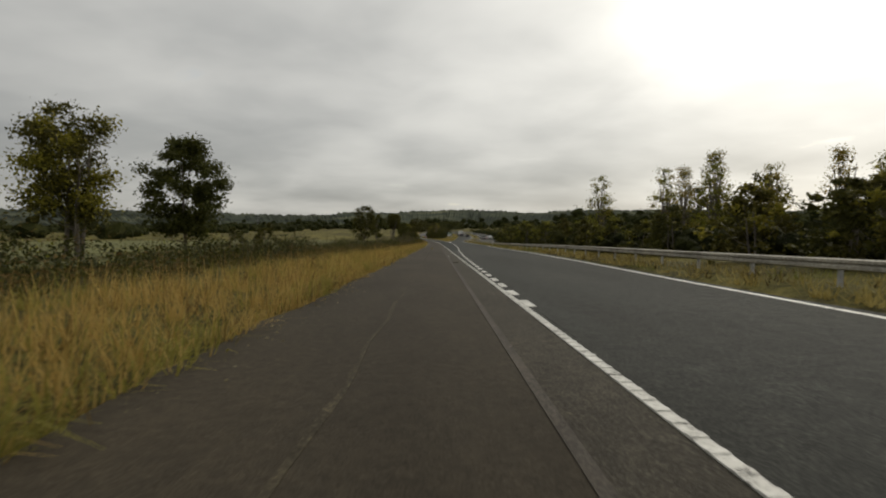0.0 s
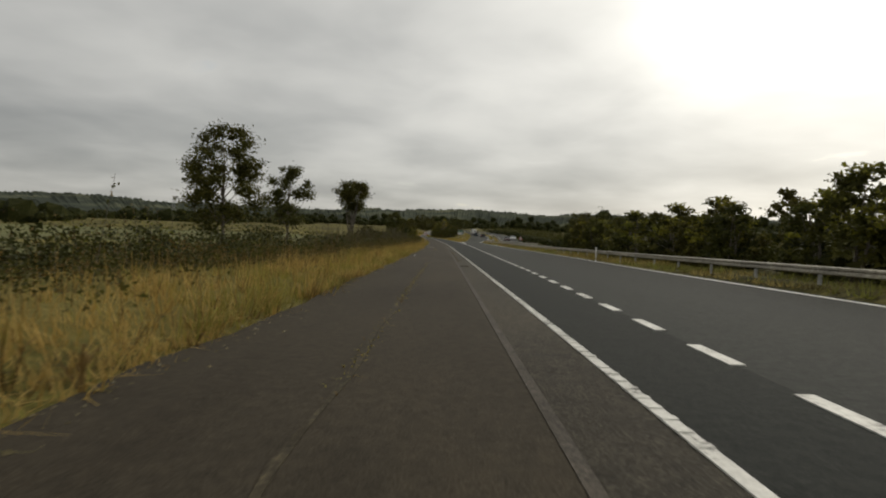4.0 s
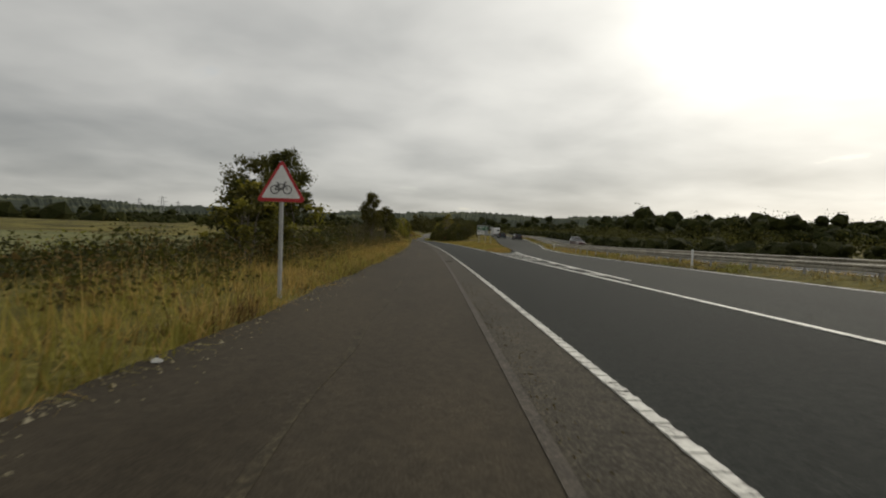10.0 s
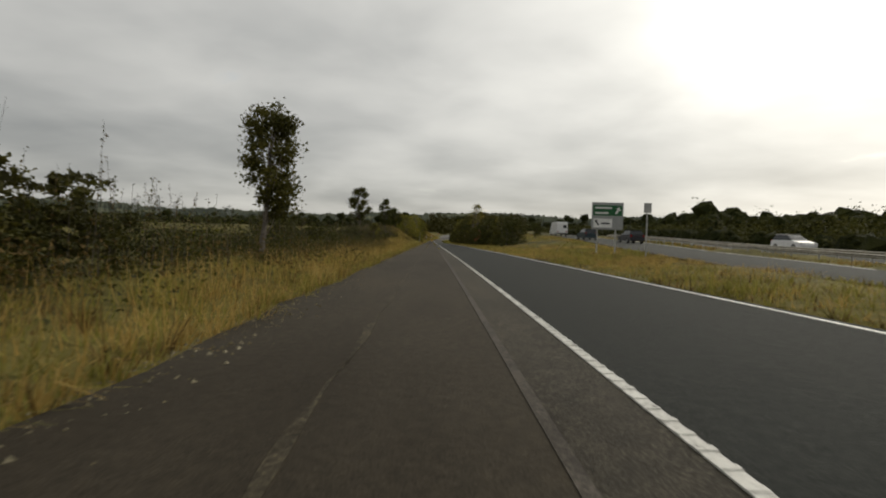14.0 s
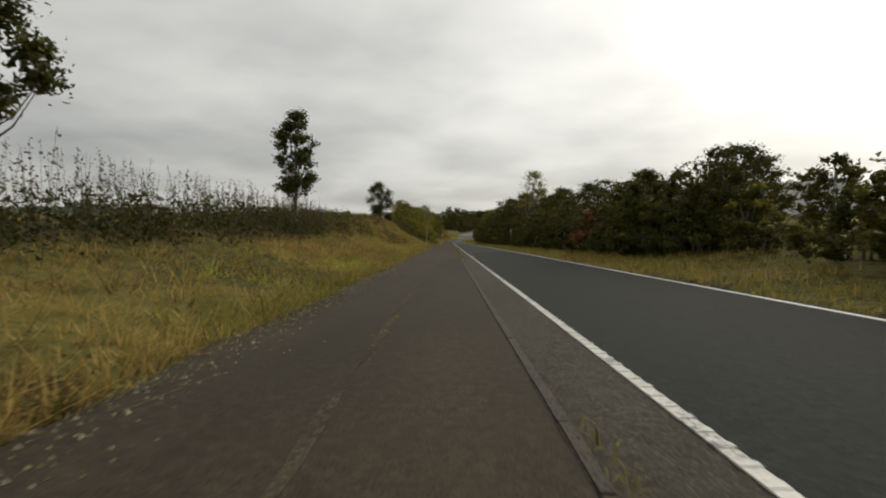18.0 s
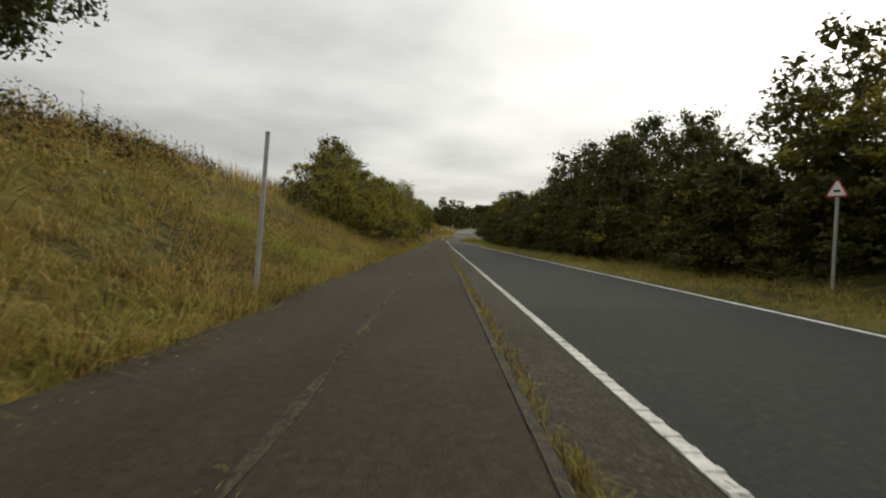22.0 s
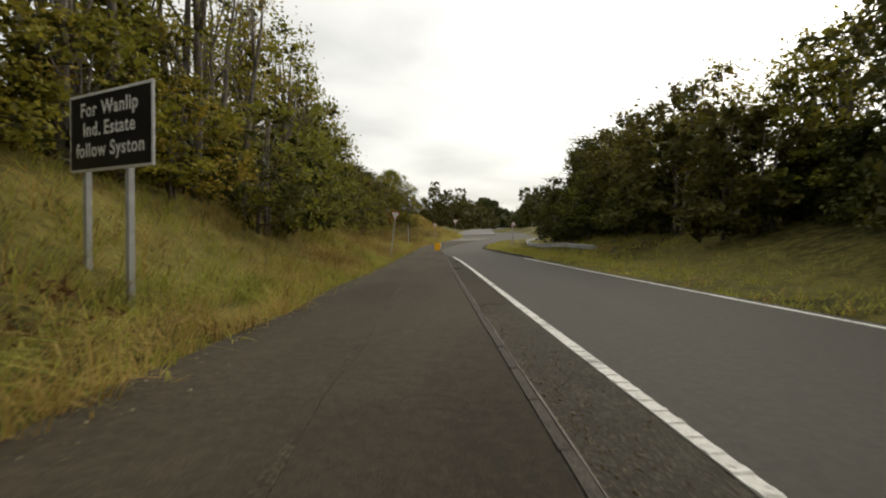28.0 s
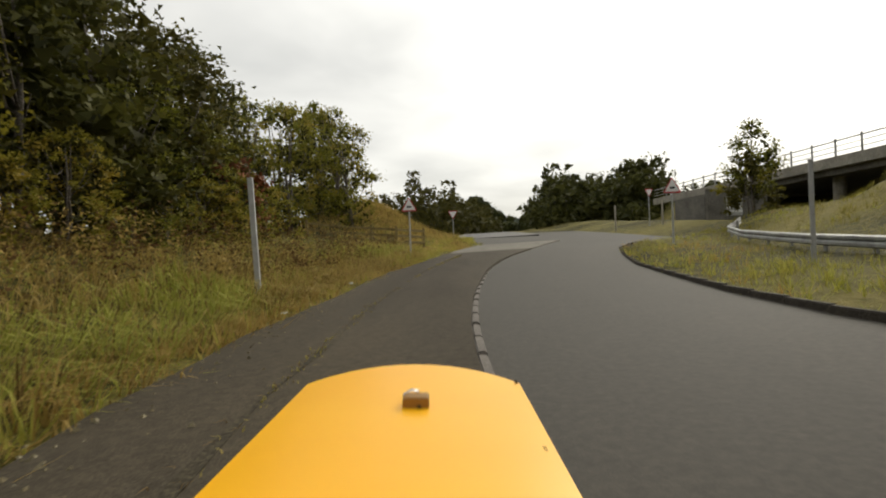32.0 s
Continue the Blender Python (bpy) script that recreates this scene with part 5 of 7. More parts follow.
    x, y = plan(s, u)
    base = np.stack((x, y, level(s) - 0.01), 1)
    blades("seam_weeds", s, u, r.uniform(0.025, 0.09, len(s)) * np.where(u > 0.4, 1.7, 1.0), mats, np.where(r.uniform(size=len(s)) < 0.3, 2, 1), "weeds and tufts of grass growing in the seams", "weeds", 1.0, 0.005, base)


build_grass()


def build_distance():
    """Far woods and hedgerows round the open country."""
    def wood(name, s, u, h, w, leaves, label, solid=True, leaf=0.045):
        n = len(s)
        cl = 7
        cs = rng.normal(0, 0.30, (n, cl, 2)) * w[:, None, None]
        cz = rng.uniform(0.15, 0.85, (n, cl)) * h[:, None] * np.clip(1.2 - 1.2 * np.hypot(cs[..., 0], cs[..., 1]) / w[:, None], 0.35, 1.0)
        pick = rng.integers(0, cl, (n, leaves))
        rows = np.arange(n)[:, None]
        off = np.clip(rng.normal(0, 1, (n, leaves, 3)), -1.1, 1.1) * np.stack((w * 0.17, w * 0.17, h * (0.13 if solid else 0.10)), 1)[:, None, :]
        x, y = plan(s, u)
        z = ground_z(s, u)
        at = np.stack((x[:, None] + cs[rows, pick, 0] + off[..., 0], y[:, None] + cs[rows, pick, 1] + off[..., 1], z[:, None] + np.maximum(cz[rows, pick] + off[..., 2], 0.3)), -1)
        size = float(np.mean(h))
        sprays = leaf_quads(at.reshape(-1, 3), size * (0.06 if solid else leaf), 0.0, None, 1.4)[:, :3]
        # Dark cores or inner sprays: shade within the trees, given by colour.
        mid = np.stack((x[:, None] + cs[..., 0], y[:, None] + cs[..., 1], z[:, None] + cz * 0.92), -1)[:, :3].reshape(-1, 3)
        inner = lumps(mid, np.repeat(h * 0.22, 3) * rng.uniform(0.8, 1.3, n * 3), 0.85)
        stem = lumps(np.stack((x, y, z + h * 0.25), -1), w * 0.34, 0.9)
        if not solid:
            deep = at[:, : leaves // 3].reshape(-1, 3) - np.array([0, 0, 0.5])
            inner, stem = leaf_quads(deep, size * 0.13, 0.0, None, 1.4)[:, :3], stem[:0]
        me = fast_mesh(name, np.concatenate((sprays, inner, stem)), 3, [LD, M["leaf_core_shade"] if solid else M["leaf_hedge_and_shade"]], np.concatenate((np.zeros(len(sprays)), np.ones(len(inner) + len(stem)))))
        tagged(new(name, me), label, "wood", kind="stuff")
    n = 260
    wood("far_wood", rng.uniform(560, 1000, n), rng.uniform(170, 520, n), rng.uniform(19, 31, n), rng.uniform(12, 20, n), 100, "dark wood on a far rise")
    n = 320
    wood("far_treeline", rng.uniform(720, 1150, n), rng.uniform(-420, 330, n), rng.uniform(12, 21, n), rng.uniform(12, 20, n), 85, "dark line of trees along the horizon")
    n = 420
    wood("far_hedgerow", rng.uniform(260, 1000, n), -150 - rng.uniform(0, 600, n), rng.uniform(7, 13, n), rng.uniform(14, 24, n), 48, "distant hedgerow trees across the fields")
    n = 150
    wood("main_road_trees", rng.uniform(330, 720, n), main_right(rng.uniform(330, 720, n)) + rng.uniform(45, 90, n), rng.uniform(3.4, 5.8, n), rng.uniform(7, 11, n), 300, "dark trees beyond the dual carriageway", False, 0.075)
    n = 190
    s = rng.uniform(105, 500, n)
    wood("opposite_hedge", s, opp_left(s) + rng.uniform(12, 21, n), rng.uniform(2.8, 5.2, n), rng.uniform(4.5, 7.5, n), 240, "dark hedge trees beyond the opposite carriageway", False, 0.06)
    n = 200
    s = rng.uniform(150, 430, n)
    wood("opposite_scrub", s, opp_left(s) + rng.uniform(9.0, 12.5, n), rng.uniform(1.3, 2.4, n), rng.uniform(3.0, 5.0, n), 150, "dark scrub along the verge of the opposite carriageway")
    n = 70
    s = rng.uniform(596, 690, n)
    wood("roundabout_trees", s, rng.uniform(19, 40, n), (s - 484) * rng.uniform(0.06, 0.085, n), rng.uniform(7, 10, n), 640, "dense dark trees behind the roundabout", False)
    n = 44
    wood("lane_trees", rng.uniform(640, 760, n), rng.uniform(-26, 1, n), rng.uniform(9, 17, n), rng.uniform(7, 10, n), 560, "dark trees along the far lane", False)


build_distance()


def build_far_hills():
    """Low wooded hills all round the horizon ahead, with pale fields between the woods."""
    r = np.random.default_rng(77)
    ang = np.radians(np.arange(-112, 112, 0.16))
    rad = np.array([820, 980, 1150, 1350, 1550, 1750, 1880, 1960, 2300.0])
    lift = np.array([-16, -6, 9, 27, 42, 55, 63, 66, 40.0])
    a, q = np.meshgrid(ang, rad, indexing="ij")
    roll = 7 * np.sin(a * 5.1 + 0.6) + 4 * np.sin(a * 11.7 + 2.0) + 2.5 * np.sin(a * 27.0)
    z = lift[None, :] + roll * (q - 820) / 1100
    wooded = np.sin(a * 19 + q * 0.004) + np.sin(a * 43.0 + q * 0.011) > -0.5
    z = z + np.where(wooded & (q > 900), r.uniform(1, 9, a.shape), 0.0)
    x, y = q * np.sin(a), 250 + q * np.cos(a)
    n, k = a.shape
    idx = np.arange(n * k).reshape(n, k)
    faces = np.stack((idx[:-1, :-1], idx[:-1, 1:], idx[1:, 1:], idx[1:, :-1]), -1).reshape(-1, 4)

    # Woods and fields, greyed and lightened: distance haze is mixed into these colours.
    def country(nd, p):
        wood_ = nd.noise(p, 0.006, 5.0, 0.6)
        fine = nd.noise(p, 0.05, 4.0, 0.6)
        v = nd.math("ADD", nd.math("MULTIPLY", wood_, 0.75), nd.math("MULTIPLY", fine, 0.25))
        return nd.ramp(v, ((0.30, (0.040, 0.047, 0.040)), (0.50, (0.062, 0.070, 0.056)), (0.58, (0.10, 0.108, 0.075)), (0.68, (0.16, 0.16, 0.10))))
    M["hazy_country"] = material("hazy_country", country, 1.0, spec=0.0)
    structure("far_hills", mesh_from("far_hills", np.stack((x, y, z), -1).reshape(-1, 3).tolist(), faces.tolist(), M["hazy_country"]), "low wooded hills with pale fields along the horizon, distance haze painted in", "hills")


build_far_hills()

# the models were only patterns for the copies
for m_ in models.values():
    for o in (*m_.children_recursive, m_):
        bpy.data.objects.remove(o)

# ---------------------------------------------------------------- signs, posts, barriers
def plain(name, colour, rough=0.5, metal=0.0, wear=0.12):
    """Paint or plastic of one colour with light grime."""
    def paint(n, p):
        k = n.noise(p, 6.0, 5.0, 0.65)
        lo = tuple(c * (1 - 1.6 * wear) for c in colour)
        hi = tuple(min(1.0, c * (1 + wear)) for c in colour)
        return n.ramp(k, ((0.35, lo), (0.6, colour), (0.75, hi)))
    return material(name, paint, rough, metal)


M["sign_white"] = plain("sign_white", (0.70, 0.70, 0.69), 0.4)
M["sign_red"] = plain("sign_red", (0.42, 0.03, 0.035), 0.4)
M["sign_black"] = plain("sign_black", (0.012, 0.012, 0.016), 0.35)
M["sign_green"] = plain("sign_green", (0.015, 0.10, 0.036), 0.4)
M["sign_back"] = plain("sign_back", (0.30, 0.31, 0.31), 0.5, 0.3)
M["post_grey"] = plain("post_grey", (0.36, 0.36, 0.35), 0.6, 0.1)
M["post_wood"] = plain("post_wood", (0.33, 0.30, 0.25), 0.9)
M["fence_wood"] = plain("fence_wood", (0.21, 0.16, 0.066), 0.9, wear=0.3)
M["black_rubber"] = plain("black_rubber", (0.02, 0.02, 0.012), 0.8)
M["glass_dark"] = plain("glass_dark", (0.02, 0.024, 0.028), 0.08)
M["lamp_red"] = plain("lamp_red", (0.30, 0.015, 0.015), 0.2)
M["lamp_clear"] = plain("lamp_clear", (0.75, 0.75, 0.74), 0.15)
M["iron"] = plain("iron", (0.055, 0.045, 0.024), 0.7, 0.4, wear=0.3)
M["litter"] = plain("litter", (0.62, 0.62, 0.60), 0.6)
M["chips"] = material("chips", leafy((0.08, 0.06, 0.035), (0.21, 0.165, 0.105), (0.36, 0.305, 0.23), (0.50, 0.46, 0.40)), 0.9, spec=0.1)
M["beam_concrete"] = material("beam_concrete", speckled((0.17, 0.16, 0.084), (0.24, 0.225, 0.20), (0.31, 0.295, 0.26), 9, 0.35), 0.9, bump=(20, 0.2, 0.006))
M["wall_concrete"] = material("wall_concrete", speckled((0.07, 0.066, 0.058), (0.115, 0.108, 0.095), (0.175, 0.165, 0.145), 9, 0.4), 0.95, bump=(14, 0.5, 0.018))


def prism(points, y0, y1, bevel=0.0):
    """A flat shape in x and z, drawn out along y."""
    bm = bmesh.new()
    a = [bm.verts.new((x, y0, z)) for x, z in points]
    b = [bm.verts.new((x, y1, z)) for x, z in points]
    bm.faces.new(a)
    bm.faces.new(b[::-1])
    for i in range(len(points)):
        j = (i + 1) % len(points)
        bm.faces.new((a[i], b[i], b[j], a[j]))
    if bevel:
        bmesh.ops.bevel(bm, geom=bm.edges[:], offset=bevel, segments=1, affect="EDGES")
    return bm


def triangle(side, corner, down=False):
    """A triangle with rounded corners, standing on its base at z = 0."""
    h = side * math.sqrt(3) / 2
    pts = []
    cs = ((-side / 2 + corner * 1.732, corner), (side / 2 - corner * 1.732, corner), (0, h - 2 * corner))
    for i, (cx, cz) in enumerate(cs):
        for k in range(5):
            w = radians(150 + 120 * i + 120 * k / 4)
            pts.append((cx + corner * math.cos(w), cz + corner * math.sin(w)))
    return [(x, h - z) for x, z in pts][::-1] if down else pts


def rod(bm, p0, p1, r, sides=10):
    verts, faces = [], []
    tube(verts, faces, [p0, p1], [r, r], sides)
    vs = [bm.verts.new(v) for v in verts]
    for f in faces:
        bm.faces.new([vs[i] for i in f])
    return bm


def stand(s, u, turn=0.0, sink=0.0):
    p = place(s, u, float(rise(s, u)) - sink)
    return pose(p.x, p.y, p.z, 0, 0, heading(s) + turn)


def triangle_sign(s, u, side, bottom, label, symbol, turn=0.0, down=False, group="", lean=0.0):
    ob = thing("road_sign", stand(s, u, turn) @ pose(0, 0, 0, 0, lean, 0), label, "road sign", group)
    h = side * 0.866
    part("post", rod(bmesh.new(), (0, 0.03, -0.3), (0, 0.03, bottom + h * (0.75 if not down else 0.9)), 0.038, 12), M["post_grey"], ob, "grey steel post")
    m = Matrix.Translation((0, 0, bottom))
    plate = part("plate", prism(triangle(side, 0.045, down), -0.012, -0.004), M["sign_red"], ob, "red-bordered triangular plate", m)
    lift = h * (0.085 if not down else 0.115)
    inner = triangle(side * 0.79, 0.02, down)
    part("panel", prism([(x, z + lift) for x, z in inner], -0.016, -0.011), M["sign_white"], plate, "white centre")
    part("backing", prism(triangle(side * 0.97, 0.045, down), -0.003, 0.004), M["sign_back"], plate)
    for z in (0.3, 0.6):
        part("clip", box(bmesh.new(), -0.06, 0.06, 0.004, 0.075, h * z - 0.015, h * z + 0.015, 0.004), M["post_grey"], plate)
    if symbol == "cycle":
        bm = bmesh.new()
        r = side * 0.092
        for cx in (-side * 0.125, side * 0.125):
            ring = []
            for k in range(18):
                w = 2 * math.pi * k / 18
                ring.append([bm.verts.new((cx + q * math.cos(w), y, lift + side * 0.17 + q * math.sin(w))) for q in (r * 0.8, r) for y in (-0.021,)])
            for k in range(18):
                a, b = ring[k], ring[(k + 1) % 18]
                bm.faces.new((a[0], a[1], b[1], b[0]))
        z0 = lift + side * 0.17
        bars = (((-0.125, 0), (-0.06, 0.11)), ((-0.06, 0.11), (0.075, 0.11)), ((0.075, 0.11), (0.125, 0)), ((-0.06, 0.11), (0.0, 0.0)), ((0.0, 0.0), (0.075, 0.11)),
                ((-0.125, 0), (0.0, 0.0)), ((-0.06, 0.11), (-0.075, 0.14)), ((-0.10, 0.14), (-0.05, 0.14)), ((0.075, 0.11), (0.07, 0.155)), ((0.07, 0.155), (0.115, 0.15)))
        for (ax, az), (bx, bz) in bars:
            rod(bm, (ax * side, -0.02, z0 + az * side), (bx * side, -0.02, z0 + bz * side), side * 0.008, 5)
        part("symbol", bm, M["sign_black"], plate, "black bicycle symbol")
    elif symbol == "bar":
        z0 = lift + side * 0.2
        part("symbol", box(bmesh.new(), -side * 0.14, side * 0.14, -0.020, -0.0165, z0 - side * 0.05, z0 + side * 0.055, 0.001), M["sign_black"], plate, "plain black symbol")
    return ob


triangle_sign(175.0, -2.75, 0.90, 1.75, "triangular cycle warning sign on a grey post in the verge", "cycle")
triangle_sign(184.8, 17.9, 0.90, 1.2, "triangular warning sign beside the dual carriageway", "bar", turn=0)
triangle_sign(375.2, 8.9, 0.5, 2.05, "small triangular warning sign before dark bushes", "bar", turn=-62)
triangle_sign(492.7, -2.62, 0.64, 2.3, "white and red give way sign on a leaning post", "", turn=-20, down=True, lean=7)
triangle_sign(536.5, -0.74, 0.74, 2.0, "triangular cattle warning sign by a wooden fence", "bar")
triangle_sign(533.4, 9.83, 0.74, 2.12, "triangular cattle warning sign on the grass island", "bar")
triangle_sign(566.0, 1.5, 0.95, 1.75, "small give way sign beyond the roundabout", "", down=True)
triangle_sign(555.5, 17.1, 0.75, 2.0, "faded give way sign beside the bridge wall", "", down=True, turn=15)


def letters(body, size, mat, parent, at, spacing=1.0):
    cu = bpy.data.curves.new("lettering", "FONT")
    cu.body, cu.size, cu.extrude, cu.offset = body, size, 0.0015, size * 0.018
    cu.space_character = spacing
    cu.align_x = "CENTER"
    tmp = bpy.data.objects.new("tmp", cu)
    scene.collection.objects.link(tmp)
    me = bpy.data.meshes.new_from_object(tmp.evaluated_get(bpy.context.evaluated_depsgraph_get()))
    bpy.data.objects.remove(tmp)
    me.materials.clear()
    me.materials.append(mat)
    ob = new("lettering", me)
    ob.parent = parent
    ob.matrix_basis = at
    return ob


def build_board():
    """The black board for the industrial estate."""
    ob = thing("direction_board", stand(468.2, -4.6, -31) @ Matrix.Translation((0, 0, -0.01)), "black direction board with white lettering on two grey posts", "road sign")
    for x in (-0.72, 0.38):
        part("post", box(bmesh.new(), x - 0.045, x + 0.045, 0.0, 0.09, -0.6, 2.85, 0.006), M["post_grey"], ob, "square grey post")
    board = part("board", box(bmesh.new(), -1.06, 1.06, -0.03, -0.005, 1.85, 3.0, 0.01), M["sign_white"], ob, "white-edged board")
    part("panel", box(bmesh.new(), -1.01, 1.01, -0.038, -0.031, 1.895, 2.955, 0.002), M["sign_black"], board, "black panel")
    for body, z in (("For Wanlip", 2.66), ("Ind. Estate", 2.37), ("follow Syston", 2.07)):
        words = [letters(w, 0.285, M["sign_white"], board, pose(0, -0.0405, z, 90, 0, 0), 1.1) for w in body.split()]
        widths = [max(v.co.x for v in w.data.vertices) - min(v.co.x for v in w.data.vertices) for w in words]
        x = -(sum(widths) + 0.11 * (len(words) - 1)) / 2
        for w, wide in zip(words, widths):
            low = min(v.co.x for v in w.data.vertices)
            w.matrix_basis = pose(x - low, -0.0405, z, 90, 0, 0)
            w["label"] = "white lettering"
            x += wide + 0.11
    for x in (-0.72, 0.38):
        part("bracket", box(bmesh.new(), x - 0.07, x + 0.07, -0.004, 0.012, 2.2, 2.26, 0.003), M["sign_back"], board)


build_board()


def build_main_sign():
    ob = thing("direction_sign", stand(266.0, 11.2, -4), "green and white direction sign on two grey posts", "road sign")
    for x in (-0.62, 0.55):
        part("post", rod(bmesh.new(), (x, 0.06, -0.4), (x, 0.06, 3.1), 0.05, 10), M["post_grey"], ob)
    board = part("board", box(bmesh.new(), -1.0, 1.0, -0.03, 0.0, 1.55, 3.3, 0.02), M["sign_back"], ob, "pale grey board")
    part("upper_panel", box(bmesh.new(), -0.92, 0.92, -0.04, -0.031, 2.45, 3.12, 0.003), M["sign_green"], board, "dark green panel")
    part("lower_panel", box(bmesh.new(), -0.9, 0.3, -0.04, -0.031, 1.68, 2.26, 0.003), M["sign_white"], board, "white panel")
    for x0, x1, z in ((-0.8, 0.25, 2.95), (-0.8, 0.05, 2.62), (-0.4, 0.15, 1.95)):
        part("text_bar", box(bmesh.new(), x0, x1, -0.046, -0.0405, z - 0.05, z + 0.05, 0.001), M["sign_white"] if z > 2.4 else M["sign_black"], board)
    part("arrow", prism([(0.45, 2.6), (0.6, 2.58), (0.72, 2.8), (0.82, 2.78), (0.74, 3.02), (0.52, 2.88), (0.62, 2.84)], -0.046, -0.0405), M["sign_white"], board, "white arrow")
    part("arrow", prism([(-0.8, 2.16), (-0.62, 2.16), (-0.66, 2.08), (-0.52, 1.84), (-0.60, 1.80), (-0.72, 2.03), (-0.80, 1.98)], -0.046, -0.0405), M["sign_black"], board, "black arrow")
    ob = thing("marker_post_sign", stand(262.0, 12.2, 0), "small square grey plate on a tall thin post", "road sign")
    part("post", rod(bmesh.new(), (0, 0.03, -0.3), (0, 0.03, 3.0), 0.04, 10), M["post_grey"], ob)
    part("plate", box(bmesh.new(), -0.22, 0.22, -0.03, -0.01, 2.5, 3.05, 0.01), M["sign_back"], ob, "grey plate back")
    part("border", box(bmesh.new(), -0.17, 0.17, -0.036, -0.031, 2.56, 2.99, 0.003), M["post_grey"], ob)


build_main_sign()


def post(s, u, height, mat, label, wide=0.06, lean=0.0):
    ob = thing("post", stand(s, u) @ pose(0, 0, 0, 0, lean, 0), label, "post")
    part("shaft", box(bmesh.new(), -wide, wide, -wide * 0.7, wide * 0.7, -0.4, height - 0.06, 0.008), mat, ob)
    part("cap", box(bmesh.new(), -wide * 1.05, wide * 1.05, -wide * 0.75, wide * 0.75, height - 0.06, height, 0.01), mat, ob)
    return ob


post(372.5, -3.08, 2.85, M["post_grey"], "plain pale grey post leaning on the grass bank", 0.036, 3)
post(523.3, -3.33, 2.5, M["post_grey"], "plain pale grey post in rough grass", 0.055, -2)
post(523.6, 8.6, 2.3, M["post_grey"], "tall thin grey post beside the steel barrier", 0.045)
post(560.0, 15.7, 1.9, M["post_wood"], "short pale wooden post by the roundabout", 0.06)
post(554.8, 17.85, 1.6, M["post_wood"], "short pale wooden post by the roundabout", 0.06)
post(155.0, -5.2, 1.5, M["post_wood"], "thin pale leaning stick in long grass", 0.018, 14)
post(390.0, -5.4, 0.7, M["post_wood"], "short white marker stake on the bank", 0.03, 4)
for s in (104, 190, 236):
    post(s, main_right(s) + 0.9, 0.8, M["sign_white"], "short white marker post on the verge", 0.045)


def barrier(name, line, height, label, every=2.4, lift=None, rail_mat=None, dip=0.0, deep=1.0):
    """A steel beam on posts along points (s, u)."""
    ob = thing(name, pose(0, 0, 0), label, "barrier")
    dense = []
    for (s0, u0), (s1, u1) in zip(line, line[1:]):
        k = max(1, int((s1 - s0) / 3.0))
        dense += [(s0 + (s1 - s0) * i / k, u0 + (u1 - u0) * i / k) for i in range(k)]
    dense.append(line[-1])
    # beam section: two humps
    sec = [(du, dz * deep) for du, dz in ((0.0, -0.155), (-0.07, -0.12), (-0.07, -0.05), (-0.02, 0.0), (-0.07, 0.05), (-0.07, 0.12), (0.0, 0.155), (0.012, 0.15), (-0.05, 0.105), (-0.05, 0.06), (0.0, 0.0), (-0.05, -0.06), (-0.05, -0.105), (0.012, -0.15))]
    verts, faces = [], []
    for s, u in dense:
        z = float(ground_z(s, u)) + height - 0.15 * deep - dip * max(0.0, 1 - (s - line[0][0]) / 5.0)
        for du, dz in sec:
            x, y = plan(s, u + du)
            verts.append((float(x), float(y), z + dz))
    k = len(sec)
    for i in range(len(dense) - 1):
        for j in range(k):
            j2 = (j + 1) % k
            faces.append((i * k + j, i * k + j2, (i + 1) * k + j2, (i + 1) * k + j))
    part("rail", mesh_from("rail", verts, faces, rail_mat or M["steel"]), None, ob, "weathered galvanised beam")
    bm = box(bmesh.new(), -0.03, 0.03, -0.05, 0.05, -0.5, height - 0.02, 0.004)
    first = None
    total = dense[-1][0] - dense[0][0]
    for i in range(int(total / every) + 1):
        s = dense[0][0] + i * every
        u = float(np.interp(s, [d[0] for d in dense], [d[1] for d in dense]))
        p = place(s, u + 0.05, float(rise(s, u)) - dip * max(0.0, 1 - (s - line[0][0]) / 5.0))
        m = pose(p.x, p.y, p.z, 0, 0, heading(s))
        if first is None:
            first = part("post", bm, M["post_grey"], ob, at=m)
        else:
            part("post", first.data, None, ob, at=m)
    return ob


barrier("steel_barrier", [(s, float(main_right(s)) + 1.5) for s in range(-12, 330, 6)], 0.58, "weathered dull steel crash barrier beside the carriageway", 3.2, rail_mat=M["dull_steel"], deep=0.72)
barrier("steel_barrier", [(s, float(opp_left(s)) - 0.9) for s in range(165, 330, 6)], 0.66, "dark steel crash barrier on the central reserve", 3.2, rail_mat=M["dull_steel"], deep=0.8)
barrier("steel_barrier", [(494.2, 10.0), (497, 9.6), (500, 9.3), (505, 9.1), (518, 9.6), (527, 10.8), (533, 12.3), (537, 13.9), (539, 15.6)], 0.57, "galvanised steel crash barrier along the grass island", 2.0, dip=0.32)
structure("far_carriageway", strip("far_carriageway", -400, 536, opp_left, lambda s: opp_left(s) + 7.4, -0.02, M["main_asphalt"], 6, 0.5, main_lift), "grey tarmac of the opposite carriageway", "road")
structure("far_edge_line", strip("far_edge_line", 150, 536, lambda s: opp_left(s) + 0.3, lambda s: opp_left(s) + 0.42, -0.012, M["road_paint"], 6, 0.012, main_lift), "white edge line of the opposite carriageway", "road marking")


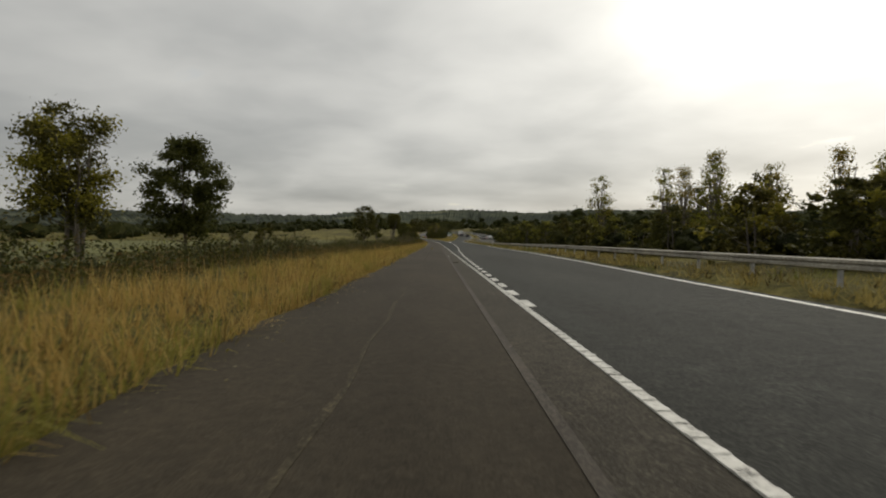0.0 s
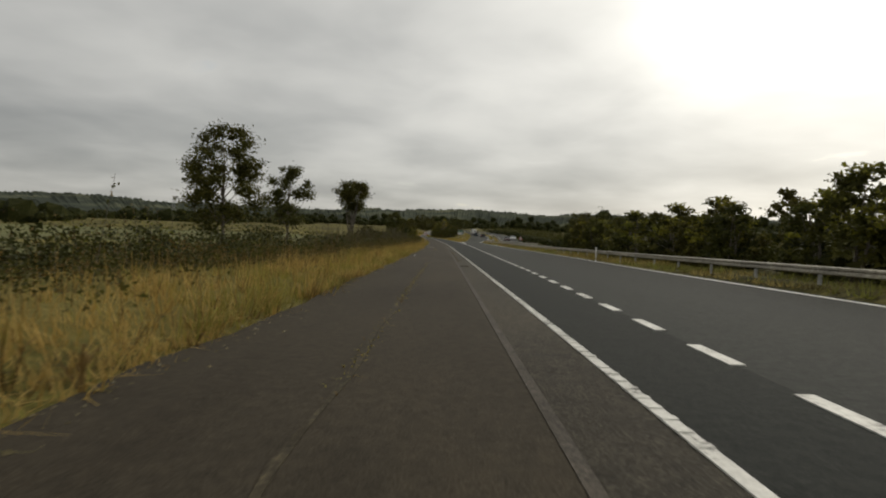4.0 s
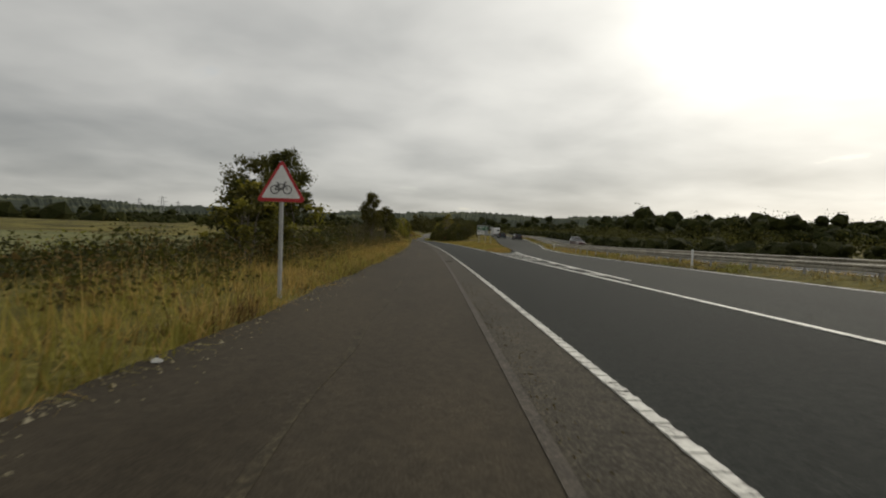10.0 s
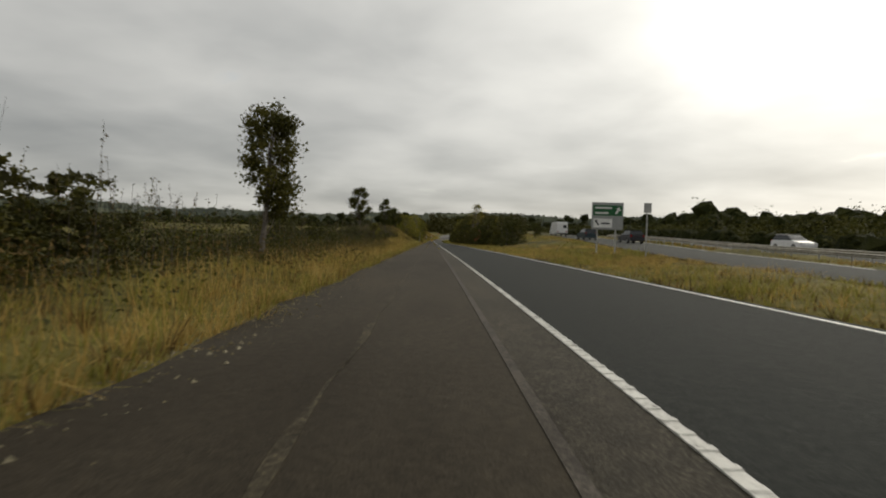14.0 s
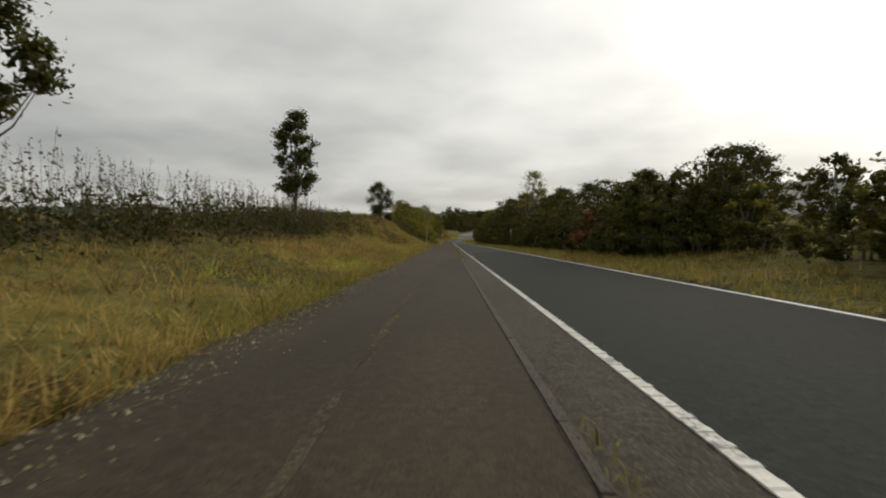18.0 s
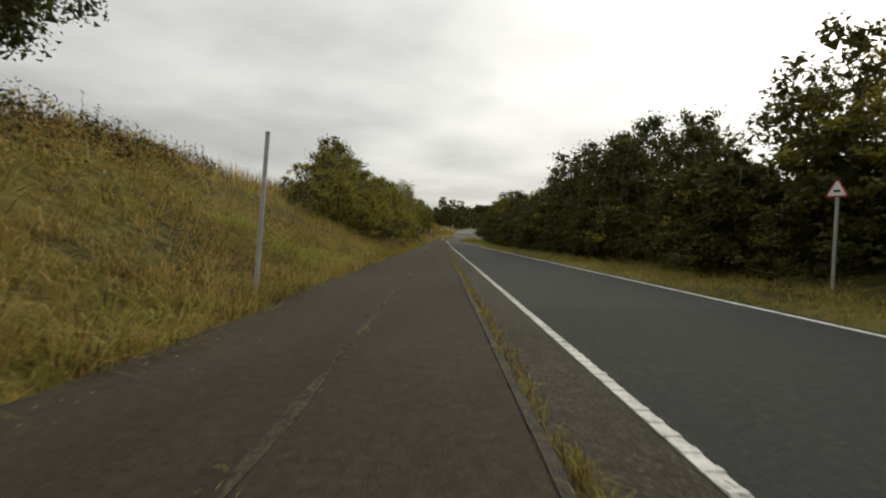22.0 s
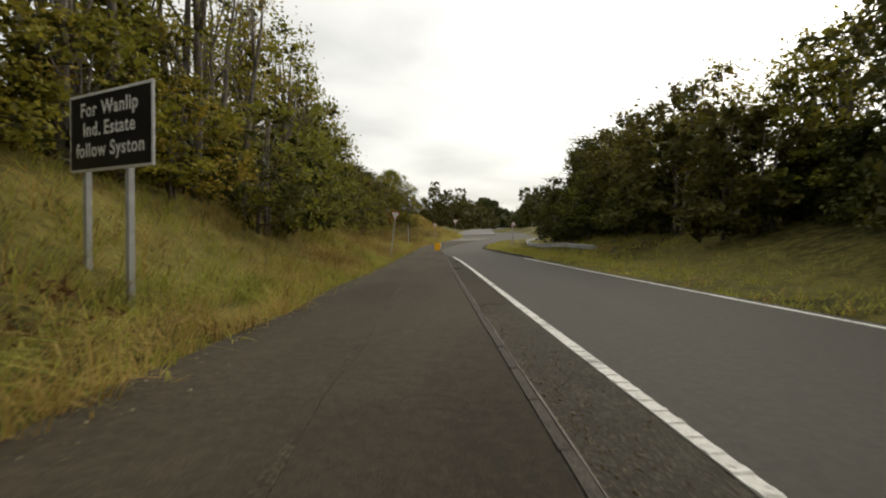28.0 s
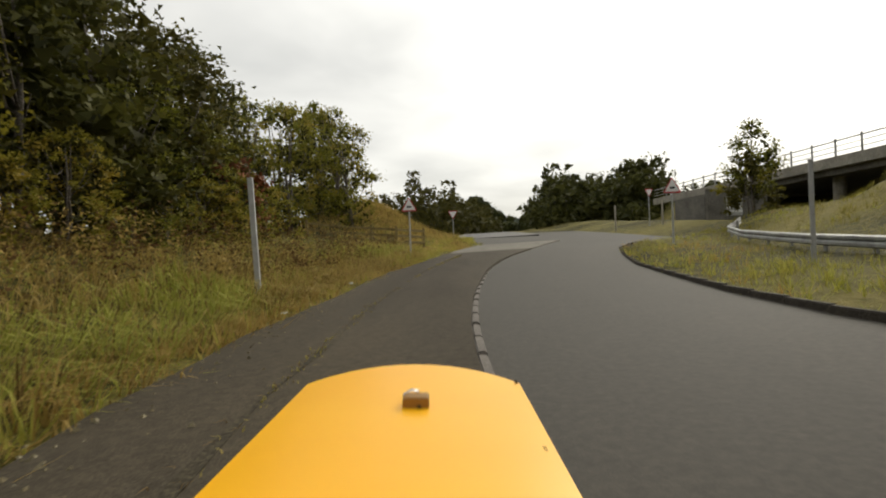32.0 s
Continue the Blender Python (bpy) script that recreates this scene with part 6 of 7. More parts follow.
def build_chevrons():
    """Hatched nose between slip road and main carriageway."""
    ob = thing("hatched_nose", pose(0, 0, 0), "worn white chevron hatching on the tarmac", "road marking", kind="structure")
    def bar(a, b, w):
        (s0, u0), (s1, u1) = a, b
        verts = []
        x0, y0 = plan(s0, u0)
        x1, y1 = plan(s1, u1)
        d = Vector((float(x1 - x0), float(y1 - y0), 0)).normalized()
        n = Vector((-d.y, d.x, 0)) * w / 2
        z0, z1 = float(level(s0)) + camber(u0) - 0.012, float(level(s1)) + camber(u1) - 0.012
        top = [Vector((float(x0), float(y0), z0)) + n, Vector((float(x0), float(y0), z0)) - n, Vector((float(x1), float(y1), z1)) - n, Vector((float(x1), float(y1), z1)) + n]
        low = [v - Vector((0, 0, 0.014)) for v in top]
        me = mesh_from("stripe", top + low, [(0, 1, 2, 3), (7, 6, 5, 4), (0, 4, 5, 1), (1, 5, 6, 2), (2, 6, 7, 3), (3, 7, 4, 0)], M["road_paint"])
        part("stripe", me, None, ob)
    left = lambda s: float(slip_right(s)) - 0.05 + 0.0 * s
    right = lambda s: float(main_left(s)) + 0.15
    for s in np.arange(168.5, 212, 3.0):
        bar((s, left(s)), (s + 3.0, left(s + 3.0)), 0.14)
        if s > 180:
            bar((s, right(s)), (s + 3.0, right(s + 3.0)), 0.14)
    for s in np.concatenate((np.arange(184, 197, 4.2), np.arange(197, 212, 2.6))):
        mid = (left(s) + right(s)) / 2 + 0.2
        bar((s, left(s) + 0.1), (s - 1.6, mid), 0.15)
        bar((s, right(s) - 0.1), (s - 1.6, mid), 0.18)


build_chevrons()


# ---------------------------------------------------------------- path details
def seam_u(s):
    """The seam between the two strips of the path, which bends with it at the end."""
    w = float(ease((s - 490) / 15))
    return (1 - w) * -0.735 + w * (float(path_left(s)) + 1.12)


structure("path_seam", strip("path_seam", -20, 537, lambda s: seam_u(s) - 0.025 + 0.03 * math.sin(s * 1.9) + 0.02 * math.sin(s * 5.1), lambda s: seam_u(s) + 0.025 + 0.03 * math.sin(s * 1.7 + 1), 0.026, M["seam"], 0.5, 0.01), "mossy seam between two strips of tarmac", "seam")


M["cover_concrete"] = material("cover_concrete", speckled((0.075, 0.068, 0.058), (0.125, 0.115, 0.10), (0.19, 0.175, 0.155), 24, 1.6), 0.9, bump=(40, 0.3, 0.008))


def cover(s, u, w, l, label):
    ob = thing("inspection_cover", stand(s, u), label, "cover")
    z = 0.028 - float(rise(s, u))
    part("frame", box(bmesh.new(), -w / 2 - 0.05, w / 2 + 0.05, -l / 2 - 0.05, l / 2 + 0.05, z - 0.15, z - 0.002, 0.005), M["kerb_concrete"], ob)
    for i in range(3):
        y0 = -l / 2 + l * i / 3 + 0.008
        part("slab", box(bmesh.new(), -w / 2, w / 2, y0, y0 + l / 3 - 0.016, z - 0.1, z + 0.012, 0.006), M["cover_concrete"], ob, "weathered grey concrete slab")


cover(137.8, -1.45, 0.85, 1.7, "pale concrete inspection cover set in the tarmac path")
cover(418.2, -1.42, 0.66, 1.5, "pale concrete inspection cover set in the tarmac path")


def gully(s, u):
    ob = thing("drain_grate", stand(s, u), "dark iron road drain grate beside the kerb", "drain", "drain grates")
    z = -float(rise(s, u)) - 0.012 + camber(u)
    bm = bmesh.new()
    for x0, x1, y0, y1 in ((-0.19, -0.16, -0.23, 0.23), (0.16, 0.19, -0.23, 0.23), (-0.16, 0.16, -0.23, -0.2), (-0.16, 0.16, 0.2, 0.23)):
        box(bm, x0, x1, y0, y1, z - 0.06, z, 0.003)
    part("frame", bm, M["iron"], ob, "rusty iron frame")
    for i in range(7):
        y = -0.17 + i * 0.057
        part("bar", box(bmesh.new(), -0.16, 0.16, y - 0.014, y + 0.014, z - 0.05, z - 0.004, 0.003), M["iron"], ob)


for s in (28.5, 90.6, 145.0, 160.5, 193.0, 356.0, 482.4):
    gully(s, 0.98)
gully(488.6, 1.18)


def build_kerb():
    """Kerb stones, one by one along the last stretch; the rest is the long kerb line."""
    ob = thing("kerb", pose(0, 0, 0), "row of weathered concrete kerb stones", "kerb", kind="structure")
    bm = box(bmesh.new(), 0.0, 0.10, 0.0, 0.905, -0.25, 0.0, 0.016)
    first = pale = None
    s, r = 270.0, random.Random(4)
    while s < 530:
        u0, u1 = float(kerb_u(s)), float(kerb_u(s + 0.915))
        p = place(s, u0, (0.038 if s > 500 else 0.027) + r.uniform(-0.006, 0.006) - (0.02 if s > 520 else 0))
        m = pose(p.x, p.y, p.z, 0, 0, heading(s) - math.degrees(math.atan2(u1 - u0, 0.915)))
        if first is None:
            first = part("kerb_stone", bm, M["kerb_dark"], ob, at=m)
        elif s > 509 and pale is None:
            pale = first.data.copy()
            pale.materials[0] = M["kerb_concrete"]
            part("kerb_stone", pale, None, ob, at=m)
        elif s > 509:
            part("kerb_stone", pale, None, ob, at=m)
        else:
            part("kerb_stone", first.data, None, ob, at=m)
        s += 0.915
    # the far kerb of the slip road, round the grass island
    ob = thing("island_kerb", pose(0, 0, 0), "dark kerb stones edging the grass island", "kerb", kind="structure")
    s = 491.0
    while s < 549:
        u0, u1 = float(slip_right(s)), float(slip_right(s + 0.5))
        a = math.atan2(u1 - u0, 0.5)
        p = place(s, u0, 0.19)
        part("kerb_stone", first.data, None, ob, at=pose(p.x, p.y, p.z, 0, 0, heading(s) - math.degrees(a)))
        s += 0.905 * math.cos(a)


build_kerb()


def build_chippings():
    """Loose pale chippings washed to the edge of the path, and larger bits of litter."""
    n = 12500
    s = np.concatenate((rng.uniform(-5, 530, n // 2), rng.normal(0, 8, n // 2) + rng.choice([165, 205, 232, 285, 298, 305, 312, 322, 330, 350, 412, 505], n // 2)))
    u = path_left(s) + np.abs(rng.normal(0, 0.30, n)) - 0.05
    x, y = plan(s, u)
    z = level(s) + 0.022
    r = rng.uniform(0.005, 0.021, n) * rng.choice([1.0, 1.0, 1.0, 1.7], n)
    c = np.stack((x, y, z), 1)
    a = rng.uniform(0, 6.28, n)
    e = [np.stack((np.cos(a + k) * r, np.sin(a + k) * r, np.zeros(n)), 1) for k in (0.0, 2.1, 4.2)]
    top = c + np.stack((np.zeros(n), np.zeros(n), r * 0.9), 1)
    tris = np.stack((c + e[0], c + e[1], top, c + e[1], c + e[2], top, c + e[2], c + e[0], top), 1).reshape(-1, 3)
    me = fast_mesh("chippings", tris, 3, [M["chips"]])
    tagged(new("chippings", me), "loose pale stone chippings on the tarmac", "chippings", kind="stuff")
    r = random.Random(9)
    for s, u, size in ((101.5, -1.85, 0.05), (104.8, -1.95, 0.045), (152.6, -2.35, 0.072), (202.5, -2.3, 0.060), (169.5, -2.2, 0.05), (333.3, 1.66, 0.05), (520.6, -2.1, 0.055), (525.5, -1.75, 0.06), (40.6, 0.86, 0.042), (119, 1.75, 0.028), (139.5, 1.75, 0.034)):
        bm = bmesh.new()
        bmesh.ops.create_icosphere(bm, subdivisions=2, radius=size)
        for v in bm.verts:
            v.co = Vector((v.co.x * 1.2 * r.uniform(0.45, 1.25), v.co.y * r.uniform(0.45, 1.25), max(v.co.z, -size * 0.2) * 0.5 * r.uniform(0.2, 1.7)))
        p = place(s, u, (float(rise(s, u)) if u < -2.2 else 0.03 + camber(u) - (0.05 if u > 0.7 else 0)) + size * 0.08)
        me = bpy.data.meshes.new("litter")
        bm.to_mesh(me)
        bm.free()
        me.materials.append(M["litter"])
        ob = new("litter", me)
        ob.matrix_basis = pose(p.x, p.y, p.z, 0, 0, r.uniform(0, 360))
        tagged(ob, "crumpled scrap of white litter on the ground", "litter", "scraps of litter")


build_chippings()


# ---------------------------------------------------------------- bridge, fence
def build_bridge():
    s0, s1, u0, u1 = 536.0, 566.0, 26.6, 46.0
    zd = float(level(512)) + 5.9
    ob = thing("road_bridge", pose(0, 0, 0), "concrete road bridge with steel railings", "bridge")
    a = place(s0, u0, 0)
    ang = heading(545)
    f = pose(a.x, a.y, 0, 0, 0, ang)
    ln = s1 - s0
    part("deck", box(bmesh.new(), 0.5, u1 - u0, -2, ln + 2, zd - 0.95, zd - 0.1, 0.03), M["wall_concrete"], ob, "dark underside of the deck", f)
    part("edge_beam", box(bmesh.new(), 0.0, 0.5, -26, ln + 13, zd - 0.55, zd + 0.18, 0.04), M["beam_concrete"], ob, "pale concrete edge beam", f)
    rail = part("railing", rod(bmesh.new(), (0.2, -26, zd + 1.2), (0.2, ln + 13, zd + 1.2), 0.045, 8), M["steel"], ob, "steel hand rail", f)
    for z in (0.5, 0.85):
        part("rail_bar", rod(bmesh.new(), (0.2, -26, zd + z), (0.2, ln + 13, zd + z), 0.028, 6), M["steel"], rail)
    bm = box(bmesh.new(), -0.05, 0.05, -0.05, 0.05, 0.0, 1.25, 0.008)
    first = None
    for i in range(29):
        m = Matrix.Translation((0.2, -25 + i * 2.3, zd + 0.1))
        if first is None:
            first = part("rail_post", bm, M["steel"], rail, at=m)
        else:
            part("rail_post", first.data, None, rail, at=m)
    zg = float(level(550)) - 0.4
    for y in (4.0, 14.0):
        for x in (2.0, 8.0, 14.0):
            part("column", rod(bmesh.new(), (x, y, zg), (x, y, zd - 0.94), 0.42, 16), M["beam_concrete"], ob, "round concrete column", f, smooth=False)
    part("abutment", box(bmesh.new(), -0.6, u1 - u0, ln - 1.5, ln + 4, zg, zd - 0.9, 0.03), M["wall_concrete"], ob, "grey concrete abutment", f)
    part("wing_wall", prism([(-0.3, zg), (0.0, zg), (0.0, zd - 0.6), (-0.3, zd - 0.6)], ln - 2, ln + 6), M["wall_concrete"], ob, "sloping wing wall", f)
    # low retaining wall and doors under the tree
    w = thing("retaining_wall", stand(553, 21.6, 0), "grey stone retaining wall beside the roundabout", "wall")
    part("wall", box(bmesh.new(), -1.0, 3.4, 0.0, 0.5, -0.3, 2.0, 0.03), M["wall_concrete"], w)
    part("coping", box(bmesh.new(), -1.1, 3.5, -0.06, 0.56, 2.0, 2.15, 0.02), M["beam_concrete"], w, "pale coping")
    gate = part("gate", box(bmesh.new(), 0.3, 1.5, -0.06, -0.01, 0.0, 1.5, 0.01), M["post_grey"], w, "grey slatted gate")
    for z in (0.25, 0.55, 0.85, 1.15):
        part("slat", box(bmesh.new(), 0.32, 1.48, -0.085, -0.061, z, z + 0.14, 0.004), M["sign_white"], gate)


build_bridge()


def build_fence():
    ob = thing("wooden_fence", pose(0, 0, 0), "low weathered post and rail fence in long grass", "fence")
    pts = [(541.5, -6.6), (541.8, -4.9), (542.2, -3.2), (541.3, -1.75), (543.2, -0.35)]
    for s, u in pts:
        p = place(s, u, float(rise(s, u)))
        part("post", box(bmesh.new(), -0.06, 0.06, -0.06, 0.06, -0.4, 1.15, 0.012), M["fence_wood"], ob, at=pose(p.x, p.y, p.z, 0, 0, heading(s)))
    for (sa, ua), (sb, ub) in zip(pts, pts[1:]):
        for z in (0.3, 0.62, 0.95):
            a = place(sa, ua, float(rise(sa, ua)) + z)
            b = place(sb, ub, float(rise(sb, ub)) + z)
            d = b - a
            m = Matrix.Translation(a) @ d.to_track_quat("X", "Z").to_matrix().to_4x4()
            part("rail", box(bmesh.new(), 0, d.length, -0.11, -0.07, -0.06, 0.06, 0.01), M["fence_wood"], ob, at=m)


build_fence()


# ---------------------------------------------------------------- vehicles
def car(s, u, turn, profile, cabin, width, paint, label, category, lift=0.0, wheels=(0.8, 3.4), radius=0.31):
    """A car from its side outline (y, z); cabin is the outline of the glass house."""
    p = place(s, u, float(main_lift(s)) + camber(u) - 0.02 + lift)
    ob = thing(category.replace(" ", "_"), pose(p.x, p.y, p.z, 0, 0, heading(s) + turn), label, category)
    def loft(points, w0, w1, zlow, zhigh):
        bm = bmesh.new()
        rows = []
        for side in (-1, 1):
            row = []
            for y, z in points:
                k = min(max((z - zlow) / max(zhigh - zlow, 0.01), 0), 1)
                row.append(bm.verts.new((side * (w0 + (w1 - w0) * k) / 2, y, z)))
            rows.append(row)
        n = len(points)
        bm.faces.new(rows[0])
        bm.faces.new(rows[1][::-1])
        for i in range(n):
            j = (i + 1) % n
            bm.faces.new((rows[0][i], rows[0][j], rows[1][j], rows[1][i]))
        bmesh.ops.bevel(bm, geom=bm.edges[:], offset=0.05, segments=2, affect="EDGES")
        return bm
    zs = [z for y, z in profile]
    part("body", loft(profile, width, width * 0.94, min(zs), max(zs)), paint, ob, smooth=False)
    if cabin:
        zc = [z for y, z in cabin]
        glass = part("glass_house", loft(cabin, width * 0.93, width * 0.74, min(zc), max(zc)), M["glass_dark"], ob, "dark glass")
        ys = sorted(y for y, z in cabin if z > max(zc) - 0.1)
        part("roof", box(bmesh.new(), -width * 0.375, width * 0.375, ys[0] + 0.02, ys[-1] - 0.02, max(zc) - 0.03, max(zc) + 0.025, 0.02), paint, glass)
    ln = max(y for y, z in profile)
    for y in wheels:
        for x in (-width / 2 + 0.08, width / 2 - 0.08):
            tyre = part("wheel", rod(bmesh.new(), (x - 0.1, y, radius), (x + 0.1, y, radius), radius, 18), M["black_rubber"], ob)
            part("rim", rod(bmesh.new(), (x - 0.105, y, radius), (x + 0.105, y, radius), radius * 0.62, 14), M["steel"], tyre)
    for x in (-width * 0.40, width * 0.40):
        part("tail_lamp", box(bmesh.new(), x - 0.09, x + 0.09, -0.015, 0.06, 0.75, 0.98, 0.01), M["lamp_red"], ob)
        part("headlamp", box(bmesh.new(), x - 0.13, x + 0.13, ln - 0.12, ln + 0.01, 0.58, 0.74, 0.02), M["lamp_clear"], ob)
    return ob


HATCH = [(0.0, 0.3), (0.0, 0.92), (0.3, 0.98), (3.0, 0.95), (4.0, 0.78), (4.15, 0.55), (4.12, 0.28)]
HATCH_CABIN = [(0.1, 0.96), (0.42, 1.42), (0.9, 1.48), (2.1, 1.46), (3.05, 0.95)]
VAN = [(0.0, 0.42), (0.0, 2.45), (0.15, 2.62), (4.3, 2.62), (4.75, 2.4), (5.25, 1.45), (5.85, 1.12), (5.95, 0.4)]
paint_white = plain("paint_white", (0.72, 0.72, 0.71), 0.3)
paint_dark = plain("paint_dark", (0.03, 0.03, 0.035), 0.3)
paint_maroon = plain("paint_maroon", (0.05, 0.018, 0.018), 0.3)
paint_blue = plain("paint_blue", (0.03, 0.05, 0.060), 0.3)
van = car(330, float(main_left(330)) + 2.0, 0, VAN, None, 2.0, paint_white, "tall white panel van on the dual carriageway", "van", wheels=(1.0, 4.6), radius=0.35)
part("rear_window", box(bmesh.new(), 0.15, 0.75, -0.02, 0.02, 1.5, 2.05, 0.01), M["glass_dark"], van, "dark rear window")
part("windscreen", prism([(-0.85, 1.55), (0.85, 1.55), (0.8, 2.25), (-0.8, 2.25)], 5.16, 5.2), M["glass_dark"], van, "dark windscreen")
part("rear_bumper", box(bmesh.new(), -0.95, 0.95, -0.06, 0.05, 0.42, 0.62, 0.02), M["black_rubber"], van)
car(292, float(main_left(292)) + 5.2, 0, HATCH, HATCH_CABIN, 1.75, paint_dark, "dark hatchback on the dual carriageway", "car")
car(262, float(opp_left(262)) + 1.8, 180, HATCH, HATCH_CABIN, 1.78, paint_maroon, "dark maroon car on the opposite carriageway", "car")
car(283, float(opp_left(283)) + 5.2, 180, HATCH, HATCH_CABIN, 1.75, paint_white, "white car on the opposite carriageway", "car")
car(304, float(main_left(304)) + 2.0, 0, HATCH, HATCH_CABIN, 1.75, paint_blue, "dark blue car on the dual carriageway", "car")


# ---------------------------------------------------------------- the cycle's orange nose, standing at the end of the ride
def build_nose():
    t, s, u, yaw, pitch, roll = RIDE[-1]
    e = place(s, u, 0.0)
    base = pose(e.x, e.y, e.z + 0.02, 0, roll * 0.9, yaw)
    ob = thing("velomobile_nose", base, "glossy orange nose of a streamlined recumbent cycle on the path", "velomobile")
    orange = material("orange_gloss", lambda n, p: n.ramp(n.noise(p, 3.0, 3.0), ((0.3, (0.93, 0.445, 0.008)), (0.7, (0.96, 0.475, 0.010)))), 0.38, spec=0.3)
    deck = EYE - 0.38
    cx, half = -0.121, 0.287
    verts, faces = [], []
    ys = np.linspace(0.46, 1.5, 12)
    cross = []
    for i in range(13):
        w = -1 + 2 * i / 12
        cross.append((w, -0.03 * abs(w) ** 2.2))
    ring = []
    for i, y in enumerate(ys):
        row = []
        for w, dz in cross:
            bulge = 0.0 if i < len(ys) - 1 else 0.105 * (1 - w * w)
            row.append(len(verts))
            k = 0.975 + 0.035 * (y - 0.46)
            verts.append((cx + half * k * w, y + bulge * (1 if i == len(ys) - 1 else 0), deck + 0.03 + dz - 0.012 * (i / 11)))
        ring.append(row)
    for a, b in zip(ring, ring[1:]):
        for k in range(12):
            faces.append((a[k], a[k + 1], b[k + 1], b[k]))
    # flanks and front roll under the deck
    loop = [r[0] for r in ring] + ring[-1][1:] + [r[-1] for r in ring[::-1][1:]]
    prev = loop
    for out, z in ((0.004, deck - 0.02), (0.012, deck - 0.16), (0.0, deck - 0.34), (-0.05, 0.16), (-0.09, 0.03)):
        cur = []
        for i in loop:
            x, y, _ = verts[i]
            dx = (1 if x > cx else -1) * out * min(1.0, abs(x - cx) / half * 1.2)
            dy = out if y > 1.45 else 0.0
            cur.append(len(verts))
            verts.append((x + dx, y + dy, z))
        for k in range(len(loop) - 1):
            faces.append((prev[k], prev[k + 1], cur[k + 1], cur[k]))
        prev = cur
    back = [r for r in ring[0]]
    faces.append(tuple(back + [prev[-1], prev[0]]))
    faces.append(tuple(prev))
    me = mesh_from("shell", verts, faces, orange, smooth=True)
    me.set_sharp_from_angle(angle=radians(35))
    part("shell", me, None, ob, "glossy orange shell")
    zt = deck + 0.012
    lock = part("latch_box", box(bmesh.new(), cx - 0.004, cx + 0.051, 1.15, 1.195, zt, zt + 0.032, 0.003), M["latch"], ob, "small brown latch box")
    bm = bmesh.new()
    vs, fs = [], []
    tube(vs, fs, [(cx - 0.004, 1.165, zt + 0.012), (cx - 0.002, 1.175, zt + 0.034), (cx + 0.012, 1.185, zt + 0.040), (cx + 0.03, 1.185, zt + 0.036)], [0.003] * 4, 6)
    part("hook", mesh_from("hook", vs, fs, M["chrome"], smooth=True), None, lock, "bright chrome hook")
    part("rivet", rod(bmesh.new(), (cx + 0.03, 1.151, zt + 0.012), (cx + 0.03, 1.146, zt + 0.012), 0.005, 8), M["iron"], lock)
    for y, w in ((0.98, 0.92), (1.48, 0.97)):
        part("rivet", rod(bmesh.new(), (cx + half * w, y, zt - 0.02), (cx + half * w, y, zt - 0.012), 0.004, 8), M["iron"], ob)


M["latch"] = plain("latch", (0.30, 0.16, 0.042), 0.45, 0.3)
M["chrome"] = plain("chrome", (0.8, 0.8, 0.8), 0.12, 1.0)
build_nose()


# ---------------------------------------------------------------- last details
def build_gravel():
    """Loose brown gravel on the hard strip before the end of the slip road."""
    n = 5200
    s = np.concatenate((rng.uniform(436, 470, 3600), rng.uniform(150, 180, 800), rng.uniform(95, 125, 800)))
    u = 0.78 + np.abs(rng.normal(0, 0.22, n))
    u = np.minimum(u, 1.36)
    x, y = plan(s, u)
    z = level(s) - 0.03 + np.clip((u - 0.7) * 0.025, 0, 0.2)
    r = rng.uniform(0.004, 0.014, n)
    c = np.stack((x, y, z), 1)
    a = rng.uniform(0, 6.28, n)
    e = [np.stack((np.cos(a + k) * r, np.sin(a + k) * r, np.zeros(n)), 1) for k in (0.0, 2.1, 4.2)]
    top = c + np.stack((np.zeros(n), np.zeros(n), r * 0.9), 1)
    tris = np.stack((c + e[0], c + e[1], top, c + e[1], c + e[2], top, c + e[2], c + e[0], top), 1).reshape(-1, 3)
    me = fast_mesh("strip_gravel", tris, 3, [M["dead_leaf"], M["chips"]], np.repeat((rng.uniform(size=n) < 0.25).astype(int), 3))
    tagged(new("strip_gravel", me), "loose brown gravel on the hard strip", "gravel", kind="stuff")


build_gravel()


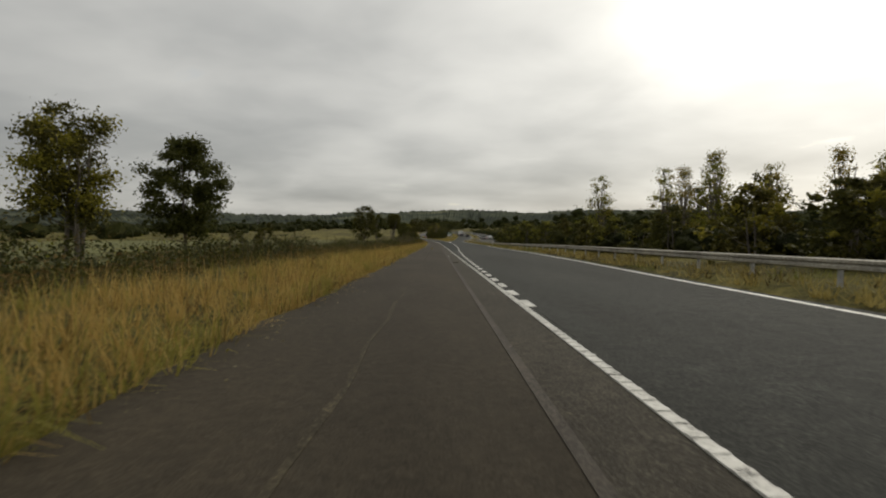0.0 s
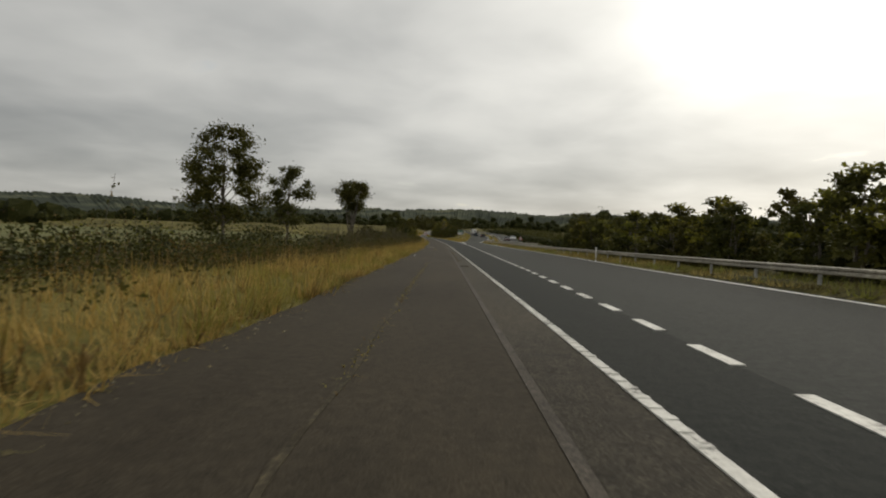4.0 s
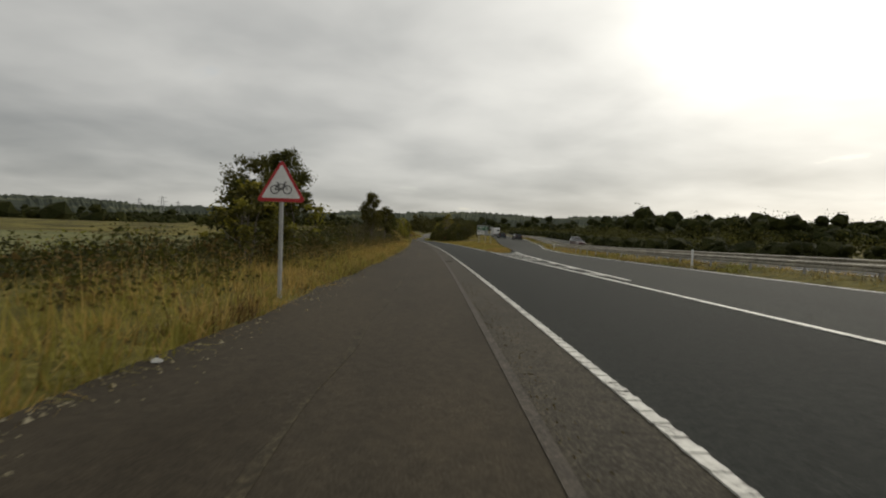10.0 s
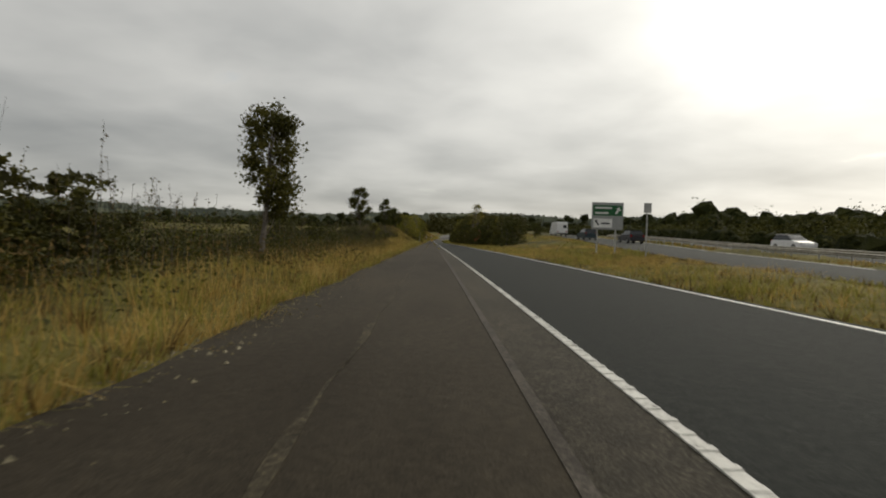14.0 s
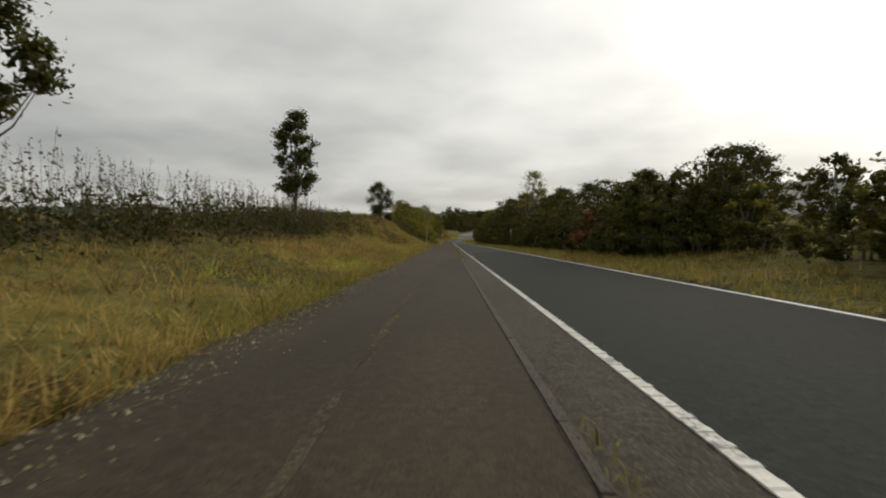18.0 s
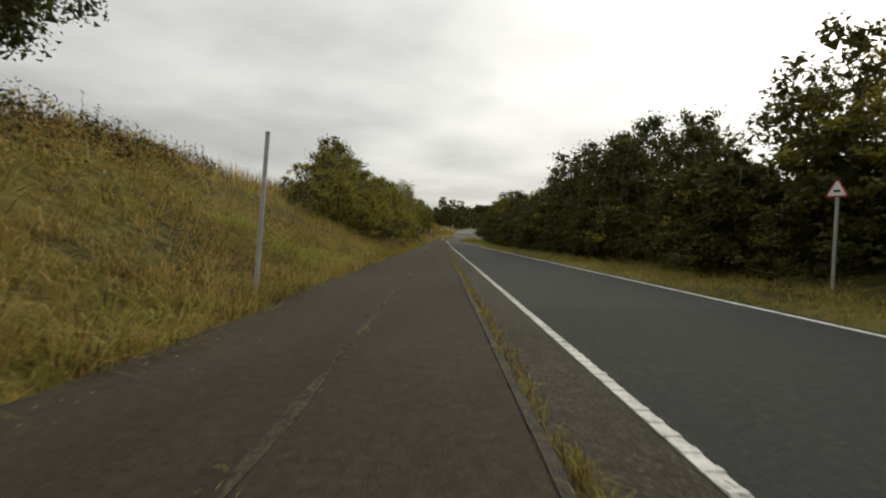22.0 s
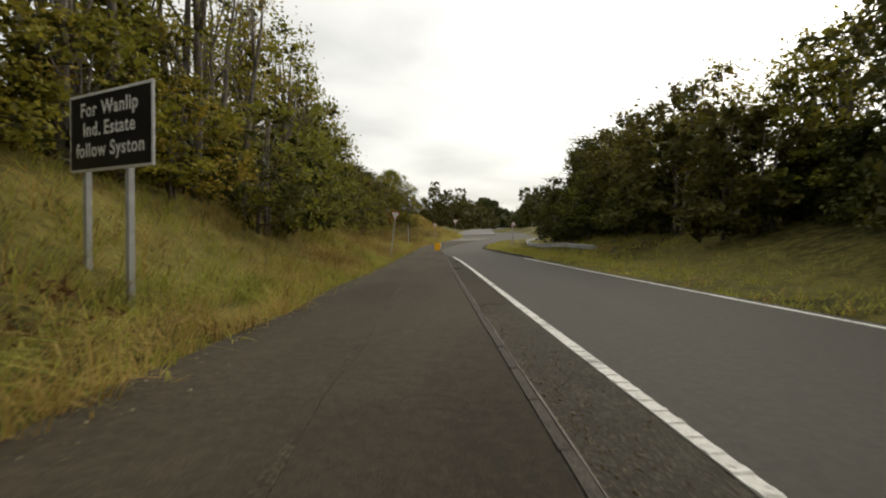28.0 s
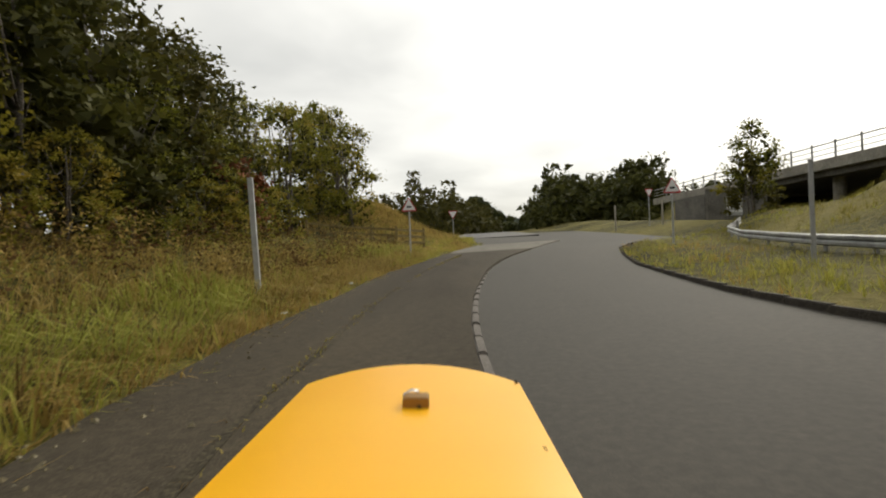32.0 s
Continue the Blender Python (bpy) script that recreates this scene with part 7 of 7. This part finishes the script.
def build_joints():
    """Dark transverse joints and cracks in the hard strip."""
    r = random.Random(31)
    for s in (46.0, 71.5, 112.0, 173.5, 196.0, 229.0, 267.5, 311.0, 348.0, 389.0, 427.0):
        skew = r.uniform(-0.12, 0.12)
        verts, faces = [], []
        us = [kerb_u(s) + 0.09 + 0.115 * i for i in range(6)]
        for i, u in enumerate(us):
            q = s + skew * i / 5 + r.uniform(-0.02, 0.02)
            for d in (-0.012, 0.012):
                verts.append(tuple(place(q + d * r.uniform(0.5, 1.4), float(u), -0.026 + camber(float(u)))))
        for i in range(5):
            faces.append((2 * i, 2 * i + 2, 2 * i + 3, 2 * i + 1))
        structure("strip_joint", mesh_from("strip_joint", verts, faces, M["joint"]), "dark crack across the hard strip", "joint")


M["joint"] = material("joint", speckled((0.006, 0.006, 0.005), (0.012, 0.011, 0.010), (0.022, 0.02, 0.018), 50, 2.0), 0.9)
build_joints()


def pylon(s, u, height):
    """A far lattice pylon with three pairs of arms."""
    p = place(s, u, float(rise(s, u)))
    ob = thing("pylon", pose(p.x, p.y, p.z - 0.5, 0, 0, 20), "thin grey lattice pylon on the horizon", "pylon", "pylons on the horizon")
    foot, tip = height * 0.1, 0.5
    for sx, sy in ((-1, -1), (1, -1), (1, 1), (-1, 1)):
        part("leg", rod(bmesh.new(), (sx * foot, sy * foot, 0), (sx * tip, sy * tip, height), 0.22, 5), M["sign_back"], ob)
    for z, w in ((0.62, 0.17), (0.78, 0.20), (0.93, 0.14)):
        part("arm", rod(bmesh.new(), (-w * height, 0, z * height), (w * height, 0, z * height), 0.22, 5), M["sign_back"], ob)
    for i in range(4):
        z0, z1 = height * 0.16 * i, height * 0.16 * (i + 1)
        w0, w1 = foot + (tip - foot) * 0.16 * i, foot + (tip - foot) * 0.16 * (i + 1)
        for sy in (-1, 1):
            part("brace", rod(bmesh.new(), (-w0, sy * w0, z0), (w1, sy * w1, z1), 0.12, 4), M["sign_back"], ob)
            part("brace", rod(bmesh.new(), (w0, sy * w0, z0), (-w1, sy * w1, z1), 0.12, 4), M["sign_back"], ob)


for s, u, h in ((800, -370, 33), (812, -412, 30), (790, -341, 26), (830, -298, 24)):
    pylon(s, u, h)
